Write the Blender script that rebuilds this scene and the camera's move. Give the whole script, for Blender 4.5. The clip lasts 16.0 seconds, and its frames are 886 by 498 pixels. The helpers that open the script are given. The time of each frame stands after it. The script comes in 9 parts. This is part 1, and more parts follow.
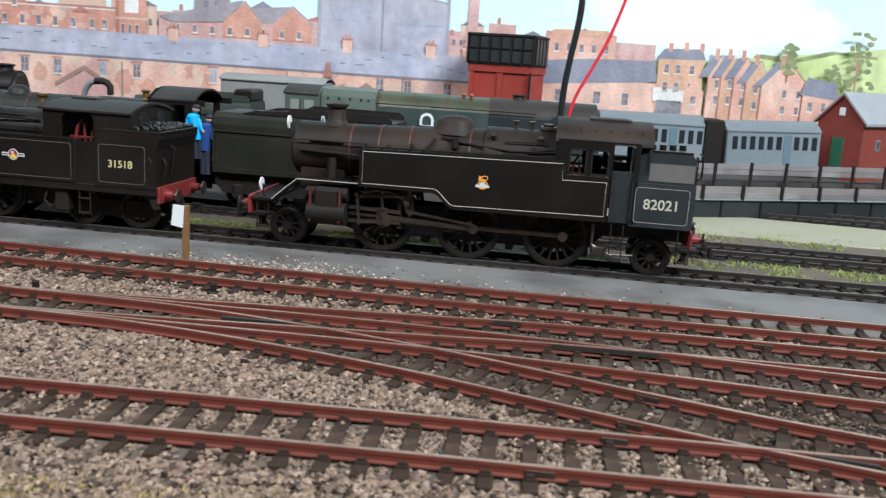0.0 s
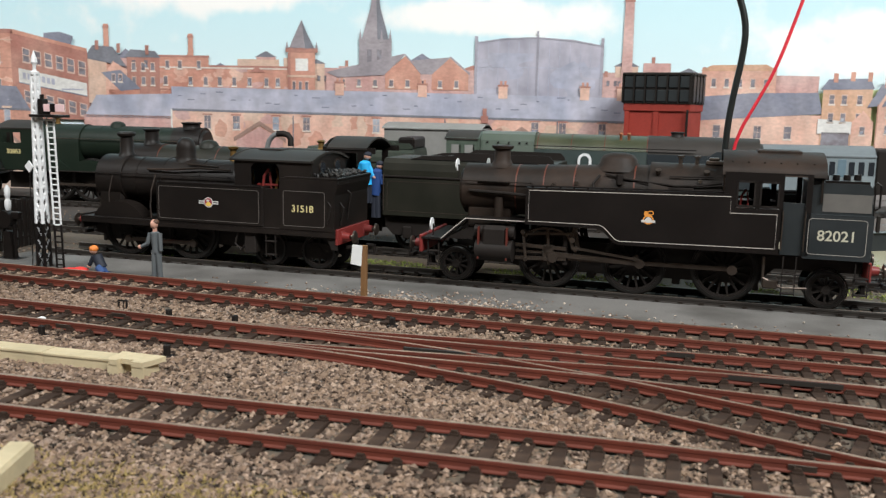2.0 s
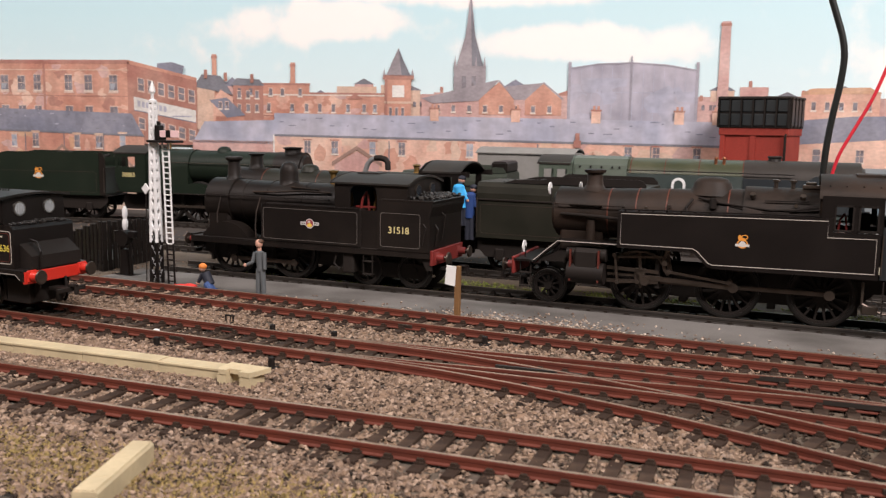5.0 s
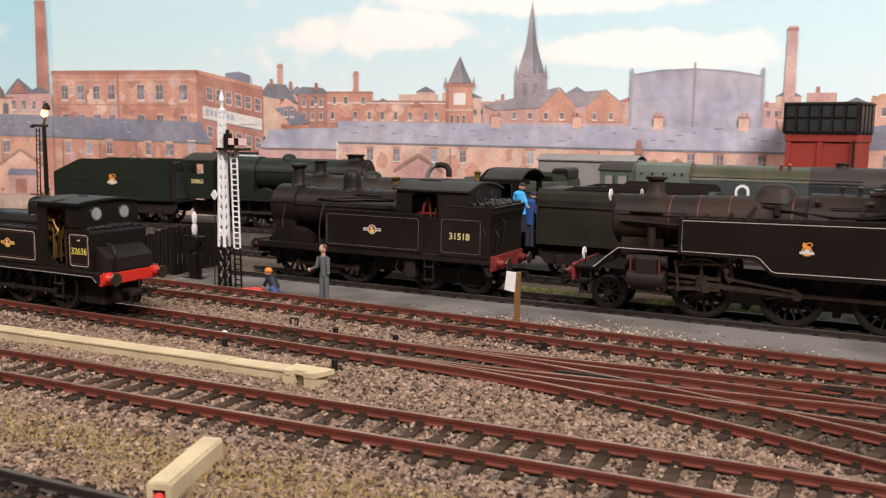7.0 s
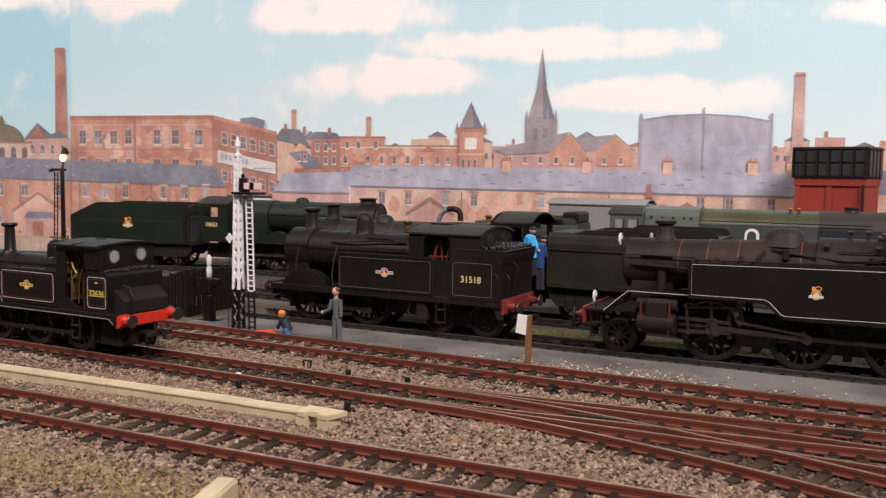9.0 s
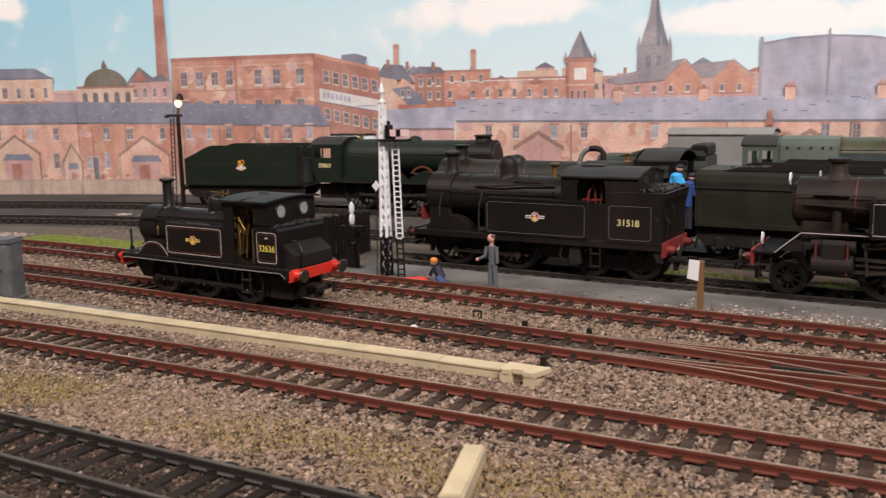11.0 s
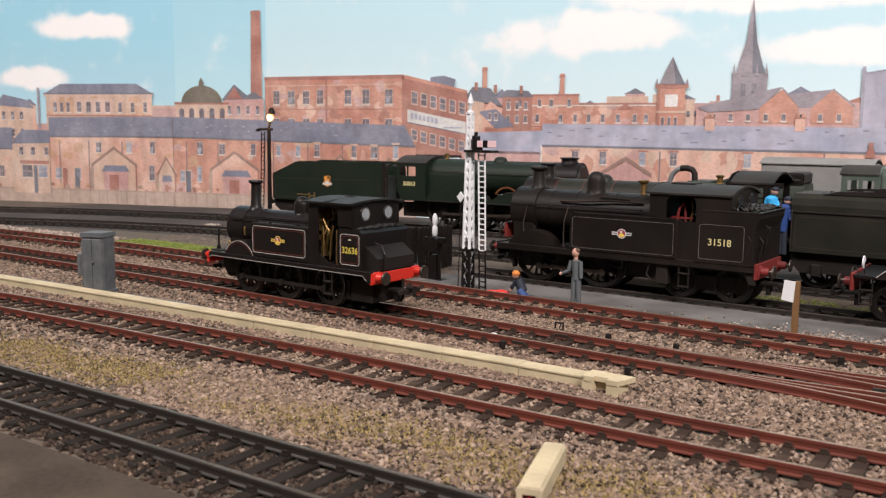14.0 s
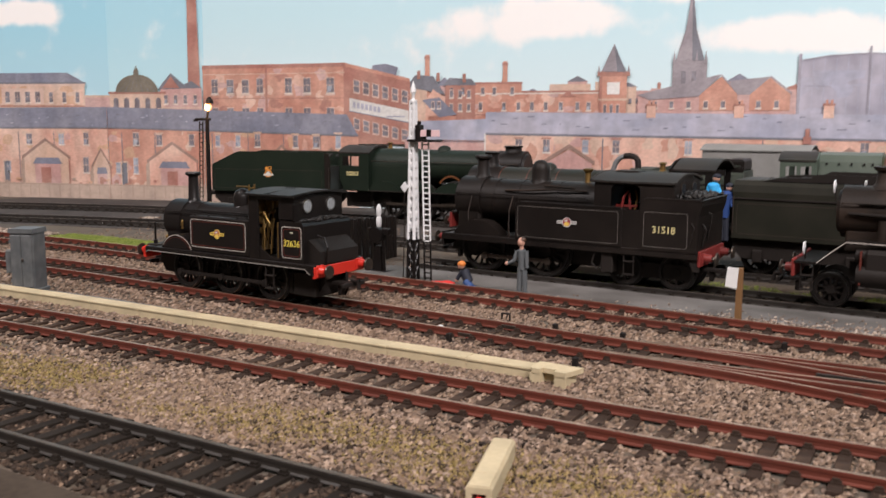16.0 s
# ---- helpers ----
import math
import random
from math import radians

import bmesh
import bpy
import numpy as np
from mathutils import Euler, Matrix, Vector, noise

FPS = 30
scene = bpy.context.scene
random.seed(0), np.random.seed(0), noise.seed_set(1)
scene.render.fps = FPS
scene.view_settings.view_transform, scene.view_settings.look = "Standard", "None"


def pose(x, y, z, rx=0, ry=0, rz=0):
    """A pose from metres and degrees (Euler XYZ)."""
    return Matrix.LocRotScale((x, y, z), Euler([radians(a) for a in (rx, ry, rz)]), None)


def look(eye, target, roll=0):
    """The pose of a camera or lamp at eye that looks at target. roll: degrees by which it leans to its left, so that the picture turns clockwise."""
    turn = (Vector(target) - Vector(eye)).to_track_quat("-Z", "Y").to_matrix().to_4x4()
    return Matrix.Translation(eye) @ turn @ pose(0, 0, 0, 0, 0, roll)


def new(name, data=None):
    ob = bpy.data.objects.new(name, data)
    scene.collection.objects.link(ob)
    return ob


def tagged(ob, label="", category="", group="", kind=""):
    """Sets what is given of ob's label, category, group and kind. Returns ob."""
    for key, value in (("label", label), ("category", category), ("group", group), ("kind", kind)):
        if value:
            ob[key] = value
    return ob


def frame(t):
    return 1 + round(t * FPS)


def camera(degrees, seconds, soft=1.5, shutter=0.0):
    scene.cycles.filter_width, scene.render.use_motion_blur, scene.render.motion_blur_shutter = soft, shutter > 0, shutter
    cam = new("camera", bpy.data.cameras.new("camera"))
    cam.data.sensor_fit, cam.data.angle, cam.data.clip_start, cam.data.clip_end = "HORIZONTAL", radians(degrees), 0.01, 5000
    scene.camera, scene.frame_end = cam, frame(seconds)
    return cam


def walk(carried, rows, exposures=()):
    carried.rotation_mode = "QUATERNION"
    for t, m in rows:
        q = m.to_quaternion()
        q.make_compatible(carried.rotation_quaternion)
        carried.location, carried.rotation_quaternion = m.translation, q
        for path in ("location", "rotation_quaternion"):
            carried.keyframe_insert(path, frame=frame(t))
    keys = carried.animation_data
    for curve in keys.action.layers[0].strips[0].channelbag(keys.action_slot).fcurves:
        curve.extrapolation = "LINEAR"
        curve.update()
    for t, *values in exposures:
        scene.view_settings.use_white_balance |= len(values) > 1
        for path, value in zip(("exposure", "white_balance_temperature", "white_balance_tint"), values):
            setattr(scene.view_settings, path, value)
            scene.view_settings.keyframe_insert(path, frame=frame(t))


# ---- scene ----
cam = camera(53.08, 16.0, soft=1.25, shutter=0.5)
PATH = (
    (0, (0.04742, 0.01407, 0.06693), (0.01054, 0.20629, 0.02582), 3.77),
    (0.5, (0.04549, 0.01078, 0.06468), (0.00265, 0.20253, 0.02732), 3.57),
    (1, (0.04423, 0.00871, 0.06486), (-0.00998, 0.19819, 0.03085), 1.89),
    (1.5, (0.04356, 0.00569, 0.06525), (-0.02123, 0.19195, 0.03193), 1.27),
    (2, (0.04363, 0.00317, 0.06532), (-0.02597, 0.18783, 0.03281), 1.18),
    (2.5, (0.04448, 0.00214, 0.06541), (-0.02857, 0.18555, 0.03344), 1.01),
    (3, (0.04515, 0.00005, 0.06558), (-0.03255, 0.18178, 0.03498), 0.94),
    (3.5, (0.04572, -0.00148, 0.06553), (-0.03661, 0.17832, 0.03564), 0.95),
    (4, (0.04532, -0.00216, 0.06523), (-0.03870, 0.17707, 0.03664), 0.99),
    (6.5, (0.04747, -0.00704, 0.06562), (-0.05078, 0.16513, 0.03912), 0.83),
    (7, (0.04778, -0.00760, 0.06552), (-0.05295, 0.16320, 0.03942), 0.78),
    (7.5, (0.04862, -0.00904, 0.06577), (-0.05363, 0.16105, 0.04099), 0.77),
    (8, (0.04867, -0.00868, 0.06579), (-0.05405, 0.16122, 0.04162), 0.68),
    (8.5, (0.04877, -0.00909, 0.06580), (-0.05490, 0.16022, 0.04159), 0.63),
    (9, (0.04944, -0.01112, 0.06611), (-0.05400, 0.15925, 0.04956), 0.80),
    (9.5, (0.04113, -0.02196, 0.07417), (-0.06597, 0.14532, 0.05076), -0.59),
    (10, (0.01557, -0.03033, 0.07760), (-0.08912, 0.13743, 0.04767), -0.54),
    (12.5, (0.01321, -0.02287, 0.06707), (-0.11396, 0.12743, 0.03186), -1.73),
    (13, (0.01338, -0.02183, 0.06575), (-0.11277, 0.13026, 0.03482), -0.84),
    (13.5, (0.01338, -0.02437, 0.06544), (-0.11459, 0.12662, 0.03666), -0.08),
    (14, (0.01086, -0.02748, 0.06423), (-0.11686, 0.12427, 0.03860), 0.66),
    (14.5, (0.00827, -0.02345, 0.06457), (-0.11148, 0.13415, 0.03590), 0.45),
    (15, (0.00731, -0.02305, 0.06393), (-0.11014, 0.13568, 0.03213), 0.61),
    (15.5, (0.00786, -0.02234, 0.06551), (-0.11313, 0.13328, 0.03167), -0.90),
    (16, (0.00779, -0.02348, 0.06457), (-0.11000, 0.13570, 0.03647), 0.30),
)
cam.data.dof.use_dof, cam.data.dof.focus_distance, cam.data.dof.aperture_fstop = True, 0.33, 52.0
EXPOSURES = [(0, 0.02, 5510, 6), (0.5, -0.22, 5200, 2), (1, -0.15, 5480, 3), (1.5, -0.17, 5700, 4), (2, -0.21, 6050, 7), (2.5, -0.26, 6237, 12), (3, -0.36, 6395, 17), (3.5, -0.46, 6592, 19),
             (4, -0.28, 6600, 19), (6.5, -0.20, 6790, 21), (7, -0.18, 6791, 20), (8, -0.28, 6774, 21), (9, -0.36, 6727, 22), (9.5, -0.36, 6719, 21), (10, -0.36, 6841, 24), (12.5, -0.24, 6148, 14),
             (13, -0.29, 6370, 17), (14, -0.20, 6403, 18), (15, -0.19, 6566, 19), (15.5, -0.21, 6568, 19), (16, -0.30, 6450, 19)]
walk(cam, [(t, look(eye, target, roll)) for t, eye, target, roll in PATH], EXPOSURES)

# ---- light: a closed room with strip lamps added out of view ----
world = bpy.data.worlds.new("world")
scene.world = world
world.use_nodes = True
world.node_tree.nodes["Background"].inputs[0].default_value = (0.9, 0.95, 1.0, 1)
world.node_tree.nodes["Background"].inputs[1].default_value = 0.6


def area_light(name, place, target, size_x, size_y, watts, colour):
    d = bpy.data.lights.new(name, "AREA")
    d.shape, d.size, d.size_y, d.energy, d.color = "RECTANGLE", size_x, size_y, watts, colour
    ob = new(name, d)
    ob.matrix_world = look(place, target)
    return ob


LAMPS = ((0.95, -0.35, 1.15), (-0.6, -0.6, 1.2))
area_light("strip_lamp_light", LAMPS[0], (0.35, 0.4, 0), 0.9, 0.12, 39.0, (1.0, 0.96, 0.91))
area_light("strip_lamp_light", LAMPS[1], (-0.5, 0.3, 0), 0.9, 0.12, 18.4, (1.0, 0.96, 0.91))
scene.view_settings.exposure = 0.0

# ---- helpers of this scene; lengths in millimetres ----
S = 0.001


def finish(bm, name, mats, parent=None, label="", smooth=False):
    me = bpy.data.meshes.new(name)
    bm.transform(Matrix.Scale(S, 4))
    bm.normal_update()
    bm.to_mesh(me)
    bm.free()
    for m in (mats if isinstance(mats, (list, tuple)) else [mats]):
        me.materials.append(m)
    if smooth:
        me.shade_smooth()
        me.set_sharp_from_angle(angle=radians(35))
    ob = new(name, me)
    if parent is not None:
        ob.parent = parent
    if label:
        tagged(ob, label)
    return ob


def part(name, bm, mats, parent, label="", smooth=False):
    return finish(bm, name, mats, parent, label, smooth)


def empty(name, m, label, category, group=""):
    ob = new(name)
    ob.empty_display_size = 0.01
    ob.matrix_world = m
    return tagged(ob, label, category, group)


def at(x, y, z, rz=0.0):
    return pose(x * S, y * S, z * S, 0, 0, rz)


def B():
    return bmesh.new()


def box(bm, x0, x1, y0, y1, z0, z1, bevel=0.0, m=0):
    r = bmesh.ops.create_cube(bm, size=1.0, matrix=Matrix.Translation(((x0 + x1) / 2, (y0 + y1) / 2, (z0 + z1) / 2)) @ Matrix.Diagonal((x1 - x0, y1 - y0, z1 - z0, 1)))
    vs = r["verts"]
    fs = {f for v in vs for f in v.link_faces}
    if bevel:
        es = {e for v in vs for e in v.link_edges}
        o = bmesh.ops.bevel(bm, geom=list(es), offset=bevel, segments=1, affect="EDGES", profile=0.5)
        fs = set(o["faces"]) | {f for f in fs if f.is_valid}
    for f in fs:
        f.material_index = m
    return bm


def rod(bm, p, q, r, seg=10, r2=None, m=0):
    p, q = Vector(p), Vector(q)
    d = q - p
    k = d.to_track_quat("Z", "Y").to_matrix().to_4x4()
    o = bmesh.ops.create_cone(bm, cap_ends=True, segments=seg, radius1=r, radius2=r if r2 is None else r2, depth=d.length, matrix=Matrix.Translation((p + q) / 2) @ k)
    for f in {f for v in o["verts"] for f in v.link_faces}:
        f.material_index = m
    return bm


def tube(bm, pts, r, seg=6, m=0):
    """One bent pipe through the points."""
    P = [Vector(p) for p in pts]
    rings = []
    for i, p in enumerate(P):
        d = (P[min(i + 1, len(P) - 1)] - P[max(i - 1, 0)]).normalized()
        side = d.cross(Vector((0.31, 0.9, 0.3))).normalized()
        up = d.cross(side)
        rings.append([bm.verts.new(p + (side * math.cos(2 * math.pi * k / seg) + up * math.sin(2 * math.pi * k / seg)) * r) for k in range(seg)])
    fs = [bm.faces.new((a[k], a[(k + 1) % seg], b[(k + 1) % seg], b[k])) for a, b in zip(rings, rings[1:]) for k in range(seg)]
    fs += [bm.faces.new(rings[0]), bm.faces.new(rings[-1])]
    for f in fs:
        f.material_index = m
    bmesh.ops.recalc_face_normals(bm, faces=fs)
    return bm


def pipes(root, runs, m, seg=8):
    for pts, r in runs:
        part("pipe", tube(B(), pts, r, seg), m, root, smooth=True)


def ball(bm, c, r, sx=1.0, sy=1.0, sz=1.0, u=12, v=8, m=0):
    o = bmesh.ops.create_uvsphere(bm, u_segments=u, v_segments=v, radius=r, matrix=Matrix.Translation(c) @ Matrix.Diagonal((sx, sy, sz, 1)))
    for f in {f for w in o["verts"] for f in w.link_faces}:
        f.material_index = m
    return bm


def lathe(bm, centre, prof, seg=20, m=0):
    """prof: (radius, height) from bottom to top, about an upright axis."""
    cx, cy, cz = centre
    rings = []
    for r, z in prof:
        rings.append([bm.verts.new((cx + r * math.cos(2 * math.pi * k / seg), cy + r * math.sin(2 * math.pi * k / seg), cz + z)) for k in range(seg)])
    for a, b in zip(rings, rings[1:]):
        for k in range(seg):
            bm.faces.new((a[k], a[(k + 1) % seg], b[(k + 1) % seg], b[k])).material_index = m
    bm.faces.new(rings[0][::-1]).material_index = m
    bm.faces.new(rings[-1]).material_index = m
    return bm


def slab(bm, outline, axis, a, b, m=0):
    """Extrudes an outline of (u, v) along an axis from a to b. axis y: (x, z); x: (y, z); z: (x, y)."""
    def put(u, v, w):
        return {"x": (w, u, v), "y": (u, w, v), "z": (u, v, w)}[axis]
    lo = [bm.verts.new(put(u, v, a)) for u, v in outline]
    hi = [bm.verts.new(put(u, v, b)) for u, v in outline]
    fs = [bm.faces.new(lo), bm.faces.new(hi[::-1])]
    n = len(lo)
    for k in range(n):
        fs.append(bm.faces.new((lo[k], hi[k], hi[(k + 1) % n], lo[(k + 1) % n])))
    for f in fs:
        f.material_index = m
    bmesh.ops.recalc_face_normals(bm, faces=fs)
    return bm


def spline(pts, step=4.0):
    """Catmull-Rom through plan points, sampled about every step mm."""
    P = [Vector(p) for p in pts]
    P = [2 * P[0] - P[1]] + P + [2 * P[-1] - P[-2]]
    out = []
    for i in range(1, len(P) - 2):
        a, b, c, d = P[i - 1:i + 3]
        n = max(1, int((c - b).length / step))
        for k in range(n):
            t = k / n
            out.append(0.5 * (2 * b + (c - a) * t + (2 * a - 5 * b + 4 * c - d) * t * t + (3 * b - a - 3 * c + d) * t ** 3))
    out.append(P[-2])
    return out


def mat(name, base, rough=0.6, metal=0.0, vary=0.15, scale=300.0, bump=0.1, second=None, amount=0.5, scale2=60.0, spec=0.5):
    m = bpy.data.materials.new(name)
    m.use_nodes = True
    n, l = m.node_tree.nodes, m.node_tree.links
    b = n["Principled BSDF"]
    b.inputs["Metallic"].default_value = metal
    b.inputs["Specular IOR Level"].default_value = spec
    tc = n.new("ShaderNodeTexCoord")
    fine = n.new("ShaderNodeTexNoise")
    fine.inputs["Scale"].default_value, fine.inputs["Detail"].default_value = scale, 4
    coarse = n.new("ShaderNodeTexNoise")
    coarse.inputs["Scale"].default_value, coarse.inputs["Detail"].default_value = scale2, 5
    l.new(tc.outputs["Object"], fine.inputs["Vector"])
    l.new(tc.outputs["Object"], coarse.inputs["Vector"])
    mix = n.new("ShaderNodeMix")
    mix.data_type = "RGBA"
    dark = tuple(c * (1 - vary) for c in base)
    light = tuple(min(1, c * (1 + vary)) for c in base)
    mix.inputs[6].default_value, mix.inputs[7].default_value = (*dark, 1), (*light, 1)
    l.new(fine.outputs["Fac"], mix.inputs[0])
    ramp = n.new("ShaderNodeMapRange")
    ramp.inputs["From Min"].default_value, ramp.inputs["From Max"].default_value = 0.42, 0.68
    ramp.inputs["To Max"].default_value = amount
    l.new(coarse.outputs["Fac"], ramp.inputs["Value"])
    mix2 = n.new("ShaderNodeMix")
    mix2.data_type = "RGBA"
    l.new(ramp.outputs[0], mix2.inputs[0])
    l.new(mix.outputs[2], mix2.inputs[6])
    mix2.inputs[7].default_value = (*(second or tuple(c * 0.75 for c in base)), 1)
    l.new(mix2.outputs[2], b.inputs["Base Color"])
    rr = n.new("ShaderNodeMapRange")
    rr.inputs["To Min"].default_value, rr.inputs["To Max"].default_value = max(0.02, rough - 0.12), min(1, rough + 0.12)
    l.new(coarse.outputs["Fac"], rr.inputs["Value"])
    l.new(rr.outputs[0], b.inputs["Roughness"])
    if bump:
        bp = n.new("ShaderNodeBump")
        bp.inputs["Strength"].default_value, bp.inputs["Distance"].default_value = bump, 0.0002
        l.new(fine.outputs["Fac"], bp.inputs["Height"])
        l.new(bp.outputs[0], b.inputs["Normal"])
    return m



def island(name, colours, rough=0.9, spec=0.3):
    """A colour of its own for each loose piece of a mesh, with fine grain."""
    m = mat(name, colours[0], rough, spec=spec, scale=1800, bump=0.3)
    n, l = m.node_tree.nodes, m.node_tree.links
    g = n.new("ShaderNodeNewGeometry")
    r = n.new("ShaderNodeValToRGB")
    r.color_ramp.interpolation = "CONSTANT"
    while len(r.color_ramp.elements) < len(colours):
        r.color_ramp.elements.new(0.5)
    for k, c in enumerate(colours):
        r.color_ramp.elements[k].position = k / len(colours)
        r.color_ramp.elements[k].color = (*c, 1)
    l.new(g.outputs["Random Per Island"], r.inputs[0])
    l.new(r.outputs[0], n["Principled BSDF"].inputs["Base Color"])
    return m


def plain(name, base, rough=0.5, metal=0.0):
    return mat(name, base, rough, metal, vary=0.06, scale=600, bump=0.0, amount=0.15)


M_RAIL = mat("rusty_rail_side", (0.128, 0.0295, 0.0165), 0.68, second=(0.075, 0.0215, 0.0145), scale2=90, spec=0.3)
M_RAILTOP = mat("bright_rail_head", (0.5, 0.33, 0.23), 0.36, 0.8, second=(0.26, 0.125, 0.078), scale2=60)
M_DARKRAIL = mat("dark_rail_side", (0.022, 0.017, 0.013), 0.6)
M_DARKTOP = mat("dull_rail_head", (0.15, 0.112, 0.08), 0.42, 0.6, second=(0.07, 0.052, 0.037))
M_SLEEPER = mat("dusty_brown_sleeper", (0.036, 0.0215, 0.0145), 0.9, scale=800, vary=0.45, bump=0.5, second=(0.08, 0.05, 0.034), scale2=170, amount=0.8, spec=0.25)
M_DARKSLEEPER = mat("black_sleeper", (0.014, 0.01, 0.007), 0.85, scale=800, second=(0.03, 0.0215, 0.015), spec=0.25)
M_GROUND = mat("earth_and_grit", (0.115, 0.088, 0.062), 0.95, scale=900, vary=0.6, bump=0.8, second=(0.08, 0.066, 0.055), scale2=35, amount=0.8)
M_ASPHALT = mat("grey_yard_surface", (0.165, 0.156, 0.145), 0.85, scale=1600, vary=0.3, bump=0.4, second=(0.068, 0.062, 0.055), scale2=38, amount=0.85)
M_ROAD = mat("dark_platform_surface", (0.052, 0.038, 0.027), 0.9, scale=700, vary=0.45, bump=0.5, second=(0.1, 0.076, 0.056), scale2=45, amount=0.8, spec=0.2)
M_STONE = island("ballast_stone", [(0.23, 0.159, 0.111), (0.17, 0.118, 0.0839), (0.284, 0.2, 0.142), (0.129, 0.0879, 0.0638), (0.211, 0.144, 0.0968), (0.376, 0.275, 0.203), (0.184, 0.129, 0.0935), (0.0752, 0.0515, 0.0376), (0.248, 0.167, 0.113), (0.275, 0.203, 0.156)])
M_PALESTONE = island("pale_broken_stone", [(0.36, 0.28, 0.22), (0.22, 0.165, 0.13), (0.48, 0.4, 0.33), (0.15, 0.11, 0.085)])
# darker stones: oil stains, and shade between the pointwork rails as colour
M_DARKSTONE = island("dark_ballast_stone", [(0.0343, 0.0221, 0.0148), (0.0532, 0.0344, 0.0229), (0.0206, 0.0137, 0.00962), (0.0772, 0.0505, 0.034)])
M_GRASS = island("dry_scatter_grass", [(0.31, 0.225, 0.088), (0.24, 0.178, 0.064), (0.345, 0.245, 0.11), (0.19, 0.142, 0.052), (0.28, 0.21, 0.074)])
M_LUSH = island("fresh_scatter_grass", [(0.2, 0.26, 0.05), (0.28, 0.33, 0.07), (0.14, 0.2, 0.035), (0.33, 0.36, 0.1)])
M_BLACK = mat("satin_black_paint", (0.0101, 0.008, 0.00731), 0.36, scale=500, bump=0.04, second=(0.0148, 0.0115, 0.0101), spec=0.24)
M_SOOT = mat("weathered_black_paint", (0.01014, 0.0078, 0.00676), 0.46, scale=400, bump=0.12, second=(0.02145, 0.01586, 0.01274), scale2=45, amount=0.6, spec=0.2)
M_BROWN = mat("sooty_brown_black_paint", (0.015, 0.01056, 0.00792), 0.56, scale=700, bump=0.3, vary=0.3, second=(0.0408, 0.0258, 0.01824), scale2=70, amount=0.8, spec=0.22)
M_ROOF = mat("dusty_grey_black_roof", (0.021, 0.0175, 0.015), 0.58, scale=500, bump=0.12, second=(0.05, 0.042, 0.035), scale2=70, spec=0.25)
M_PALEROOF = mat("dusty_black_cab_roof", (0.0125, 0.011, 0.01), 0.5, scale=900, bump=0.12, vary=0.3, second=(0.026, 0.023, 0.021), scale2=60, spec=0.28)
M_FRAME = mat("underframe_black", (0.0152, 0.01178, 0.01007), 0.62, scale=600, bump=0.1, second=(0.02185, 0.0171, 0.01425), spec=0.2)
M_STEEL = mat("dull_steel", (0.11, 0.088, 0.072), 0.36, 0.75, second=(0.045, 0.032, 0.024), scale2=120)
M_TYRE = mat("blackened_tyre", (0.02, 0.018, 0.016), 0.4, 0.5)
M_BRIGHT = mat("polished_tyre_edge", (0.3, 0.28, 0.26), 0.3, 0.9)
M_BRASS = mat("brass", (0.3, 0.185, 0.062), 0.42, 0.85, second=(0.17, 0.1, 0.036), scale2=300)
M_COPPER = mat("copper_pipe", (0.42, 0.16, 0.08), 0.4, 0.8)
M_GREEN = mat("dark_green_paint", (0.0088, 0.0158, 0.0098), 0.5, bump=0.02, second=(0.013, 0.0195, 0.012), spec=0.26)
M_GREEN2 = mat("dusty_green_paint", (0.0135, 0.0135, 0.0085), 0.52, bump=0.05, second=(0.024, 0.0215, 0.0145), scale2=60, amount=0.7, spec=0.3)
M_PALEGREEN = mat("pale_faded_green_paint", (0.075, 0.098, 0.075), 0.38, bump=0.03, second=(0.11, 0.13, 0.105), scale2=50)
M_OLIVE = mat("olive_green_boiler", (0.045, 0.052, 0.026), 0.36, bump=0.04, second=(0.075, 0.075, 0.04), scale2=60, amount=0.8)
M_GREYGREEN = mat("dusty_grey_green_paint", (0.036, 0.045, 0.034), 0.5, bump=0.04, second=(0.06, 0.068, 0.054), scale2=60, spec=0.3)
M_FADEDBLUE = mat("faded_blue_green_paint", (0.04, 0.055, 0.052), 0.4, bump=0.04, second=(0.075, 0.09, 0.085), scale2=50)
M_GREYSMOKE = mat("dusty_brown_smokebox", (0.03, 0.025, 0.021), 0.55, bump=0.06, second=(0.055, 0.046, 0.039), scale2=60, spec=0.3)
M_SLATEBLUE = mat("dull_slate_blue_paint", (0.022, 0.027, 0.031), 0.5, bump=0.04, second=(0.038, 0.044, 0.047), scale2=60, spec=0.3)
M_GREYVAN = mat("grey_roof", (0.25, 0.245, 0.23), 0.75, second=(0.19, 0.185, 0.17), scale2=60)
M_RED = plain("buffer_beam_red", (0.6, 0.032, 0.018), 0.35)
M_DULLRED = mat("weathered_red", (0.2, 0.022, 0.018), 0.5, second=(0.11, 0.016, 0.013))
M_WHITE = plain("white_lining", (0.48, 0.44, 0.39), 0.5)
M_GREYLINE = plain("grey_lining", (0.3, 0.28, 0.25), 0.5)
M_DIMLINE = plain("dim_grey_lining", (0.14, 0.125, 0.11), 0.5)
M_FAINT = plain("faint_brown_lining", (0.035, 0.022, 0.016), 0.5)
M_REDLINE = plain("red_lining", (0.1, 0.02, 0.013), 0.5)
M_ORANGE = plain("orange_lining", (0.1, 0.024, 0.011), 0.5)
M_YELLOW = plain("yellow_numeral", (0.66, 0.53, 0.08), 0.5)
M_PALEYELLOW = plain("pale_yellow_numeral", (0.68, 0.58, 0.27), 0.5)
M_CREAMNUM = plain("cream_numeral", (0.5, 0.47, 0.36), 0.5)
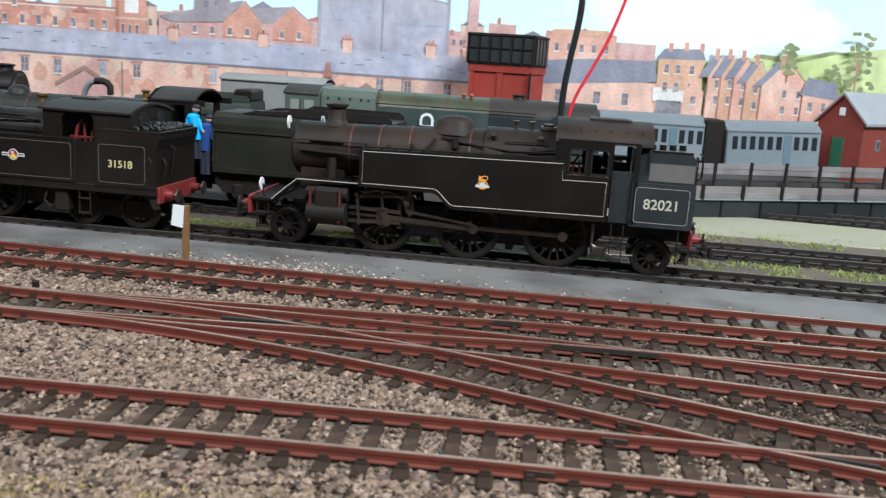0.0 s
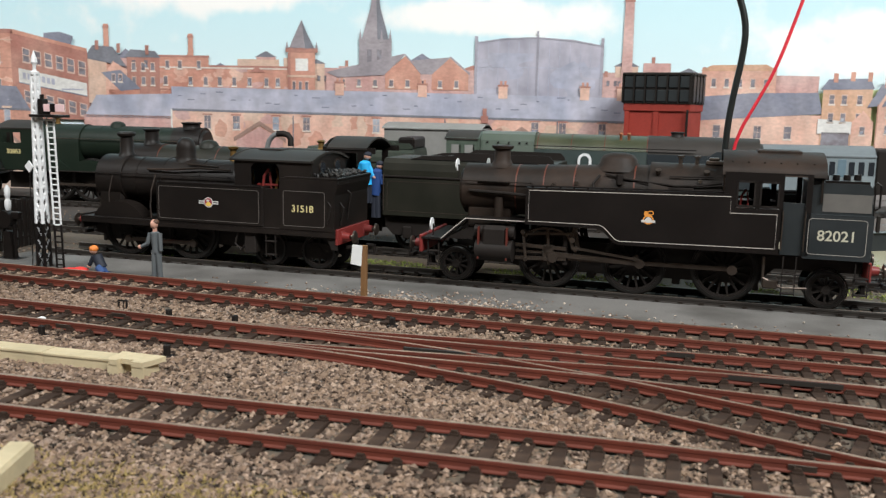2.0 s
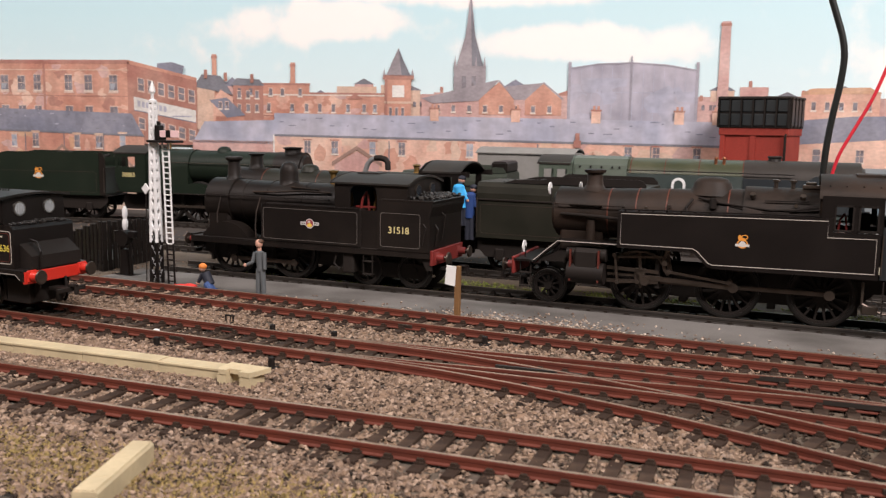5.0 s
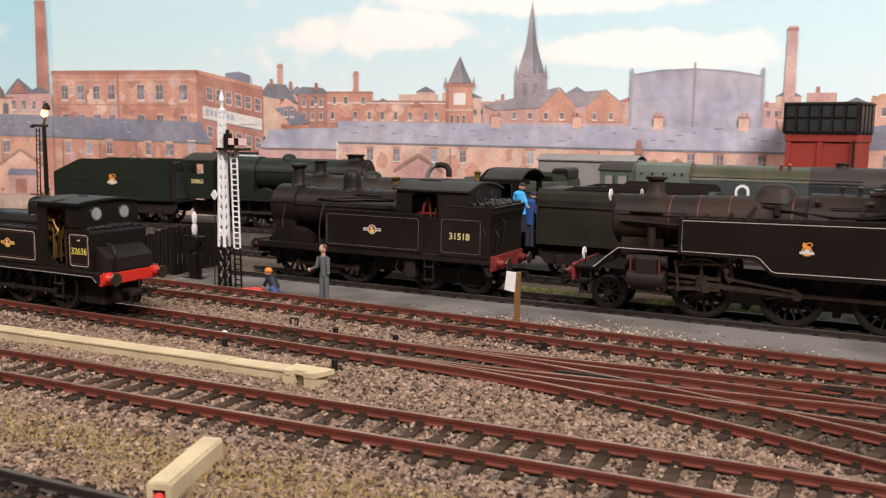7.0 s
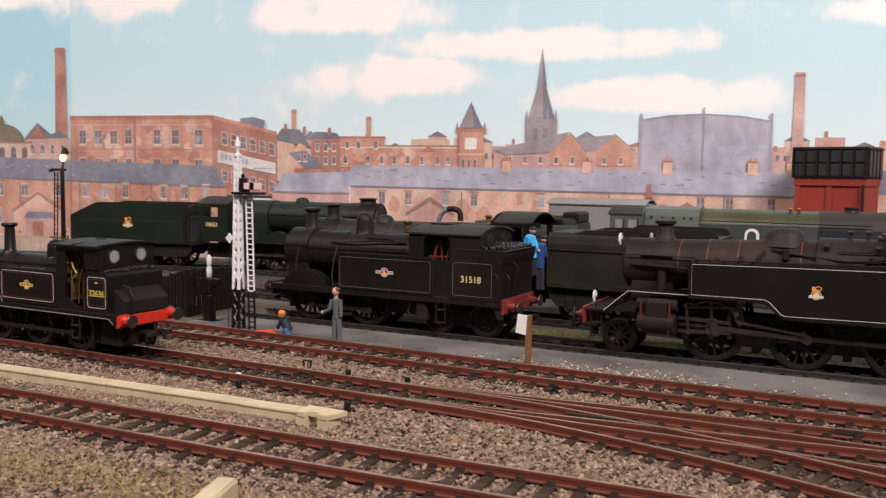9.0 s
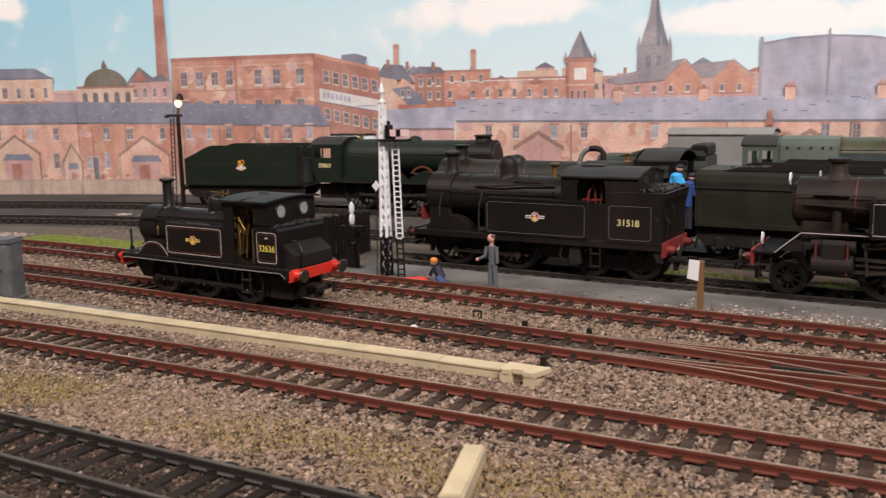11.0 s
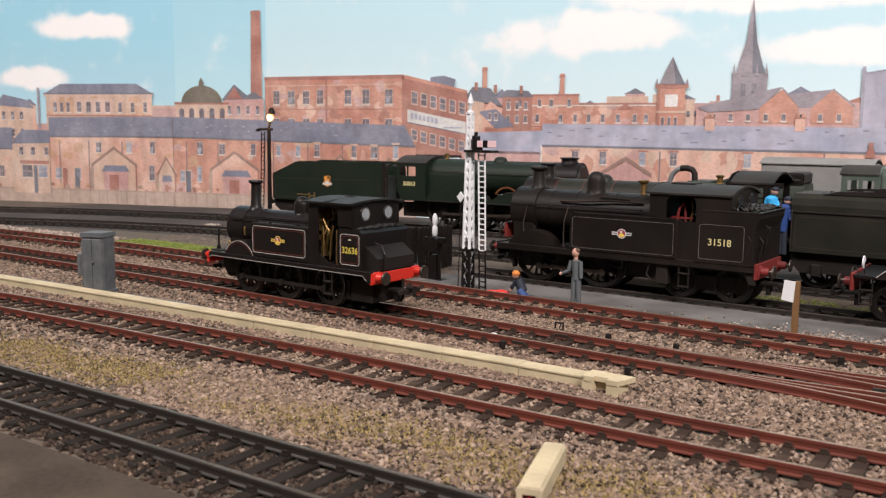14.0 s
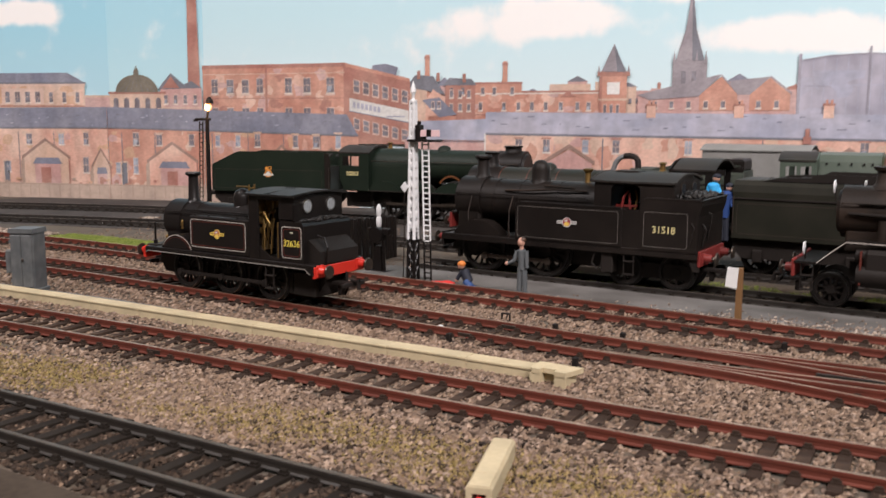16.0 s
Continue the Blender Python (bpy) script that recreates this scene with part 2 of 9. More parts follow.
M_GOLD = plain("gold_crest", (0.75, 0.52, 0.1), 0.45)
M_CREST = plain("crest_red", (0.3, 0.05, 0.06), 0.45)
M_LION = plain("crest_orange", (0.75, 0.3, 0.05), 0.45)
M_SILVER = plain("crest_white", (0.6, 0.58, 0.56), 0.45)
M_COAL = mat("dusty_coal", (0.014, 0.0128, 0.012), 0.5, scale=900, bump=0.5, second=(0.05, 0.044, 0.038), scale2=220, spec=0.4)
M_PAINTWHITE = mat("white_painted_metal", (0.78, 0.78, 0.78), 0.5, bump=0.05, second=(0.66, 0.64, 0.62))
M_PINK = plain("faded_red_white_arm", (0.8, 0.55, 0.55), 0.5)
M_CREAM = mat("cream_concrete", (0.58, 0.48, 0.3), 0.7, scale=700, bump=0.25, second=(0.42, 0.35, 0.22), scale2=75, amount=0.7)
M_WOOD = mat("stained_wooden_post", (0.2, 0.1, 0.035), 0.7, scale=400, second=(0.12, 0.06, 0.025))
M_PAPER = plain("white_paper", (0.8, 0.8, 0.78), 0.8)
M_CINDER = mat("dark_cinder_ground", (0.038, 0.032, 0.028), 0.95, scale=900, vary=0.5, bump=0.6, second=(0.078, 0.065, 0.057), scale2=24, amount=0.85)
M_GREYBOX = mat("grey_painted_cabinet", (0.088, 0.095, 0.098), 0.5, bump=0.12, vary=0.25, second=(0.15, 0.152, 0.15), scale2=150, amount=0.7)
M_BRICKRED = mat("red_brick_card", (0.3, 0.03, 0.017), 0.75, scale=900, vary=0.3, second=(0.2, 0.025, 0.016), scale2=80)
M_SLATE = mat("grey_slate", (0.28, 0.29, 0.3), 0.7, scale=700, second=(0.36, 0.37, 0.38))
M_DOOR = plain("green_door", (0.03, 0.12, 0.06), 0.5)
M_BLUEGREY = mat("blue_grey_coach_paint", (0.19, 0.225, 0.24), 0.5, second=(0.25, 0.285, 0.295), scale2=15)
M_COACHROOF = mat("slate_grey_coach_roof", (0.15, 0.168, 0.178), 0.6, second=(0.2, 0.215, 0.22), scale2=25)
M_DARKGLASS = plain("dark_window", (0.02, 0.024, 0.03), 0.12)
M_PLANK = mat("weathered_grey_planks", (0.16, 0.142, 0.135), 0.8, scale=500, second=(0.34, 0.32, 0.3))
M_PALEPLANK = mat("pale_weathered_planks", (0.2, 0.178, 0.168), 0.8, scale=500, second=(0.27, 0.245, 0.23))
M_CABLEK = plain("black_cable", (0.012, 0.014, 0.013), 0.4)
M_CABLER = plain("red_wire", (0.75, 0.03, 0.05), 0.4)
M_SKIN = plain("flesh_paint", (0.55, 0.3, 0.22), 0.6)
M_SUIT = mat("grey_suit_paint", (0.1, 0.11, 0.115), 0.7)
M_NAVY = plain("navy_paint", (0.015, 0.018, 0.03), 0.7)
M_JEANS = plain("blue_trousers_paint", (0.03, 0.07, 0.2), 0.7)
M_WORKBLUE = plain("work_jacket_blue_paint", (0.014, 0.05, 0.19), 0.7)
M_SKYBLUE = plain("sky_blue_shirt_paint", (0.03, 0.4, 0.8), 0.6)
M_HAIR = plain("orange_cap_paint", (0.7, 0.22, 0.04), 0.6)
M_BROWNHAIR = plain("brown_hair_paint", (0.1, 0.05, 0.03), 0.6)
M_BAG = plain("red_cloth", (0.75, 0.04, 0.03), 0.6)
M_WALL = mat("room_wall_paint", (0.64, 0.61, 0.57), 0.9, scale=20, bump=0.0)
M_CARPET = mat("room_floor", (0.26, 0.225, 0.19), 0.95, scale=200)
M_BULB = bpy.data.materials.new("warm_bulb")
M_BULB.use_nodes = True
M_BULB.node_tree.nodes["Principled BSDF"].inputs["Emission Color"].default_value = (1.0, 0.38, 0.06, 1)
M_BULB.node_tree.nodes["Principled BSDF"].inputs["Emission Strength"].default_value = 2.4
M_LAMPGLOW = bpy.data.materials.new("lamp_diffuser")
M_LAMPGLOW.use_nodes = True
M_LAMPGLOW.node_tree.nodes["Principled BSDF"].inputs["Emission Color"].default_value = (1.0, 0.95, 0.87, 1)
M_LAMPGLOW.node_tree.nodes["Principled BSDF"].inputs["Emission Strength"].default_value = 3.0

# ---- plan of the tracks ----
TRACKS = {
    "T0": [(-700, 12), (-400, 48), (-180, 74), (-100, 83), (100, 106), (400, 140)],
    "T1": [(-700, 58), (-400, 108), (-285, 126.5), (-186, 140), (-100, 149.5), (0, 162), (100, 173), (300, 196), (500, 220)],
    "T2": [(-700, 162), (-412, 190.5), (-308, 200), (-156, 208.8), (-100, 213), (0, 231), (35, 237.5), (110, 246), (300, 262), (500, 285)],
    "T3": [(-750, 192), (-500, 230), (-400, 242), (-200, 255), (-100, 260), (0, 266), (100, 275), (300, 292), (500, 310)],
    "T4": [(-249, 306.6), (-200, 310), (0, 324), (200, 340), (400, 356)],
    "T5": [(-860, 120), (-740, 198), (-640, 264), (-540, 313), (-440, 342), (-300, 360), (-190, 370), (0, 383), (150, 395), (400, 414)],
    "T6": [(-900, 190), (-720, 315), (-600, 375), (-508, 407), (-411, 438), (-280, 463), (-100, 490), (100, 510), (400, 530)],
}
# routes of the pointwork that leave the third track
BRANCH = {
    "middle": [(-118, 211), (-60, 216.5), (0, 222), (60, 224), (110, 224), (220, 226), (400, 236)],
    "near": [(-118, 211), (-60, 213.5), (0, 206.5), (52, 194.5), (90, 186.5), (140, 181), (200, 186)],
}
RUSTY = ("T1", "T2", "T3")


def rails_of(pts):
    c = spline(pts)
    left, right = [], []
    for i, p in enumerate(c):
        d = (c[min(i + 1, len(c) - 1)] - c[max(i - 1, 0)]).normalized()
        n = Vector((-d.y, d.x))
        left.append(p + n * 8.7)
        right.append(p - n * 8.7)
    return c, left, right


def sweep(bm, line, prof, mats, dz=0.0):
    rings = []
    for i, p in enumerate(line):
        d = (line[min(i + 1, len(line) - 1)] - line[max(i - 1, 0)]).normalized()
        n = Vector((-d.y, d.x))
        rings.append([bm.verts.new((p.x + n.x * u, p.y + n.y * u, v + dz)) for u, v in prof])
    k = len(prof)
    for a, b in zip(rings, rings[1:]):
        for j in range(k):
            bm.faces.new((a[j], b[j], b[(j + 1) % k], a[(j + 1) % k])).material_index = mats[j]
    bm.faces.new(rings[0])
    bm.faces.new(rings[-1][::-1])


RAIL = [(-0.95, -2.4), (0.95, -2.4), (0.95, -2.15), (0.54, -1.8), (0.52, -1.05), (0.62, -0.85), (0.62, -0.16), (0.5, -0.03), (0.3, 0.0), (-0.3, 0.0), (-0.5, -0.03), (-0.62, -0.16), (-0.62, -0.85), (-0.52, -1.05), (-0.54, -1.8), (-0.95, -2.15)]
RMAT = [0] * 7 + [1, 1, 1] + [0] * 6


def track(pts, label, rusty, dz=0.0):
    root = empty("railway_track", Matrix(), label, "railway track", "tracks of the yard")
    c, a, b = rails_of(pts)
    for line in (a, b):
        bm = B()
        sweep(bm, line, RAIL, RMAT, dz)
        part("rail", bm, [M_RAIL, M_RAILTOP] if rusty else [M_DARKRAIL, M_DARKTOP], root)
    return root


ROOTS = {}
for k, v in TRACKS.items():
    ROOTS[k] = track(v, "model railway track with rust-red rails on dark sleepers" if k in RUSTY else "model railway track with black rails on dark sleepers", k in RUSTY)
for n, (k, v) in enumerate(BRANCH.items()):
    ROOTS[k] = track(v, "rust-red turnout rails branching off through the pointwork", True, -0.05 * (n + 1))
for x0, y0, x1, y1 in ((-48, 217.5, -24, 220.5), (34, 228.5, 62, 231.5), (88, 180, 100, 179), (-4, 240.2, 26, 244.6)):
    bm = B()
    a, b = Vector((x0, y0)), Vector((x1, y1))
    sweep(bm, [a, (a + b) / 2, b], [(-0.5, -1.4), (0.5, -1.4), (0.5, -0.15), (-0.5, -0.15)], [0, 0, 0, 0])
    part("check_rail", bm, M_DARKRAIL, ROOTS["middle"], "black check rail beside the crossing")

# joiners between the rail lengths
for key, side, jx in (("T1", 1, 52.7), ("near", 2, 52.5), ("near", 1, 56.4), ("T2", 1, 86.8), ("T1", 2, 40.0), ("T2", 2, -150.0), ("T2", 1, -146.0), ("T3", 2, -96.0), ("T1", 2, -210.0), ("T1", 1, -206.0)):
    line = rails_of(TRACKS[key] if key in TRACKS else BRANCH[key])[side]
    n = min(range(1, len(line)), key=lambda i: abs(line[i].x - jx))
    d = (line[n] - line[n - 1]).normalized()
    for s in (-1, 1):
        bm = B()
        box(bm, -2.6, 2.6, s * 0.62 - 0.22, s * 0.62 + 0.22, -2.0, -0.75, 0.08)
        ob = part("rail_joiner", bm, M_STEEL, ROOTS[key], "dull steel rail joiner")
        ob.matrix_local = at(line[n].x, line[n].y, 0, math.degrees(math.atan2(d.y, d.x)))

# ---- baseboard, yard surface, room ----
bm = B()
slab(bm, [(-1300, -500), (900, -500), (900, 1000), (-1300, 1000)], "z", -30, -3.2)
tagged(finish(bm, "ground", M_GROUND), "baseboard covered with brown earth and grit", "ground", kind="structure")


def strip(name, low, high, x0, x1, z, m, label):
    """A yard surface between two plan curves given as functions of x."""
    bm = B()
    xs = [x0 + (x1 - x0) * k / 60 for k in range(61)]
    top = [[bm.verts.new((x, f(x) + noise.noise((x * 0.05, j * 9, 0)) * 1.6, z)) for x in xs] for j, f in enumerate((low, high))]
    skirt = [[bm.verts.new((v.co.x, v.co.y + (-1.2 if j == 0 else 1.2), -4)) for v in row] for j, row in enumerate(top)]
    for k in range(60):
        bm.faces.new((top[0][k], top[0][k + 1], top[1][k + 1], top[1][k]))
        bm.faces.new((skirt[0][k], skirt[0][k + 1], top[0][k + 1], top[0][k]))
        bm.faces.new((top[1][k], top[1][k + 1], skirt[1][k + 1], skirt[1][k]))
    return tagged(finish(bm, name, m), label, "yard surface", kind="structure")


strip("pavement", lambda x: 277 + 0.06 * x, lambda x: 313 + 0.072 * x, -258, 420, -1.9, M_ASPHALT, "grey ash walkway between two yard tracks")
strip("yard", lambda x: 338 + 0.05 * x, lambda x: 368 + 0.07 * x, -330, 60, -2.6, M_GROUND, "brown earth between the loco sidings")
strip("path", lambda x: 432 + 0.05 * x, lambda x: 497 + 0.0 * x, 40, 420, -2.4, mat("pale_gravel", (0.31, 0.29, 0.21), 0.95, scale=1200, vary=0.35, second=(0.25, 0.255, 0.12), scale2=30), "pale gravel path beside the turntable")
T5X, T5Y = [p[0] for p in TRACKS["T5"]], [p[1] for p in TRACKS["T5"]]
strip("yard_back", lambda x: float(np.interp(x, T5X, T5Y)) - 22, lambda x: 470 + 0.3 * (x + 610) if x > -610 else 470 + 0.45 * (x + 610), -760, 60, -3.0, M_CINDER, "dark cinder ground under the back sidings")
TROUGHX, TROUGHY = (-720, -520, -342, -250, -177), (92, 122, 148.5, 160.5, 169.5)
strip("cable_path", lambda x: float(np.interp(x, TROUGHX, TROUGHY)) + 2.6, lambda x: float(np.interp(x, TROUGHX, TROUGHY)) + 2.8 + 9.5 * min(1.0, max(0.0, (-205 - x) / 60)), -620, -206, -2.1, M_ASPHALT, "narrow grey ash path behind the cable trough")
T3X, T3Y = zip(*TRACKS["T3"])
strip("verge", lambda x: float(np.interp(x, T3X, T3Y)) + 19, lambda x: float(np.interp(x, T3X, T3Y)) + 34, -660, -498, -2.9, mat("pale_sandy_verge", (0.4, 0.285, 0.22), 0.95, scale=900, vary=0.4, bump=0.6, second=(0.24, 0.165, 0.125), scale2=90, amount=0.7), "pale pinkish sandy verge behind the rear rust-red track")
strip("road", lambda x: -300, lambda x: 54 + 0.115 * (x + 180), -700, 60, -1.4, M_ROAD, "dark brown platform surface beside the black track")

M_OILBED = mat("oily_black_trackbed", (0.016, 0.0125, 0.0105), 0.9, scale=900, vary=0.5, bump=0.6, second=(0.034, 0.027, 0.023), scale2=60, amount=0.8, spec=0.2)
for key in ("T5", "T6"):
    bm = B()
    sweep(bm, spline(TRACKS[key], 8.0), [(-15.5, -3.4), (15.5, -3.4), (14.0, -2.75), (-14.0, -2.75)], [0, 0, 0, 0])
    part("trackbed", bm, M_OILBED, ROOTS[key], "oily black trackbed")

bm = B()
for a in ((-2.6, 2.6, -2.2, -2.1), (-2.6, 2.6, 2.4, 2.5)):
    box(bm, a[0] * 1000, a[1] * 1000, a[2] * 1000, a[3] * 1000, -950, 1400)
tagged(finish(bm, "wall_north", M_WALL), "plain pale walls of the railway room", "wall", kind="structure")
bm = B()
for x in (-2.7, 2.6):
    box(bm, x * 1000, (x + 0.1) * 1000, -2200, 2500, -950, 1400)
tagged(finish(bm, "wall_east", M_WALL), "plain pale end walls of the room", "wall", kind="structure")
bm = B()
box(bm, -2700, 2700, -2200, 2500, 1400, 1450)
tagged(finish(bm, "ceiling", mat("ceiling_paint", (0.76, 0.75, 0.72), 0.9, scale=20, bump=0)), "plain white ceiling", "ceiling", kind="structure")
bm = B()
box(bm, -2700, 2700, -2200, 2500, -1000, -950)
tagged(finish(bm, "floor", M_CARPET), "brown room floor", "floor", kind="structure")
# housings for the added overhead lights, never in view
for lx, ly, lz in LAMPS:
    r = empty("ceiling_lamp", at(lx * 1000, ly * 1000, 1212), "white strip lamp housing added above, out of view", "lamp", "ceiling lamps")
    bm = B()
    box(bm, -470, 470, -75, 75, 20, 60, 6)
    part("housing", bm, M_PAINTWHITE, r)
    for sx in (-300, 300):
        bm = B()
        rod(bm, (sx, 0, 60), (sx, 0, 188), 5, 8)
        part("hanger", bm, M_PAINTWHITE, r)

# ---- the printed backscene: two flat boards that meet in a corner ----
JX, JY = -610.0, 470.0
BOARD = {"R": math.degrees(math.atan2(172, 610)), "L": math.degrees(math.atan2(230, 490))}


def sky_material(name, clouds, tones):
    m = bpy.data.materials.new(name)
    m.use_nodes = True
    n, l = m.node_tree.nodes, m.node_tree.links
    b = n["Principled BSDF"]
    b.inputs["Roughness"].default_value = 0.55
    tc = n.new("ShaderNodeTexCoord")
    no = n.new("ShaderNodeTexNoise")
    no.inputs["Scale"].default_value, no.inputs["Detail"].default_value = 30, 8
    l.new(tc.outputs["Object"], no.inputs["Vector"])
    sep = n.new("ShaderNodeSeparateXYZ")
    l.new(tc.outputs["Object"], sep.inputs[0])
    grad = n.new("ShaderNodeValToRGB")
    for k, (p, c) in enumerate(zip((0.2, 0.45, 1.0), tones)):
        e = grad.color_ramp.elements[k] if k < 2 else grad.color_ramp.elements.new(1.0)
        e.position, e.color = p, (*c, 1)
    mr = n.new("ShaderNodeMapRange")
    mr.inputs["From Max"].default_value = 0.33
    l.new(sep.outputs["Z"], mr.inputs["Value"])
    l.new(mr.outputs[0], grad.inputs[0])
    total = None
    for cu, cz, ru, rz in clouds:
        sub = n.new("ShaderNodeVectorMath")
        sub.operation = "SUBTRACT"
        sub.inputs[1].default_value = (cu * S, 0, cz * S)
        l.new(tc.outputs["Object"], sub.inputs[0])
        mul = n.new("ShaderNodeVectorMath")
        mul.operation = "MULTIPLY"
        mul.inputs[1].default_value = (1 / (ru * S), 0, 1 / (rz * S))
        l.new(sub.outputs[0], mul.inputs[0])
        ln = n.new("ShaderNodeVectorMath")
        ln.operation = "LENGTH"
        l.new(mul.outputs[0], ln.inputs[0])
        f = n.new("ShaderNodeMapRange")
        f.interpolation_type = "SMOOTHSTEP"
        f.inputs["From Min"].default_value, f.inputs["From Max"].default_value = 1.15, 0.35
        l.new(ln.outputs["Value"], f.inputs["Value"])
        if total is None:
            total = f.outputs[0]
        else:
            mx = n.new("ShaderNodeMath")
            mx.operation = "MAXIMUM"
            l.new(total, mx.inputs[0])
            l.new(f.outputs[0], mx.inputs[1])
            total = mx.outputs[0]
    ad = n.new("ShaderNodeMath")
    ad.operation = "MULTIPLY_ADD"
    ad.inputs[1].default_value, ad.inputs[2].default_value = 2.4, -1.2
    l.new(no.outputs["Fac"], ad.inputs[0])
    su = n.new("ShaderNodeMath")
    su.operation = "ADD"
    l.new(ad.outputs[0], su.inputs[0])
    l.new(total, su.inputs[1])
    fin = n.new("ShaderNodeMapRange")
    fin.interpolation_type = "SMOOTHSTEP"
    fin.inputs["From Min"].default_value, fin.inputs["From Max"].default_value = 0.12, 0.9
    l.new(su.outputs[0], fin.inputs["Value"])
    mix = n.new("ShaderNodeMix")
    mix.data_type = "RGBA"
    mix.inputs[7].default_value = (0.96, 0.95, 0.92, 1)
    l.new(fin.outputs[0], mix.inputs[0])
    l.new(grad.outputs[0], mix.inputs[6])
    l.new(mix.outputs[2], b.inputs["Base Color"])
    return m


def printed(name, base, second, scale=620, vary=0.3, scale2=30):
    """Ink on paper: blotched washes, upright streaks and fine grain."""
    m = bpy.data.materials.new(name)
    m.use_nodes = True
    n, l = m.node_tree.nodes, m.node_tree.links
    b = n["Principled BSDF"]
    b.inputs["Roughness"].default_value, b.inputs["Specular IOR Level"].default_value = 0.62, 0.35
    tc = n.new("ShaderNodeTexCoord")

    def wash(size, stretch, lo, hi, distort=0.0):
        mp = n.new("ShaderNodeMapping")
        mp.inputs["Scale"].default_value = stretch
        l.new(tc.outputs["Object"], mp.inputs["Vector"])
        no = n.new("ShaderNodeTexNoise")
        no.inputs["Scale"].default_value, no.inputs["Detail"].default_value, no.inputs["Distortion"].default_value = size, 5, distort
        l.new(mp.outputs[0], no.inputs["Vector"])
        r = n.new("ShaderNodeMapRange")
        r.inputs["From Min"].default_value, r.inputs["From Max"].default_value = 0.36, 0.66
        r.inputs["To Min"].default_value, r.inputs["To Max"].default_value = lo, hi
        l.new(no.outputs["Fac"], r.inputs["Value"])
        return r.outputs[0]

    mix = n.new("ShaderNodeMix")
    mix.data_type = "RGBA"
    mix.inputs[6].default_value, mix.inputs[7].default_value = (*base, 1), (*second, 1)
    l.new(wash(scale2, (1, 1, 1), 0.1, 0.9, 0.5), mix.inputs[0])
    out = mix.outputs[2]
    for size, stretch, amount in ((110, (1, 1, 0.45), vary * 0.36), (scale, (0.6, 1, 1), vary * 0.26)):
        mul = n.new("ShaderNodeVectorMath")
        mul.operation = "SCALE"
        l.new(out, mul.inputs[0])
        l.new(wash(size, stretch, 1 - amount, 1 + amount), mul.inputs["Scale"])
        out = mul.outputs[0]
    l.new(out, b.inputs["Base Color"])
    return m


P_BRICK = printed("brick_print", (0.5, 0.225, 0.165), (0.64, 0.37, 0.28))
P_BRICKSHADE = printed("shaded_brick_print", (0.36, 0.15, 0.12), (0.5, 0.28, 0.22))
P_BRICKFAR = printed("hazy_brick_print", (0.525, 0.295, 0.265), (0.64, 0.45, 0.415))
P_PEACH = printed("sunlit_brick_print", (0.6, 0.31, 0.235), (0.78, 0.56, 0.45))
P_SLATE = printed("slate_print", (0.195, 0.205, 0.265), (0.29, 0.29, 0.34), scale=500)
P_SLATEDARK = printed("dark_slate_print", (0.17, 0.175, 0.2), (0.24, 0.24, 0.27))
P_HAZE = printed("hazy_lavender_print", (0.35, 0.365, 0.455), (0.51, 0.495, 0.565), scale=200)
P_GAS = printed("gasholder_print", (0.355, 0.345, 0.41), (0.5, 0.475, 0.54), scale=90)
P_GASPOST = printed("gasholder_post_print", (0.33, 0.32, 0.37), (0.4, 0.38, 0.43))
P_STONE = printed("spire_print", (0.29, 0.26, 0.28), (0.4, 0.36, 0.38))
P_CREAM = printed("cream_stone_print", (0.58, 0.38, 0.28), (0.72, 0.55, 0.45))
P_TRIM = printed("pale_window_frame_print", (0.64, 0.43, 0.35), (0.7, 0.54, 0.46))
P_SILL = printed("pale_window_sill_print", (0.74, 0.66, 0.6), (0.7, 0.58, 0.5))
P_OCHRE = printed("ochre_brick_print", (0.56, 0.32, 0.2), (0.68, 0.46, 0.33))
P_ROOFBROWN = printed("brown_tile_print", (0.3, 0.19, 0.15), (0.38, 0.26, 0.22))
P_WHITE = printed("white_print", (0.75, 0.73, 0.7), (0.68, 0.66, 0.62))
P_PANE = printed("window_print", (0.15, 0.12, 0.13), (0.29, 0.28, 0.31), scale=420, vary=0.3, scale2=160)
P_BLUEPANE = printed("pale_window_print", (0.25, 0.27, 0.34), (0.48, 0.5, 0.54), scale=420, vary=0.3, scale2=160)
P_FENCE = printed("fence_print", (0.48, 0.37, 0.3), (0.56, 0.43, 0.35), scale=250)
P_POST = printed("fence_post_print", (0.4, 0.29, 0.23), (0.5, 0.38, 0.31))
P_HILL = printed("hill_print", (0.5, 0.6, 0.24), (0.6, 0.68, 0.35), scale=60)
P_TREE = printed("tree_print", (0.2, 0.25, 0.1), (0.32, 0.33, 0.18), scale=400, vary=0.6, scale2=120)
P_DOME = printed("dome_print", (0.15, 0.13, 0.1), (0.25, 0.22, 0.17))
PALE = ((0.75, 0.89, 0.91), (0.57, 0.81, 0.87), (0.37, 0.67, 0.81))
BLUE = ((0.5, 0.74, 0.82), (0.36, 0.67, 0.79), (0.27, 0.57, 0.74))
SKY = {"R": sky_material("sky_print_right", ((280, 140, 105, 22), (480, 124, 100, 17), (400, 160, 150, 16), (240, 190, 90, 22), (740, 110, 110, 28), (640, 178, 60, 14), (60, 215, 90, 30), (900, 160, 120, 25)), PALE),
       "L": sky_material("sky_print_left", ((-180, 158, 62, 16), (-235, 112, 50, 14), (-330, 150, 70, 20), (-60, 220, 90, 24)), BLUE),
       "L2": sky_material("sky_print_corner", ((-60, 220, 90, 24), (40, 215, 90, 30)), ((0.57, 0.8, 0.84), (0.41, 0.7, 0.8), (0.29, 0.59, 0.75)))}
BOARDS = {}
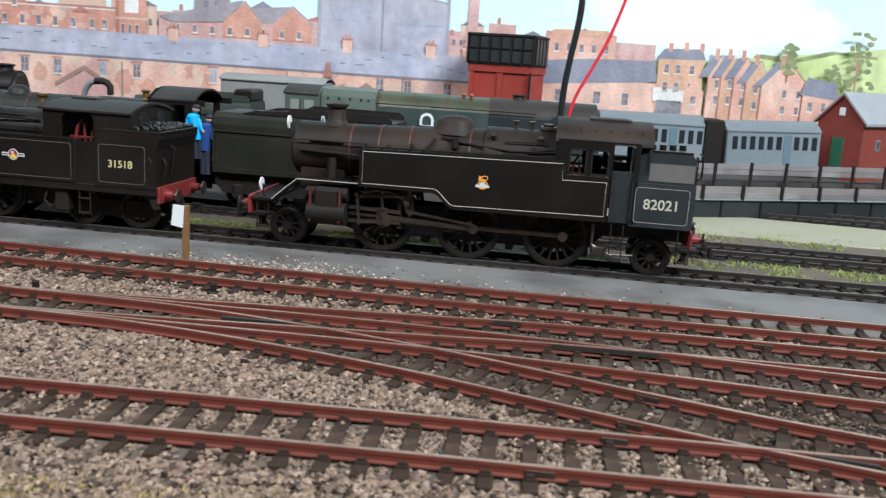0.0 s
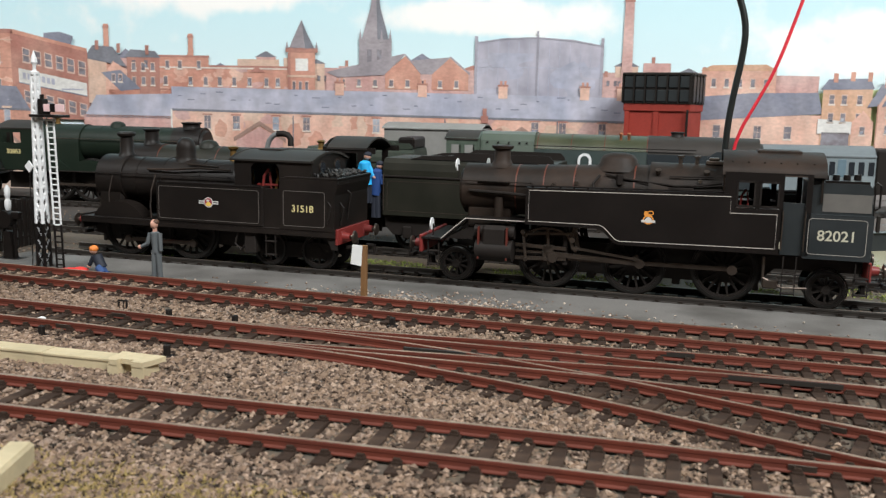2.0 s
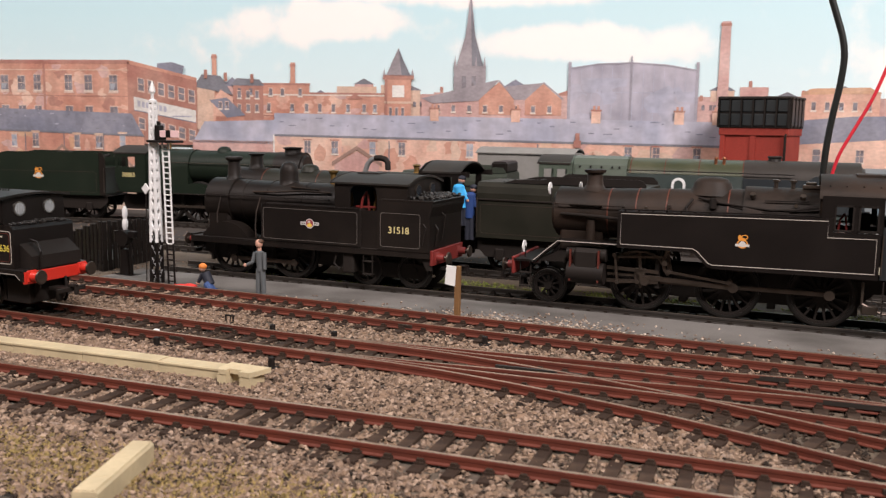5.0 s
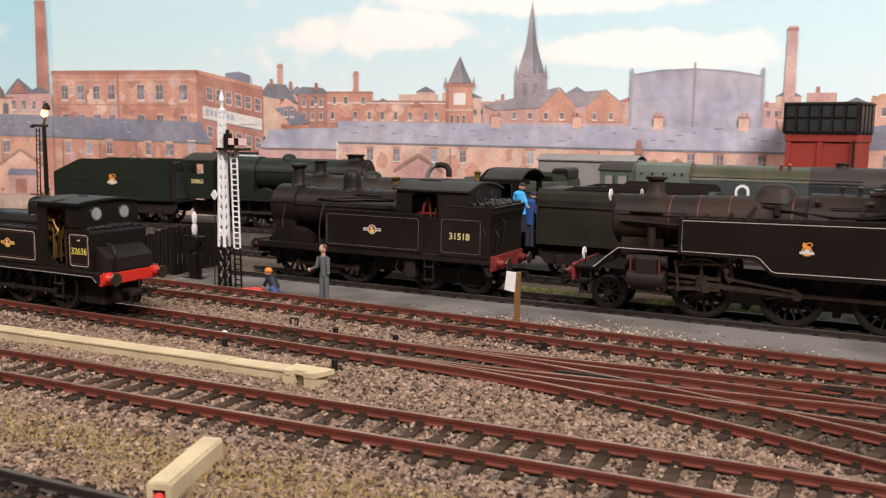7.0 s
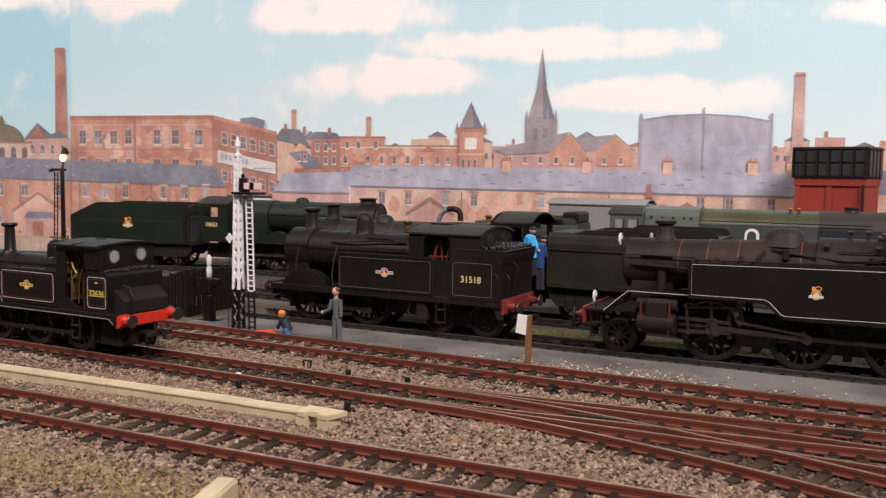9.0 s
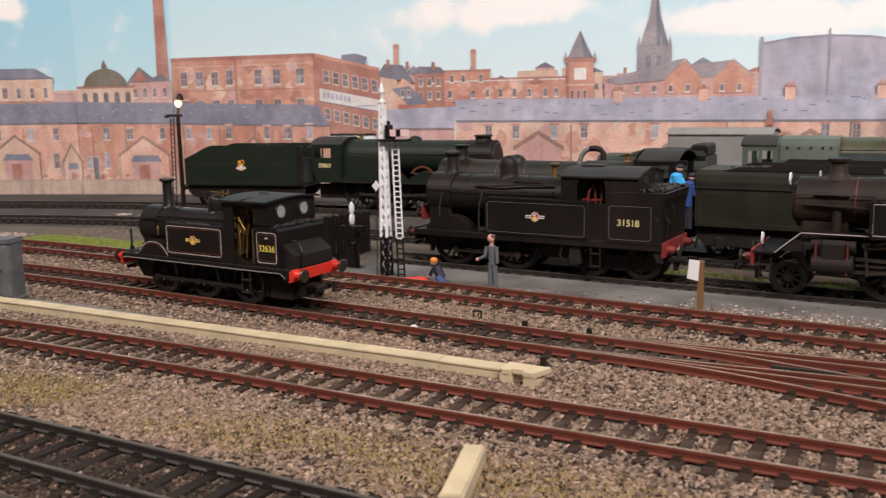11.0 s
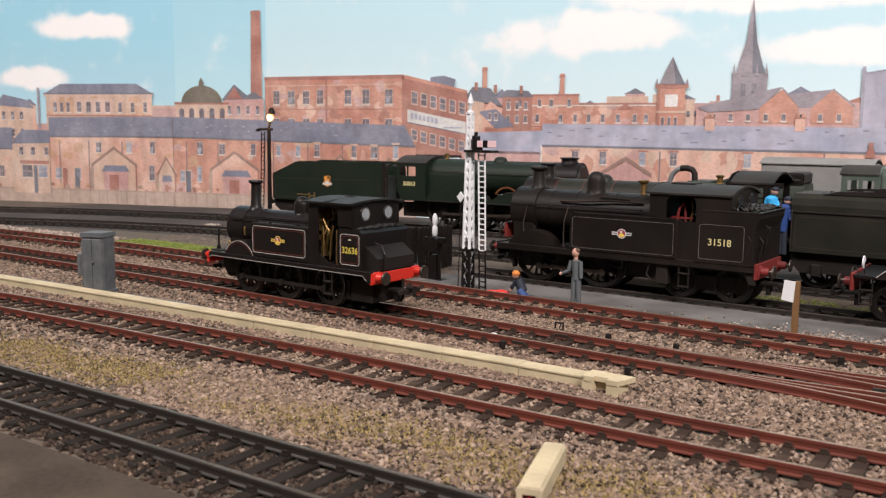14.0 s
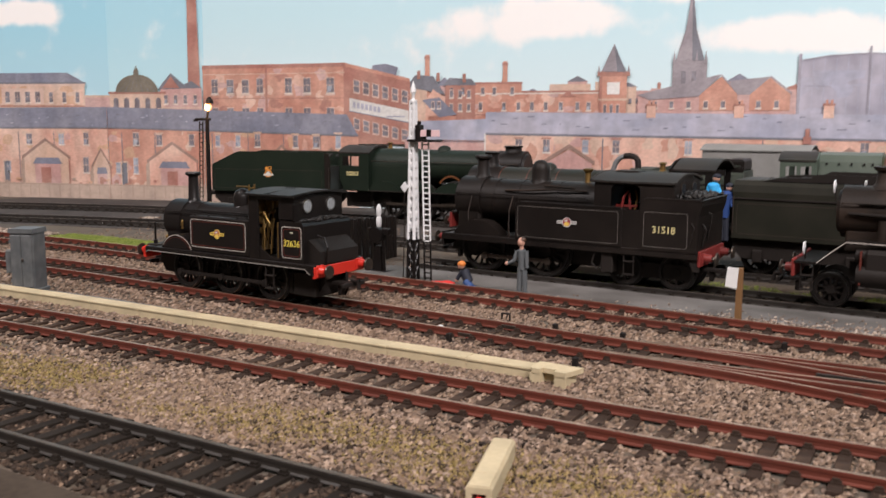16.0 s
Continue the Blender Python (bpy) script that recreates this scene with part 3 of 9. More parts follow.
for key in "LR":
    bm = B()
    if key == "R":
        slab(bm, [(0, -8), (1250, -8), (1250, 420), (0, 420)], "y", 0, 4)
    else:
        slab(bm, [(-640, -8), (-89, -8), (-89, 420), (-640, 420)], "y", -0.15, 4, 0)
        slab(bm, [(-89, -8), (0, -8), (0, 420), (-89, 420)], "y", 0, 4, 1)
    BOARDS[key] = tagged(finish(bm, "backdrop", SKY[key] if key == "R" else [SKY["L"], SKY["L2"]]), "printed paper backscene with sky, clouds and a brick town", "backdrop", kind="structure")
    BOARDS[key].matrix_world = at(JX, JY, 0, BOARD[key])


class Print:
    """Paper cut-outs of one printed thing, layer on layer, on one board."""

    def __init__(self, name, key, depth=0.3):
        self.name, self.key, self.bm, self.mats, self.depth, self.openings = name, key, B(), [], depth, []

    def put(self, bm, mats, pts, m, lift):
        if m not in mats:
            mats.append(m)
        y = -self.depth - 0.12 * lift
        f = bm.faces.new([bm.verts.new((u, y, z)) for u, z in pts])
        f.material_index = mats.index(m)
        f.normal_update()
        if f.normal.y > 0:
            f.normal_flip()

    def poly(self, pts, m, lift=0):
        self.put(self.bm, self.mats, pts, m, lift)

    def rect(self, u0, u1, z0, z1, m, lift=0):
        self.poly([(u0, z0), (u1, z0), (u1, z1), (u0, z1)], m, lift)

    def window(self, u, z, w, h, lift=1, pane=None):
        j = noise.noise((u * 1.7, z * 2.3, 1.0))
        w, h, u = w * (1 + 0.1 * j), h * (1 + 0.08 * noise.noise((u, z * 5, 4.0))), u + 0.25 * j
        bm, mats = B(), []

        def rect(a, b, c, d, m, k):
            self.put(bm, mats, [(a, c), (b, c), (b, d), (a, d)], m, k)

        rect(u - w / 2 - 0.35, u + w / 2 + 0.35, z - 0.2, z + h + 0.7, P_TRIM, lift)
        rect(u - w / 2 - 0.7, u + w / 2 + 0.7, z - 1.2, z, P_SILL, lift + 1)
        rect(u - w / 2, u + w / 2, z, z + h, pane or P_PANE, lift + 1)
        if w > 2.8:
            rect(u - w / 2, u + w / 2, z + h * 0.48, z + h * 0.52, P_TRIM, lift + 2)
        if w > 4.5:
            rect(u - 0.14, u + 0.14, z, z + h, P_TRIM, lift + 2)
        if j > 0.1:
            self.put(bm, mats, [(u - w * 0.4, z + 0.4), (u + w * 0.1, z + 0.4), (u + w * 0.3, z + h * 0.45), (u - w * 0.4, z + h * 0.45)], P_BLUEPANE, lift + 2)
        self.openings.append((bm, mats))

    def patches(self, u0, u1, z0, z1, count, mats, seed, size=5.0, lift=0.4):
        """Uneven dabs of another ink."""
        r = random.Random(seed)
        for _ in range(count):
            u, z, a, b = r.uniform(u0, u1), r.uniform(z0, z1), r.uniform(0.4, 1.0) * size, r.uniform(0.3, 0.9) * size
            pts = []
            for q in range(11):
                k = r.uniform(0.65, 1.15)
                pts.append((min(u1, max(u0, u + a * k * math.cos(q * 0.5712))), min(z1, max(z0, z + b * k * math.sin(q * 0.5712)))))
            self.poly(pts, r.choice(mats), lift + r.uniform(0, 0.4))

    def done(self):
        ob = part(self.name, self.bm, self.mats, BOARDS[self.key])
        for bm, mats in self.openings:
            part("window", bm, mats, ob)
        return ob


def chimney_print(key, u, z0, z1, w0, w1, m, depth):
    p = Print("printed_chimney", key, depth)
    p.poly([(u - w0 / 2, z0), (u + w0 / 2, z0), (u + w1 / 2, z1), (u - w1 / 2, z1)], m)
    p.rect(u - w1 / 2 - 0.5, u + w1 / 2 + 0.5, z1 - 3, z1 - 1.2, P_BRICKSHADE, 1)
    p.done()


# far skyline of the town
p = Print("printed_skyline", "R", 0.3)
rnd = random.Random(5)
p.rect(185, 700, 40, 88, P_BRICKFAR)
for k in range(26):
    u = 190 + k * 18 + rnd.uniform(-4, 4)
    h, w = rnd.uniform(84, 95), rnd.uniform(12, 22)
    mm = rnd.choice((P_BRICKFAR, P_BRICK, P_CREAM, P_BRICKFAR))
    p.rect(u, u + w, 60, h, mm, 1 + k % 3)
    if k % 2:
        p.poly([(u - 1, h), (u + w + 1, h), (u + w * 0.5, h + rnd.uniform(3, 7))], rnd.choice((P_SLATE, P_SLATEDARK, P_BRICKSHADE)), 1 + k % 3)
    else:
        p.rect(u + w * 0.3, u + w * 0.3 + 2.2, h, h + 4, P_BRICKSHADE, 1 + k % 3)
    for q in range(3):
        p.rect(u + 2 + q * 5, u + 4 + q * 5, 79, 82.5, P_PANE, 5)
p.done()
chimney_print("R", 204, 80, 116, 4.4, 3.6, P_BRICK, 1.1)
chimney_print("R", 266, 88, 110, 4.0, 3.4, P_BRICK, 1.1)
chimney_print("R", 572, 60, 138, 8, 6.0, P_BRICKFAR, 1.1)
chimney_print("L", -9, 60, 168, 12, 8.6, P_BRICKSHADE, 1.1)

p = Print("printed_mill", "R", 1.2)
p.rect(240, 338, 60, 88, P_BRICK)
p.patches(241, 337, 66, 87, 40, (P_BRICKFAR, P_BRICK, P_PEACH), 53, 6.0)
p.rect(240, 279, 86, 94.5, P_BRICK, 1)
p.rect(239.5, 279.5, 93.5, 95, P_BRICKSHADE, 2)
p.rect(279, 338, 86.8, 88.4, P_BRICKSHADE, 1)
p.rect(300, 330, 88, 93, P_CREAM, -1)
for u in (247.3, 265.5, 276.9, 287.1, 297.6, 308.6, 321, 329):
    p.window(u, 74.5, 2.6, 5.4, 2)
for u in (224, 233, 249, 258, 272):
    p.window(u, 86, 2.6, 5, 2)
p.rect(241, 336, 86.0, 87.0, P_SILL, 2)
p.poly([(308, 84), (320, 84), (314, 88)], P_BRICKSHADE, 3)
p.rect(241, 336, 70.6, 71.4, P_BRICKSHADE, 2)
p.done()
p = Print("printed_back_houses", "R", 1.5)
p.rect(219, 243, 60, 94, P_BRICKSHADE)
p.poly([(217, 93), (222, 98.5), (240, 97.5), (244, 93)], P_SLATEDARK, 1)
for u in (224, 231, 238):
    p.window(u, 84, 2.6, 5, 1)
    p.window(u, 74, 2.6, 5, 1)
p.poly([(188, 60), (188, 93), (194, 101), (204, 91), (204, 60)], P_CREAM, 1)
p.poly([(187, 92), (194, 101), (209, 100), (219, 86), (204, 89)], P_SLATEDARK, 2)
p.poly([(203, 60), (203, 82), (209, 90), (219, 84), (219, 60)], P_PEACH, 3)
p.poly([(200, 82), (214, 84), (229, 71), (214, 69)], P_SLATE, 4)
p.rect(205, 228, 55, 70, P_BRICK, 3)
for u in (209, 214):
    p.window(u, 76, 2.2, 4.6, 5)
for u, z in ((196, 101), (212, 99), (233, 98)):
    p.rect(u, u + 2.6, z - 3, z + 3.4, P_BRICKSHADE, 5)
p.done()

p = Print("printed_clock_tower", "R", 1.8)
p.rect(337, 356, 60, 100, P_BRICK)
p.rect(335, 358, 98.2, 101.4, P_BRICKSHADE, 1)
p.rect(336, 357, 81, 82.6, P_CREAM, 1)
p.rect(336.5, 338.5, 60, 98, P_BRICKSHADE, 1)
p.poly([(337.5, 101), (355.5, 101), (350, 112), (346.5, 120.5), (342.5, 112)], P_STONE, 1)
p.poly([(346.5, 120.5), (350, 112), (355.5, 101), (349, 101)], P_SLATEDARK, 2)
for u in (336, 357):
    p.poly([(u - 1, 101), (u + 1, 101), (u, 106)], P_STONE, 2)
p.rect(342, 351, 85.5, 94, P_WHITE, 1)
for u in (341, 345.5, 350):
    p.window(u, 72, 2, 6)
p.done()

p = Print("printed_church", "R", 1.4)
p.rect(387, 410, 70, 108, P_STONE)
p.poly([(389, 108), (408, 108), (402, 129), (398.5, 158.5), (395, 129)], P_STONE, 1)
p.poly([(398.5, 154), (402, 128), (408, 108), (400, 108)], P_SLATEDARK, 2)
for u in (388, 394, 403, 409):
    p.poly([(u - 1.2, 106), (u + 1.2, 106), (u, 115)], P_STONE, 3)
for u in (393, 400):
    p.rect(u, u + 3, 92, 101, P_PANE, 2)
p.done()

p = Print("printed_gabled_sheds", "R", 1.9)
p.rect(364, 468, 70, 84.6, P_BRICKFAR)
p.poly([(425, 94), (451, 96.4), (441, 84.6), (429, 84.6)], P_STONE, 1)
for u0, um, u1, zt in ((405.8, 419.7, 430.5, 97), (438.5, 451, 464, 96)):
    p.poly([(u0, 74), (u1, 74), (u1, 85), (um, zt), (u0, 84.6)], P_BRICK, 2)
    p.poly([(um, zt), (u1 + 1, 84.4), (u1 + 1, 86), (um, zt + 1.4)], P_STONE, 3)
p.poly([(363.8, 85), (372, 81.5), (405, 83.6), (420, 98), (418, 98.2)], P_STONE, 3)
for k in range(8):
    p.window(376 + k * 11.4, 76, 2.6, 4.2, 3)
p.done()

p = Print("printed_gasholder", "R", 1.1)
p.poly([(469, 60), (555, 60), (555, 106), (535, 109.5), (511, 111), (488, 110), (469, 107)], P_GAS)
for k in range(13):
    u = 470 + k * 7
    p.rect(u, u + 0.5, 60, 108, P_HAZE, 1)
for u, z in ((469, 111), (511, 115), (555, 111)):
    p.rect(u - (0.6 if u == 511 else 1.0), u + (0.6 if u == 511 else 1.0), 60, z, P_GASPOST, 2)
p.rect(469, 555, 90, 90.8, P_HAZE, 1)
for k in range(14):
    p.poly([(510.2, 61 + k * 3.6), (510.8, 61 + k * 3.6), (511.9, 64.4 + k * 3.6), (511.3, 64.4 + k * 3.6)], P_GASPOST, 3)
    p.poly([(511.3, 61 + k * 3.6), (511.9, 61 + k * 3.6), (510.8, 64.4 + k * 3.6), (510.2, 64.4 + k * 3.6)], P_GASPOST, 3.2)
p.patches(470, 554, 62, 100, 26, (P_HAZE, P_GAS), 77, 13.0, 0.2)
p.poly([(469, 106), (488, 109), (511, 110), (535, 108.5), (555, 105), (555, 106), (535, 109.5), (511, 111), (488, 110), (469, 107)], P_GASPOST, 2)
p.done()

p = Print("printed_factory", "R", 2.2)
p.rect(0, 134, 48, 111, P_BRICK)
p.rect(-0.5, 134.5, 108.5, 111.5, P_BRICKSHADE, 1)
p.patches(0, 133, 60, 108, 60, (P_BRICK, P_PEACH, P_BRICKSHADE, P_BRICKFAR, P_BRICK), 52, 8.0)
p.poly([(134, 48), (190, 48), (190, 98), (134, 111)], P_BRICKSHADE)
p.poly([(134, 108.5), (190, 96), (190, 98.4), (134, 111.5)], P_BRICK, 1)
for u in (62, 134):
    p.rect(u - 1, u + 1, 60, 110, P_BRICKSHADE, 1)
for u in (12, 27, 42, 56, 83, 100, 121):
    p.window(u, 88.5, 6.2, 11)
    p.window(u, 66, 6.2, 10)
    p.rect(u - 4.2, u + 4.2, 86.2, 87.2, P_TRIM, 2)
p.poly([(138, 73.4), (189, 64.5), (189, 74), (138, 84)], P_WHITE, 1)
p.poly([(138, 73.4), (189, 64.5), (189, 65.2), (138, 74.1)], P_SLATE, 2)
for k in range(7):
    u = 141 + k * 3.6
    p.poly([(u, 76.6 - k * 0.62), (u + 2.4, 76.2 - k * 0.62), (u + 2.4, 80.6 - k * 0.66), (u, 81 - k * 0.66)], P_HAZE, 2)
p.rect(170, 186, 69, 69.9, P_HAZE, 2)
for k in range(6):
    u = 142 + k * 8.3
    for zb, hh, sl in ((89, 9, 0.2), (60, 8, 0.2)):
        z = zb - (u - 142) * sl
        p.poly([(u - 0.6, z - 1.2), (u + 5.2, z - 2.2), (u + 5.2, z + hh - 0.8), (u - 0.6, z + hh + 0.8)], P_TRIM, 1)
        p.poly([(u, z), (u + 4.6, z - 0.9), (u + 4.6, z + hh - 1.2), (u, z + hh)], P_PANE, 2)
        p.poly([(u, z + hh * 0.48), (u + 4.6, z + hh * 0.48 - 1), (u + 4.6, z + hh * 0.48 - 0.4), (u, z + hh * 0.48 + 0.6)], P_TRIM, 3)
p.poly([(158, 103), (178, 100), (180, 107), (170, 110), (158, 109)], P_SLATE, -1)
p.rect(0, 134, 83.6, 84.4, P_BRICKSHADE, 1)
p.rect(0, 134, 103.5, 104.2, P_CREAM, 1)
p.done()

# terraces along the foot of the town
p = Print("printed_terrace", "R", 2.9)
p.rect(252, 620, -6, 58, P_PEACH)
p.patches(253, 618, 20, 57, 90, (P_PEACH, P_BRICKFAR, P_CREAM, P_BRICK), 51, 9.0)
p.poly([(252, 56), (620, 53.5), (620, 70.5), (575, 71), (252, 73)], P_HAZE, 1)
p.poly([(252, 56), (620, 53.5), (620, 55), (252, 57.5)], P_SLATEDARK, 2)
p.rect(251, 252.2, 20, 57, P_WHITE, 2)
for k in range(34):
    u = 254 + k * 10.8 + rnd.uniform(-3, 3)
    z = rnd.uniform(58, 70)
    p.rect(u, u + rnd.uniform(1, 6), z, z + 0.7, P_SLATE, 2)
for u in (278, 299, 328, 350, 400, 511, 530, 557, 600):
    p.window(u, 44, 4.6, 9, 2, P_PANE if u % 4 else P_BLUEPANE)
    p.rect(u - 3.6, u + 3.6, 53.4, 54.4, P_BRICKSHADE, 3)
    p.window(u + 4, 16, 5, 11, 2)
for u in (316, 424, 502, 580):
    p.poly([(u - 17, 8), (u + 17, 8), (u + 17, 36), (u, 46), (u - 17, 36)], P_BRICKFAR, 3)
    p.poly([(u - 19, 35), (u, 47), (u + 19, 35), (u + 19, 38), (u, 50), (u - 19, 38)], P_ROOFBROWN, 4)
    p.rect(u + 24, u + 24.8, 10, 54, P_SLATEDARK, 3)
for u in (370.5, 429, 485, 541, 566):
    p.rect(u, u + 6.4, 69, 78, P_PEACH, 2)
    p.rect(u - 0.5, u + 6.9, 77.2, 78.4, P_BRICKSHADE, 3)
    for q in (1, 4):
        p.rect(u + q, u + q + 1.6, 78.4, 81, P_BRICK, 3)
p.done()
p = Print("printed_chimney_pot", "R", 3.9)
p.rect(473.5, 478.5, 52, 57, P_BRICKSHADE)
p.rect(474.6, 477.4, 57, 62, P_BRICKSHADE, 1)
p.done()
p = Print("printed_rear_roof", "R", 2.6)
p.poly([(186, 50), (256, 50), (256, 68), (196, 66)], P_HAZE)
p.rect(186, 256, 30, 52, P_BRICKFAR)
p.done()


def terrace(key, u0, u1, wall, roof, uppers, lowers, porches, doors, seed):
    """A printed row of brick cottages with porches, behind a plank fence."""
    p = Print("printed_terrace", key, 2.9)
    rnd = random.Random(seed)
    p.rect(u0, u1, -6, 58, wall)
    p.patches(u0, u1, 4, 56, int((u1 - u0) / 3.2), (P_PEACH, P_OCHRE, P_BRICKFAR, P_CREAM, wall), seed + 20, 6.5)
    p.patches(u0, u1, 8, 15, int((u1 - u0) / 8), (P_POST, P_BRICKSHADE, P_OCHRE), seed + 30, 3.0, 7.5)
    for u, w, zt in porches:
        p.poly([(u - w / 2 - 3.4, 6), (u - w / 2, 6), (u - w / 2, zt - 14), (u - w / 2 - 3.4, zt - 19)], P_POST, 3)
        p.poly([(u + w / 2, 6), (u + w / 2 + 1.4, 6), (u + w / 2 + 1.4, zt - 18), (u + w / 2, zt - 15)], P_BRICKSHADE, 3)
    p.poly([(u0, roof[0]), (u1, roof[1]), (u1 - (10 if key == "R" else 0), roof[3]), (u0, roof[2])], P_SLATE, 1)
    p.poly([(u0, roof[0] - 0.4), (u1, roof[1] - 0.4), (u1, roof[1] + 1), (u0, roof[0] + 1)], P_SLATEDARK, 2)
    for u in uppers:
        h = rnd.uniform(8.5, 10.5)
        p.window(u, 44.5, rnd.uniform(4.2, 5.4), h, 2, rnd.choice((P_PANE, P_BLUEPANE, P_PANE)))
        p.rect(u - 3.8, u + 3.8, 45.2 + h, 46.6 + h, rnd.choice((P_BRICKSHADE, P_CREAM)), 3)
    for u, w, h in lowers:
        p.window(u, 20, w, h, 2, rnd.choice((P_PANE, P_BLUEPANE)))
    for u, w in doors:
        p.rect(u - w / 2 - 0.8, u + w / 2 + 0.8, 4, 30.5, P_CREAM, 2)
        p.rect(u - w / 2, u + w / 2, 4, 29, rnd.choice((P_BRICKSHADE, P_SLATEDARK)), 3)
    for u, w, zt in porches:
        p.poly([(u - w / 2, 2), (u + w / 2, 2), (u + w / 2, zt - 15), (u, zt), (u - w / 2, zt - 15)], P_PEACH if wall is P_BRICK else P_CREAM, 4)
        p.poly([(u - w / 2 - 2, zt - 17), (u, zt - 1), (u + w / 2 + 2, zt - 17), (u + w / 2 + 2, zt - 14.2), (u, zt + 1.8), (u - w / 2 - 2, zt - 14.2)], P_ROOFBROWN, 5)
        p.poly([(u - w * 0.3, zt - 21), (u + w * 0.36, zt - 21), (u + w * 0.28, zt - 15.5), (u - w * 0.22, zt - 15.5)], P_SLATE, 6)
        p.rect(u - w * 0.26, u + w * 0.32, 4, zt - 21, P_BRICKFAR, 6)
        p.rect(u - w * 0.12, u + w * 0.1, 4, zt - 24, P_BRICKSHADE, 7)
    for k in range(int((u1 - u0) / 7)):
        u, z = u0 + k * 7 + rnd.uniform(0, 5), rnd.uniform(58, 71)
        p.rect(u, u + rnd.uniform(0.8, 3.4), z, z + rnd.uniform(0.5, 1.1), rnd.choice((P_SLATEDARK, P_HAZE)), 2)
    for k in range(int((u1 - u0) / 34)):
        u = u0 + 8 + k * 34 + rnd.uniform(0, 6)
        p.rect(u, u + 0.7, 10, 55, P_SLATEDARK, 3)
    p.rect(u0, u1, -6, 10, P_FENCE, 8)
    p.rect(u0, u1, 8.8, 9.6, P_POST, 9)
    for k in range(int((u1 - u0) / 10)):
        u = u0 + k * 10 + rnd.uniform(0, 3)
        p.rect(u, u + rnd.uniform(0.6, 1.1), -6, rnd.uniform(9.5, 12), P_POST, 10)
    p.done()


terrace("L", -221, -91, P_PEACH, (58, 59, 76, 77), (-168, -136, -112), ((-212, 6, 9), (-113, 5, 13), (-190, 4, 9)), ((-152, 44, 48), (-98, 16, 40)), ((-192, 5), (-205, 5)), 1)
terrace("L", -90.5, -1, P_BRICK, (59, 57, 77, 74.5), (-64, -42, -12), ((-65, 4.4, 13), (-82, 4, 9)), ((-30, 44, 46),), ((-76, 5),), 2)
terrace("R", 0, 146, P_BRICK, (57, 54, 74.5, 71), (14, 34, 53, 89, 108, 128), ((20, 5, 12), (58, 5, 12), (100, 5, 12), (138, 4, 11)), ((76, 34, 45), (122, 30, 43)), ((42, 5), (90, 5)), 4)
terrace("L", -420, -262, P_CREAM, (46, 46, 66, 66), (-400, -370, -340, -300, -280), ((-390, 6, 10), (-350, 6, 10), (-310, 6, 10), (-275, 5, 10)), ((-330, 30, 42),), ((-362, 5), (-292, 5)), 3)
p = Print("printed_corner_shop", "L", 3.6)
p.rect(-262, -221, -4, 54, P_CREAM)
p.poly([(-264, 51), (-220, 52), (-220, 64), (-250, 64)], P_SLATE, 1)
for u in (-252, -239, -224):
    p.window(u, 41, 4, 7)
p.rect(-254, -222, 32.5, 35.5, P_BRICKSHADE, 1)
p.window(-246, 20, 11, 11, 1)
p.window(-229, 20, 9, 11, 1, P_BLUEPANE)
p.rect(-239, -235, 4, 31, P_SLATEDARK, 2)
p.rect(-262, -221, -6, 5, P_FENCE, 3)
p.done()

p = Print("printed_town_hall", "L", 1.5)
p.rect(-224, -112, 50, 98, P_CREAM)
p.patches(-223, -113, 74, 95, 40, (P_CREAM, P_PEACH, P_OCHRE), 54, 6.0)
p.poly([(-227, 97), (-110, 97), (-128, 106.4), (-208, 106.4)], P_SLATE, 1)
p.poly([(-227, 97), (-110, 97), (-111, 98.4), (-226, 98.4)], P_SLATEDARK, 2)
p.rect(-226, -111, 95, 97, P_TRIM, 1)
for u in (-214, -207, -200, -145, -132, -119):
    p.window(u, 81, 3.4, 8.5)
p.rect(-194, -152, 79, 93, P_TRIM, 1)
for k in range(4):
    p.window(-188 + k * 10, 81, 4.6, 9, 2)
p.rect(-224, -112, 77, 78.2, P_BRICKSHADE, 1)
p.rect(-112, -88, 50, 86, P_BRICKFAR)
p.rect(-112, -88, 85, 87, P_CREAM, 1)
p.done()
p = Print("printed_dome", "L", 1.8)
p.rect(-88, -36, 50, 89.5, P_CREAM)
p.rect(-89, -35, 88, 90, P_BRICKSHADE, 1)
p.poly([(-62 - 20 * math.cos(math.pi * k / 16), 89.5 + 15 * math.sin(math.pi * k / 16)) for k in range(17)], P_DOME, 2)
for k in range(-3, 4):
    p.poly([(-62 + k * 5.6, 90), (-61.6 + k * 5.6, 90), (-61.8 + k * 1.4, 104)], P_SLATEDARK, 3)
p.rect(-64.4, -59.6, 103, 107, P_DOME, 3)
p.poly([(-64.4, 107), (-59.6, 107), (-62, 112)], P_DOME, 3)
for k in range(5):
    u = -82 + k * 10
    p.poly([(u - 2.4, 76)] + [(u - 2.4 * math.cos(math.pi * q / 6), 82.5 + 2.4 * math.sin(math.pi * q / 6)) for q in range(7)] + [(u + 2.4, 76)], P_PANE, 1)
p.done()
p = Print("printed_workshop", "L", 1.7)
p.rect(-40, -2, 50, 93, P_BRICKFAR)
p.poly([(-42, 92), (-38, 97), (-30, 105.5), (-18, 96), (-11, 99), (-2, 93)], P_SLATEDARK, 1)
p.poly([(-38, 93), (-30, 103), (-22, 93)], P_BRICKSHADE, 2)
for k in range(4):
    p.window(-35 + k * 9, 80, 3, 7)
p.rect(-40, -2, 76, 77, P_CREAM, 1)
p.done()
p = Print("printed_distant_houses", "L", 0.5)
rnd = random.Random(8)
p.rect(-640, -220, 40, 70, P_BRICKFAR)
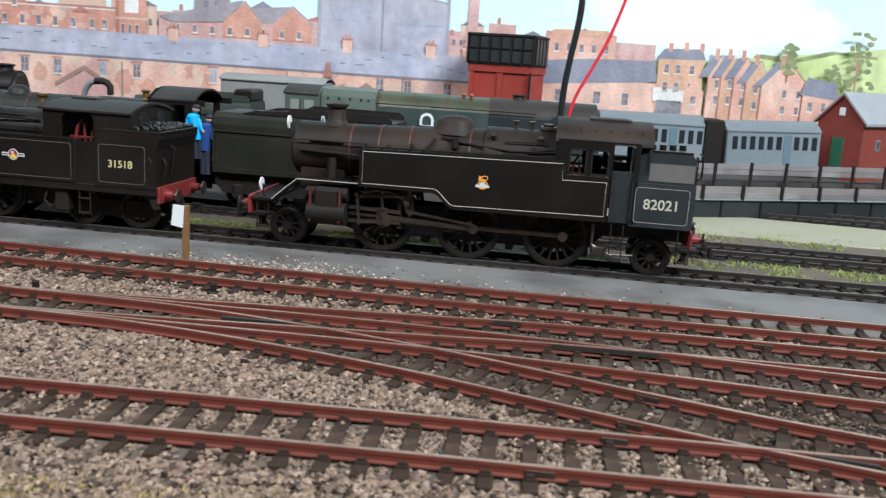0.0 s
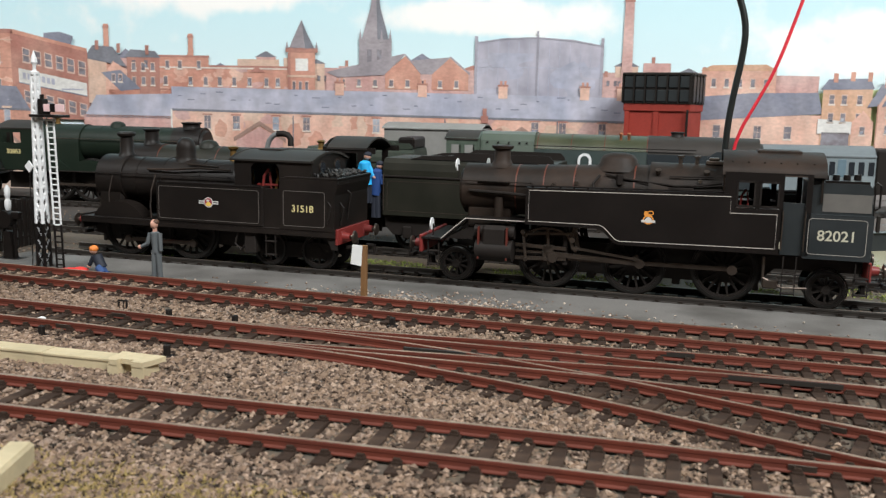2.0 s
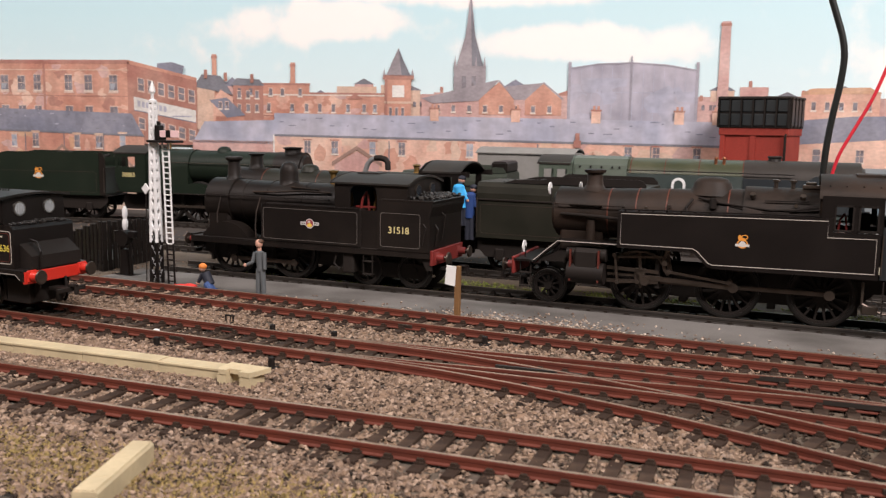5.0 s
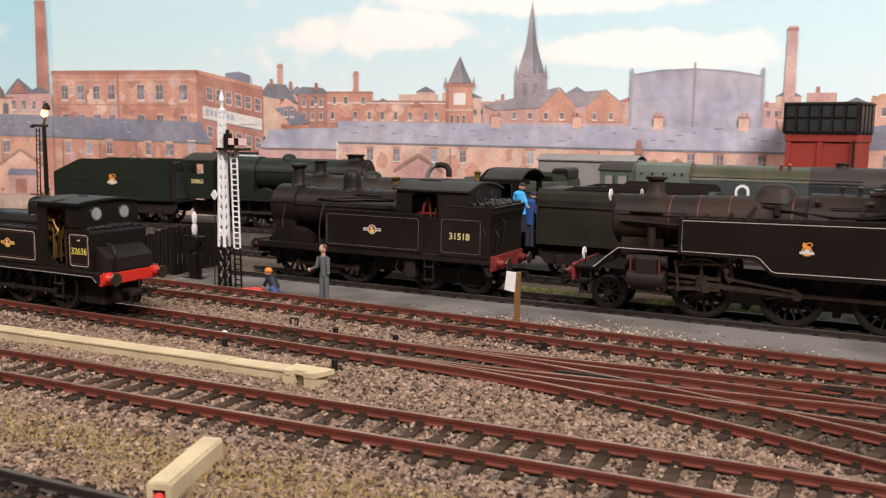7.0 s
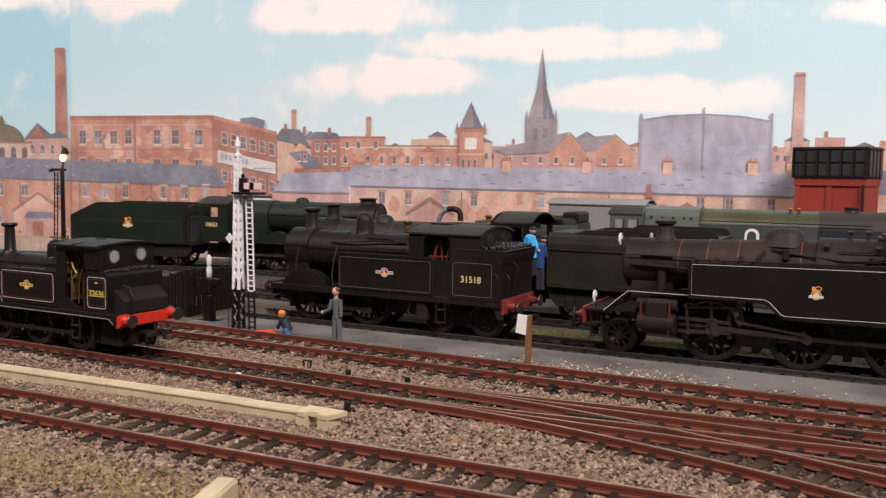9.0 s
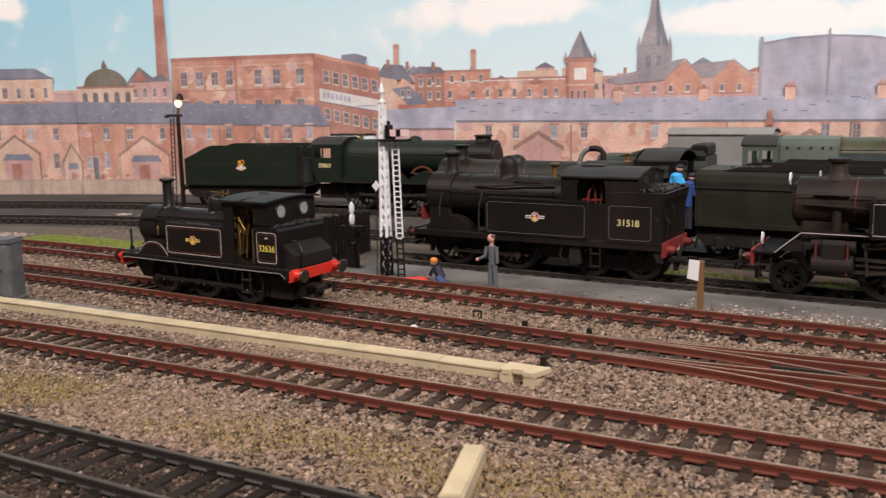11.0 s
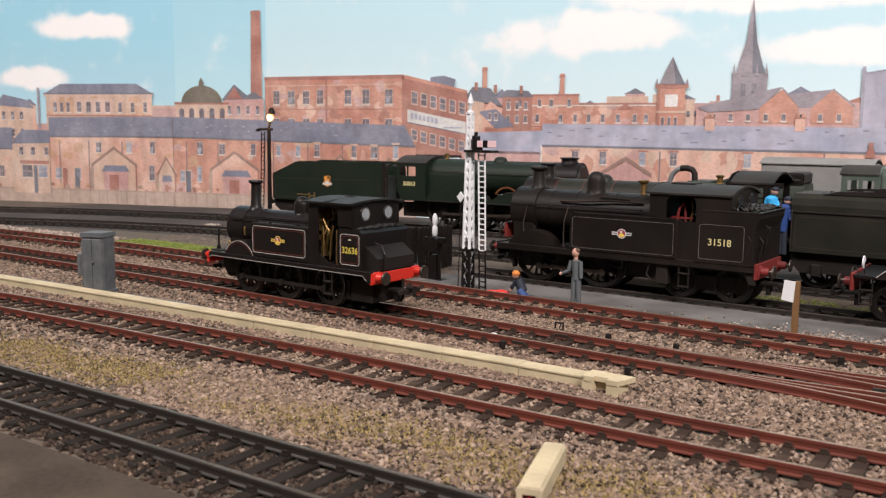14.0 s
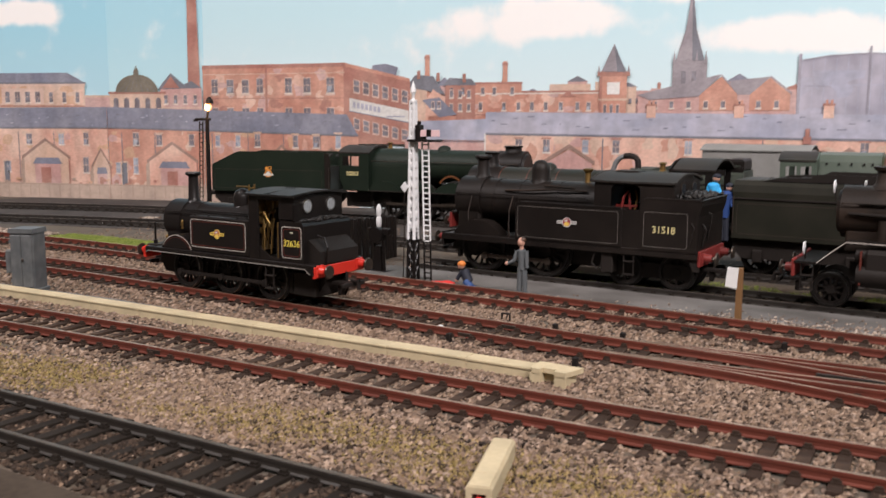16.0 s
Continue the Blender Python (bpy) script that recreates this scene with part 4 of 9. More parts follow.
for k in range(24):
    u = -640 + k * 17
    h = rnd.uniform(70, 88)
    p.rect(u, u + 13, 40, h, rnd.choice((P_CREAM, P_BRICKFAR, P_PEACH)), 1 + k % 2)
    p.poly([(u - 1, h), (u + 14, h), (u + 6, h + 6)], P_SLATE, 3)
p.rect(-234, -231.4, 66, 103, P_STONE, 4)
p.rect(-278, -240, 40, 88, P_CREAM, 4)
p.poly([(-280, 87), (-238, 84), (-246, 92), (-272, 97)], P_SLATE, 5)
for u in (-272, -262, -252):
    p.window(u, 74, 3.4, 7, 5)
    p.window(u, 58, 3.4, 7, 5)
p.done()

# houses, hills and trees of the country end
p = Print("printed_hill", "R", 0.5)
p.poly([(690, 40), (1250, 40), (1250, 112), (1050, 104), (866, 96), (820, 90), (785, 86), (740, 80), (690, 76)], P_HILL)
p.poly([(770, 84), (800, 82), (830, 90), (860, 88), (860, 90), (826, 92), (800, 85), (772, 87)], P_TREE, 1)
p.done()
p = Print("printed_works", "R", 3.6)
p.rect(622, 671, 40, 92, P_PEACH)
p.poly([(621, 90), (672, 91), (664, 95), (628, 94)], P_OCHRE, 1)
for k in range(5):
    p.window(630 + k * 8.6, 80, 2.6, 5)
p.poly([(620, 57), (703, 63), (699, 77), (655, 76), (622, 73)], P_SLATE, 2)
p.rect(622, 704, 14, 62, P_PEACH, 1)
for u in (634, 661, 681):
    p.window(u, 46, 4.6, 8, 2)
p.rect(704, 706, 14, 60, P_BRICKSHADE, 2)
p.done()
p = Print("printed_house", "R", 4.2)
p.rect(702, 734, 20, 81, P_OCHRE)
p.poly([(700, 79), (735, 80), (732, 87), (705, 86)], P_SLATE, 1)
for u, z in ((708, 86), (719, 87), (730, 87)):
    p.rect(u, u + 3, z - 2, z + 4, P_BRICK, 2)
for u in (708, 716, 726):
    p.window(u, 70, 3, 5.5)
    p.window(u, 58, 3, 5.5)
p.poly([(700, 50), (722, 50), (724, 58), (700, 60)], P_WHITE, 2)
p.rect(703, 721, 42, 51, P_PANE, 2)
p.poly([(722, 20), (722, 58), (729, 66), (736, 58), (736, 20)], P_PEACH, 3)
p.window(729, 50, 3, 5, 4)
p.done()
for n, (u, zt, w) in enumerate(((738, 83, 13), (747, 83.5, 13), (756, 83, 14), (765, 81, 15), (776, 82, 34))):
    p = Print("printed_house", "R", 4.8 + n * 0.4)
    zr = zt - 13 if n < 4 else zt - 16
    c = u + w * (0.62 if n < 4 else 0.5)
    p.poly([(u, 20), (u + w, 20), (u + w, zr), (c, zt), (u, zr)], P_OCHRE if n % 2 else P_PEACH)
    p.poly([(u - 7, zr - 2), (u, zr - 1), (c, zt + 1), (c - 7, zt)], P_SLATE, 1)
    p.poly([(c, zt + 1), (u + w + 0.8, zr - 0.6), (u + w + 0.8, zr + 0.8), (c, zt + 2.2)], P_ROOFBROWN, 1)
    p.rect(c - 5, c - 2, zt - 2, zt + 5.5, P_BRICK, 2)
    p.rect(c - 5.3, c - 1.7, zt + 4.6, zt + 5.6, P_TRIM, 3)
    for z in (zr - 8, zr - 19):
        p.window(u + w * 0.5, z, 2.4, 5, 2)
        if n == 4:
            p.window(u + w * 0.8, z, 2.4, 5, 2)
    p.rect(u - 0.5, u + 0.3, 20, zr, P_BRICKSHADE, 2)
    p.done()
p = Print("printed_house_row", "R", 8.0)
p.rect(806, 830, 18, 62, P_PEACH)
p.poly([(804, 61), (832, 58), (828, 70), (808, 73)], P_SLATE, 1)
p.window(812, 50, 3, 6)
p.window(822, 50, 3, 6)
p.done()
rnd = random.Random(3)
for cu, z0, zt, w in ((793, 76, 96, 9), (843, 62, 110, 17), (825, 62, 84, 10), (900, 60, 92, 14), (960, 66, 98, 16)):
    p = Print("printed_tree", "R", 6.4)
    p.rect(cu - 0.8, cu + 0.8, z0 - 8, z0 + (zt - z0) * 0.6, P_BRICKSHADE)
    for k in range(46):
        h = rnd.random()
        a = rnd.uniform(-1, 1) * w * (1.05 - 0.6 * h) * (0.55 + 0.45 * abs(math.sin(h * 9)))
        r = rnd.uniform(1.2, 2.6)
        zc = z0 + h * (zt - z0) - r
        p.poly([(cu + a + r * (1 + 0.3 * rnd.random()) * math.cos(q * 0.8976), zc + r * 0.8 * math.sin(q * 0.8976)) for q in range(7)], P_TREE, 1 + k * 0.05)
    p.done()


def on_track(key, x):
    c = spline(TRACKS[key], 1.0)
    i = min(range(1, len(c) - 1), key=lambda k: abs(c[k].x - x))
    d = c[i + 1] - c[i - 1]
    return at(c[i].x, c[i].y, 0, math.degrees(math.atan2(d.y, d.x)))

# ---- pieces of locomotives; the near side is -y, lengths in mm from the rail top ----


def rrect(x0, x1, z0, z1, r=1.0, n=4):
    out = []
    for cx, cz, a0 in ((x1 - r, z1 - r, 0), (x0 + r, z1 - r, 90), (x0 + r, z0 + r, 180), (x1 - r, z0 + r, 270)):
        for k in range(n + 1):
            a = radians(a0 + 90 * k / n)
            out.append((cx + r * math.cos(a), cz + r * math.sin(a)))
    return out


def ribbon(bm, pts, y, w, closed=True, thick=0.07, m=0):
    """A painted line of width w on an upright side at y, along (x, z) points."""
    P = [Vector(p) for p in pts]
    n = len(P)
    a, b = [], []
    for i in range(n):
        p0 = P[i - 1] if (closed or i > 0) else P[i]
        p1 = P[(i + 1) % n] if (closed or i < n - 1) else P[i]
        d = (p1 - p0).normalized()
        nn = Vector((-d.y, d.x)) * w / 2
        a.append((P[i] + nn))
        b.append((P[i] - nn))
    s = -thick if y < 0 else thick
    rows = [[bm.verts.new((q.x, yy, q.y)) for q in line] for line, yy in ((a, y), (a, y + s), (b, y + s), (b, y))]
    for i in range(n if closed else n - 1):
        j = (i + 1) % n
        for r in range(3):
            f = bm.faces.new((rows[r][i], rows[r][j], rows[r + 1][j], rows[r + 1][i]))
            f.material_index = m
    return bm


def lined(root, pts, y, m, w=0.35, inner=None, closed=True, name="lining"):
    bm = B()
    ribbon(bm, pts, y, w, closed)
    part(name, bm, m, root, "thin painted lining")
    if inner:
        c = Vector((sum(p[0] for p in pts) / len(pts), sum(p[1] for p in pts) / len(pts)))
        ins = []
        for p in pts:
            v = Vector(p) - c
            ins.append((p[0] - math.copysign(inner[1], v.x), p[1] - math.copysign(inner[1], v.y)))
        bm = B()
        ribbon(bm, ins, y, 0.22, closed)
        part(name, bm, inner[0], root, "thin red inner lining")


def ring(bm, prof, seg=32, m=0):
    """Revolves a closed outline of (radius, y) about the y axis."""
    rings = [[bm.verts.new((r * math.cos(2 * math.pi * k / seg), y, r * math.sin(2 * math.pi * k / seg))) for r, y in prof] for k in range(seg)]
    n = len(prof)
    for k in range(seg):
        a, b = rings[k], rings[(k + 1) % seg]
        for j in range(n):
            bm.faces.new((a[j], a[(j + 1) % n], b[(j + 1) % n], b[j])).material_index = m
    bmesh.ops.recalc_face_normals(bm, faces=bm.faces[:])
    return bm


WHEELS = {}


def wheel_data(r, spokes, bright):
    key = (r, spokes, bright)
    if key not in WHEELS:
        bm = B()
        ring(bm, [(r - 1.9, 0.3), (r - 0.9, 0.3), (r - 0.9, -1.2), (r - 1.9, -1.2)], 32)
        rod(bm, (0, 0.4, 0), (0, -1.6, 0), r * 0.24, 14)
        star = []
        for k in range(spokes):
            a = 2 * math.pi * (k + 0.5) / spokes
            for rr, da in ((r * 0.25, -0.5 / (r * 0.25)), (r - 1.3, -0.36 / r), (r - 1.3, 0.36 / r), (r * 0.25, 0.5 / (r * 0.25))):
                da = max(-math.pi / spokes * 0.98, min(math.pi / spokes * 0.98, da))
                star.append((rr * math.cos(a + da), rr * math.sin(a + da)))
        slab(bm, star, "y", -0.8, 0.0)
        me = finish(bm, "wheel_pattern", M_FRAME, smooth=True)
        bm = B()
        ring(bm, [(r - 1.0, 0.6), (r + 0.7, 0.6), (r + 0.7, 0.1), (r, -0.1), (r, -1.5), (r - 0.12, -1.65), (r - 0.42, -1.68), (r - 1.0, -1.65)], 40)
        for f in bm.faces:
            rad = [math.hypot(v.co.x, v.co.z) for v in f.verts]
            if bright and all(v.co.y < 0 for v in f.verts) and min(rad) > r - 0.2:
                f.material_index = 1
        ty = finish(bm, "tyre_pattern", [M_TYRE, M_BRIGHT], smooth=True)
        WHEELS[key] = (me.data, ty.data)
        bpy.data.objects.remove(me)
        bpy.data.objects.remove(ty)
    return WHEELS[key]


def wheels(root, xs, r, spokes=12, bright=False, gauge=7.6):
    me, ty = wheel_data(r, spokes, bright)
    for x in xs:
        for side in (-1, 1):
            w = new("wheel", me)
            w.parent = root
            w.matrix_local = at(x, side * gauge, r, 0 if side < 0 else 180)
            t = new("tyre", ty)
            t.parent = w
        bm = B()
        rod(bm, (x, -gauge, r), (x, gauge, r), 1.0, 8)
        part("axle", bm, M_STEEL, root)


def buffers(root, x, z, direction, stock=None, spread=11.4, length=5.0):
    for y in (-spread, spread):
        bm = B()
        rod(bm, (x, y, z), (x + direction * length * 0.62, y, z), 1.85, 14, 1.45)
        box(bm, x - 0.3, x + 0.5, y - 2.1, y + 2.1, z - 2.1, z + 2.1, 0.3)
        b = part("buffer", bm, stock or M_RED, root, smooth=True)
        bm = B()
        rod(bm, (x + direction * length * 0.6, y, z), (x + direction * (length - 0.5), y, z), 0.75, 10)
        rod(bm, (x + direction * (length - 0.6), y, z), (x + direction * length, y, z), 2.5, 20, 2.3)
        part("buffer_head", bm, M_STEEL, b, smooth=True)


def coupling(root, x, direction, z=8.0):
    bm = B()
    box(bm, min(x, x + direction * 8), max(x, x + direction * 8), -2.2, 2.2, z - 0.6, z + 0.6, 0.2)
    e = x + direction * 8
    box(bm, min(e, e + direction * 1.2), max(e, e + direction * 1.2), -6.5, 6.5, z - 0.7, z + 0.9, 0.2)
    box(bm, min(e, e + direction * 4), max(e, e + direction * 4), -1.0, 0.6, z + 1.0, z + 2.0, 0.2)
    box(bm, min(e + direction * 3, e + direction * 4), max(e + direction * 3, e + direction * 4), -1.0, 0.6, z - 1.6, z + 2.0, 0.2)
    box(bm, x + direction * 3 - 0.8, x + direction * 3 + 0.8, -1.2, 1.2, z - 4.5, z, 0.2)
    part("coupling", bm, M_FRAME, root, "black tension coupling with hook")
    bm = B()
    tube(bm, [(x, 3.5, z + 4), (x + direction * 2.6, 3.5, z + 3.4), (x + direction * 3.0, 3.5, z - 3), (x + direction * 1.8, 3.4, z - 5)], 0.55, 8)
    part("brake_hose", bm, M_FRAME, root)


def barrel(bm, x0, x1, zc, r, seg=32, m=0, r2=None):
    return rod(bm, (x0, 0, zc), (x1, 0, zc), r, seg, r2, m)


def bands(root, xs, zc, r, m, w=0.5):
    for x in xs:
        bm = B()
        barrel(bm, x - w / 2, x + w / 2, zc, r + 0.12, 32)
        part("boiler_band", bm, m, root, smooth=True)


def lettering(root, body, x, y, z, size, m, name="number", rz=0):
    c = bpy.data.curves.new(name, "FONT")
    c.body, c.size, c.extrude, c.align_x, c.align_y = body, size, 0.03, "CENTER", "CENTER"
    c.offset = 0.012 * size
    t = bpy.data.objects.new(name + "_curve", c)
    scene.collection.objects.link(t)
    bpy.context.view_layer.update()
    me = bpy.data.meshes.new_from_object(t.evaluated_get(bpy.context.evaluated_depsgraph_get()))
    bpy.data.objects.remove(t)
    me.transform(pose(0, 0, 0, 90, 0, rz) @ Matrix.Scale(S, 4))
    me.materials.clear()
    me.materials.append(m)
    ob = new(name, me)
    ob.parent = root
    ob.matrix_local = at(x, y, z)
    return ob


def disc(bm, x, y, z, r, seg=24, thick=0.1, m=0):
    return rod(bm, (x, y, z), (x, y - thick, z), r, seg, m=m)


def crest(root, x, y, z, r, wing=None):
    """Round crest with two gold bars."""
    bm = B()
    for s in (-1, 1):
        a, b = sorted((x + s * r * 0.9, x + s * r * 2.1))
        for dz in (-0.2, 0.2):
            box(bm, a, b, y - 0.05, y, z + r * (dz - 0.11), z + r * (dz + 0.11), 0, 3)
        box(bm, x + s * r * 2.1 - 0.12, x + s * r * 2.1 + 0.12, y - 0.05, y, z - r * 0.34, z + r * 0.34, 0, 3)
    disc(bm, x, y, z, r, 24, 0.08, 3)
    disc(bm, x, y, z + r * 0.02, r * 0.84, 24, 0.11, 1)
    slab(bm, [(x - r * 0.7, z - r * 0.3), (x - r * 0.35, z - r * 0.72), (x + r * 0.35, z - r * 0.72), (x + r * 0.7, z - r * 0.3), (x + r * 0.2, z + r * 0.05), (x, z + r * 0.25), (x - r * 0.25, z)], "y", y - 0.14, y - 0.1, 0)
    box(bm, x - r * 0.4, x + r * 0.15, y - 0.15, y - 0.1, z + r * 0.2, z + r * 0.55, 0, 2)
    part("crest", bm, [M_GOLD, M_CREST, M_SILVER, wing or M_GOLD], root, "round red and gold crest between narrow bars")


def lion_crest(root, x, y, z, h):
    """Standing shape over a wheel with a band across it."""
    bm = B()
    slab(bm, [(x - h * 0.24, z + h * 0.1), (x - h * 0.34, z + h * 0.3), (x - h * 0.28, z + h * 0.52), (x - h * 0.1, z + h * 0.5), (x - h * 0.06, z + h * 0.34), (x + h * 0.22, z + h * 0.28), (x + h * 0.26, z + h * 0.06)], "y", y - 0.06, y, 0)
    tail = [(x + h * (0.14 + 0.2 * math.cos(k * 0.5)), z + h * (0.38 + 0.15 * math.sin(k * 0.5))) for k in range(-3, 9)]
    ribbon(bm, tail, y, h * 0.07, False, 0.06, 0)
    ribbon(bm, [(x + h * 0.34 * math.cos(k * 0.3142), z - h * 0.12 + h * 0.3 * math.sin(k * 0.3142)) for k in range(20)], y, h * 0.09, True, 0.08, 0)
    disc(bm, x, y, z - h * 0.16, h * 0.24, 20, 0.05, 1)
    box(bm, x - h * 0.5, x + h * 0.5, y - 0.12, y, z - h * 0.32, z - h * 0.14, 0, 1)
    part("crest", bm, [M_LION, M_SILVER], root, "orange and white crest")


def coal(root, x0, x1, y0, y1, z, h, seed, count=160, size=1.2):
    rnd = random.Random(seed)
    bm = B()
    for _ in range(count):
        x, y = rnd.uniform(x0, x1), rnd.uniform(y0, y1)
        k = 1 - max(abs((x - (x0 + x1) / 2) / (x1 - x0)), abs((y - (y0 + y1) / 2) / (y1 - y0))) * 1.3
        r = rnd.uniform(0.5, 1.0) * size
        o = bmesh.ops.create_icosphere(bm, subdivisions=1, radius=r, matrix=pose(x, y, z + max(0, k) * h * rnd.uniform(0.6, 1), rnd.uniform(0, 360), rnd.uniform(0, 360), 0) @ Matrix.Diagonal((1, rnd.uniform(0.6, 1), rnd.uniform(0.5, 0.9), 1)))
        for v in o["verts"]:
            v.co += Vector((rnd.uniform(-0.2, 0.2), rnd.uniform(-0.2, 0.2), rnd.uniform(-0.2, 0.2))) * r
    ob = part("coal", bm, M_COAL, root, "heap of black coal")
    ob["kind"] = "stuff"


def handrail(root, x0, x1, y, z, m=None, r=0.22):
    bm = B()
    tube(bm, [(x0, y, z), (x1, y, z)], r, 6)
    for k in range(4):
        x = x0 + (x1 - x0) * k / 3
        ball(bm, (x, y, z), 0.42, u=6, v=5)
        rod(bm, (x, y, z), (x, y * 0.88, z - 0.1), 0.2, 5)
    part("handrail", bm, m or M_STEEL, root)


def curved_roof(bm, x0, x1, half, z_edge, rise, thick=0.7, n=12, m=0):
    top = [(half * (2 * k / n - 1), z_edge + rise * (1 - (2 * k / n - 1) ** 2)) for k in range(n + 1)]
    out = top + [(y, z - thick) for y, z in reversed(top)]
    return slab(bm, out, "x", x0, x1, m)


def steps(root, x, y, z0, z1):
    bm = B()
    box(bm, x - 2.2, x - 1.8, y, y + 0.5, z0, z1)
    box(bm, x + 1.8, x + 2.2, y, y + 0.5, z0, z1)
    for k in range(2):
        z = z0 + 0.4 + k * (z1 - z0) * 0.5
        box(bm, x - 2.2, x + 2.2, y - 0.6, y + 1.6, z, z + 0.5, 0.1)
    part("footstep", bm, M_FRAME, root)


def flat_bar(bm, a, b, y, w, thick=0.8, m=0):
    """A rod of flat section between two (x, z) points."""
    a, b = Vector(a), Vector(b)
    d = (b - a).normalized()
    n = Vector((-d.y, d.x)) * w / 2
    return slab(bm, [tuple(a + n), tuple(b + n), tuple(b - n), tuple(a - n)], "y", y, y + thick, m)


# ---- the small six-wheeled tank engine on the third track ----
def small_tank_engine():
    t = empty("tank_locomotive", on_track("T2", -254) @ Matrix.Diagonal((0.95, 0.95, 0.98, 1)), "small lined black six-wheeled tank engine with red buffers and number 32636", "locomotive", "locomotives in the yard")
    wheels(t, (-26, -2, 22), 8.0, 12, True)
    bm = B()
    for y in (-6.6, 6.2):
        slab(bm, [(-42, 5), (44, 5), (47, 9), (47, 15), (-45, 15), (-45, 9)], "y", y, y + 0.5)
    for x in (-14, 10, 33):
        box(bm, x - 1.2, x + 1.2, -6.4, 6.4, 3.4, 14, 0.2)
    part("frame", bm, M_FRAME, t)
    for y in (-10.9, 10.2):
        bm = B()
        flat_bar(bm, (-28, 6.6), (20, 6.6), y, 1.3, 0.7)
        for x in (-28, -4, 20):
            rod(bm, (x, y + 0.7, 6.6), (x, y - 0.5, 6.6), 1.35, 12)
        part("coupling_rod", bm, M_FRAME, t, "dark steel coupling rod")
    for x in (-15.5, 8.5, 31):
        for y in (-8.4, 7.6):
            bm = B()
            slab(bm, [(x, 11), (x + 1.4, 11), (x + 1.0, 5), (x + 1.6, 3.5), (x - 0.6, 3.5), (x - 0.4, 6)], "y", y, y + 0.8)
            part("brake_block", bm, M_FRAME, t)
    bm = B()
    box(bm, -45, 48, -14.6, 14.6, 15.2, 16.0, 0.2)
    for y in (-14.6, 14.1):
        slab(bm, [(-45, 15.3), (48, 15.3), (48, 12.2), (46.6, 12.2), (44.5, 14.1), (-43, 14.1), (-45, 13.2)], "y", y, y + 0.5)
    part("running_board", bm, M_BLACK, t)
    for z, m in ((14.35, M_GREYLINE),):
        lined(t, [(-44.6, 13.6), (-43.2, z), (44.0, z), (46.3, 12.6)], -14.62, m, 0.3, None, False)
    for x in (-46.2, 47.8):
        bm = B()
        box(bm, x - 0.6, x + 0.6, -14.3, 14.3, 11.2, 15.4, 0.2)
        part("buffer_beam", bm, M_RED, t, "bright red buffer beam")
    buffers(t, -46.6, 13.8, -1)
    buffers(t, 48.4, 13.8, 1)
    coupling(t, -44, -1)
    coupling(t, 46, 1)
    # boiler and smokebox
    bm = B()
    barrel(bm, -31, 18, 26.2, 7.9)
    part("boiler", bm, M_BLACK, t, smooth=True)
    bm = B()
    barrel(bm, -40.5, -30.6, 26.2, 8.4)
    box(bm, -40, -31, -7.2, 7.2, 16, 26, 0.6)
    rod(bm, (-40.4, 0, 26.2), (-41.2, 0, 26.2), 7.2, 28, 6.4)
    part("smokebox", bm, M_BLACK, t, smooth=True)
    bands(t, (-30.4, -22.6), 26.2, 7.95, M_SOOT)
    bm = B()
    lathe(bm, (-30.8, 0, 0), [(3.6, 33.2), (3.0, 34.0), (2.3, 35.2), (2.0, 44.0), (2.9, 44.5), (3.3, 45.1), (3.0, 45.7), (2.0, 45.8)], 24)
    part("chimney", bm, M_BLACK, t, smooth=True)
    bm = B()
    lathe(bm, (-2.0, 0, 0), [(4.6, 32.0), (4.2, 32.8), (3.6, 33.6), (3.6, 36.6), (3.3, 38.4), (2.4, 39.6), (0.9, 40.2), (0.2, 40.3)], 24)
    part("dome", bm, M_BLACK, t, smooth=True)
    bm = B()
    for y in (-1.5, 1.5):
        rod(bm, (3.2, y, 33.6), (3.2, y, 42.0), 0.38, 8)
    rod(bm, (3.2, -2, 41.2), (-3.6, -1.6, 41.2), 0.3, 6)
    rod(bm, (3.2, -1.5, 40.6), (3.2, 1.5, 40.6), 0.3, 6)
    part("safety_valve", bm, M_BRASS, t, "brass safety valve columns")
    pipes(t, (([(-30, -7.2, 31), (-20, -7.2, 31.2), (16, -7.2, 31.4)], 0.25), ([(6, -4, 34.2), (10, -4.5, 35), (15, -3.5, 34.3)], 0.4),
              ([(4, -2, 34.4), (11, -1.5, 35.4), (16, -2.5, 34.8)], 0.4), ([(9, -3, 33), (9, -3, 36.4)], 0.6),
              ([(-38, -8.6, 30), (-20, -8.3, 30.6), (-18, -8.2, 30.4)], 0.25)), M_BLACK)
    bm = B()
    lathe(bm, (-28.4, -8.7, 0), [(0.4, 23.4), (0.5, 23.8), (0.3, 24.4), (0.5, 25.2), (0.5, 26.4), (0.25, 27.0)], 12)
    part("lubricator", bm, M_BRASS, t, "small brass lubricator", smooth=True)
    bm = B()
    ball(bm, (-40, -7, 19.4), 0.8)
    part("cock", bm, M_BRASS, t)
    # side tanks
    for s in (-1, 1):
        bm = B()
        box(bm, -18.6, 15.5, min(s * 7, s * 14), max(s * 7, s * 14), 16.0, 30.0, 0.5)
        tank = part("side_tank", bm, M_BLACK, t)
        if s < 0:
            lined(tank, rrect(-17.2, 13.4, 18.0, 28.6, 1.2), -14.02, M_WHITE, 0.24, (M_REDLINE, 0.75))
            crest(tank, -2.2, -14.02, 23.6, 1.8)
    bm = B()
    for x in (-16, -8, 8, 14):
        rod(bm, (x, -12.6, 30), (x, -12.6, 30.7), 0.5, 8)
    tube(bm, [(-18, -13.4, 30.6), (15, -13.4, 30.6)], 0.2)
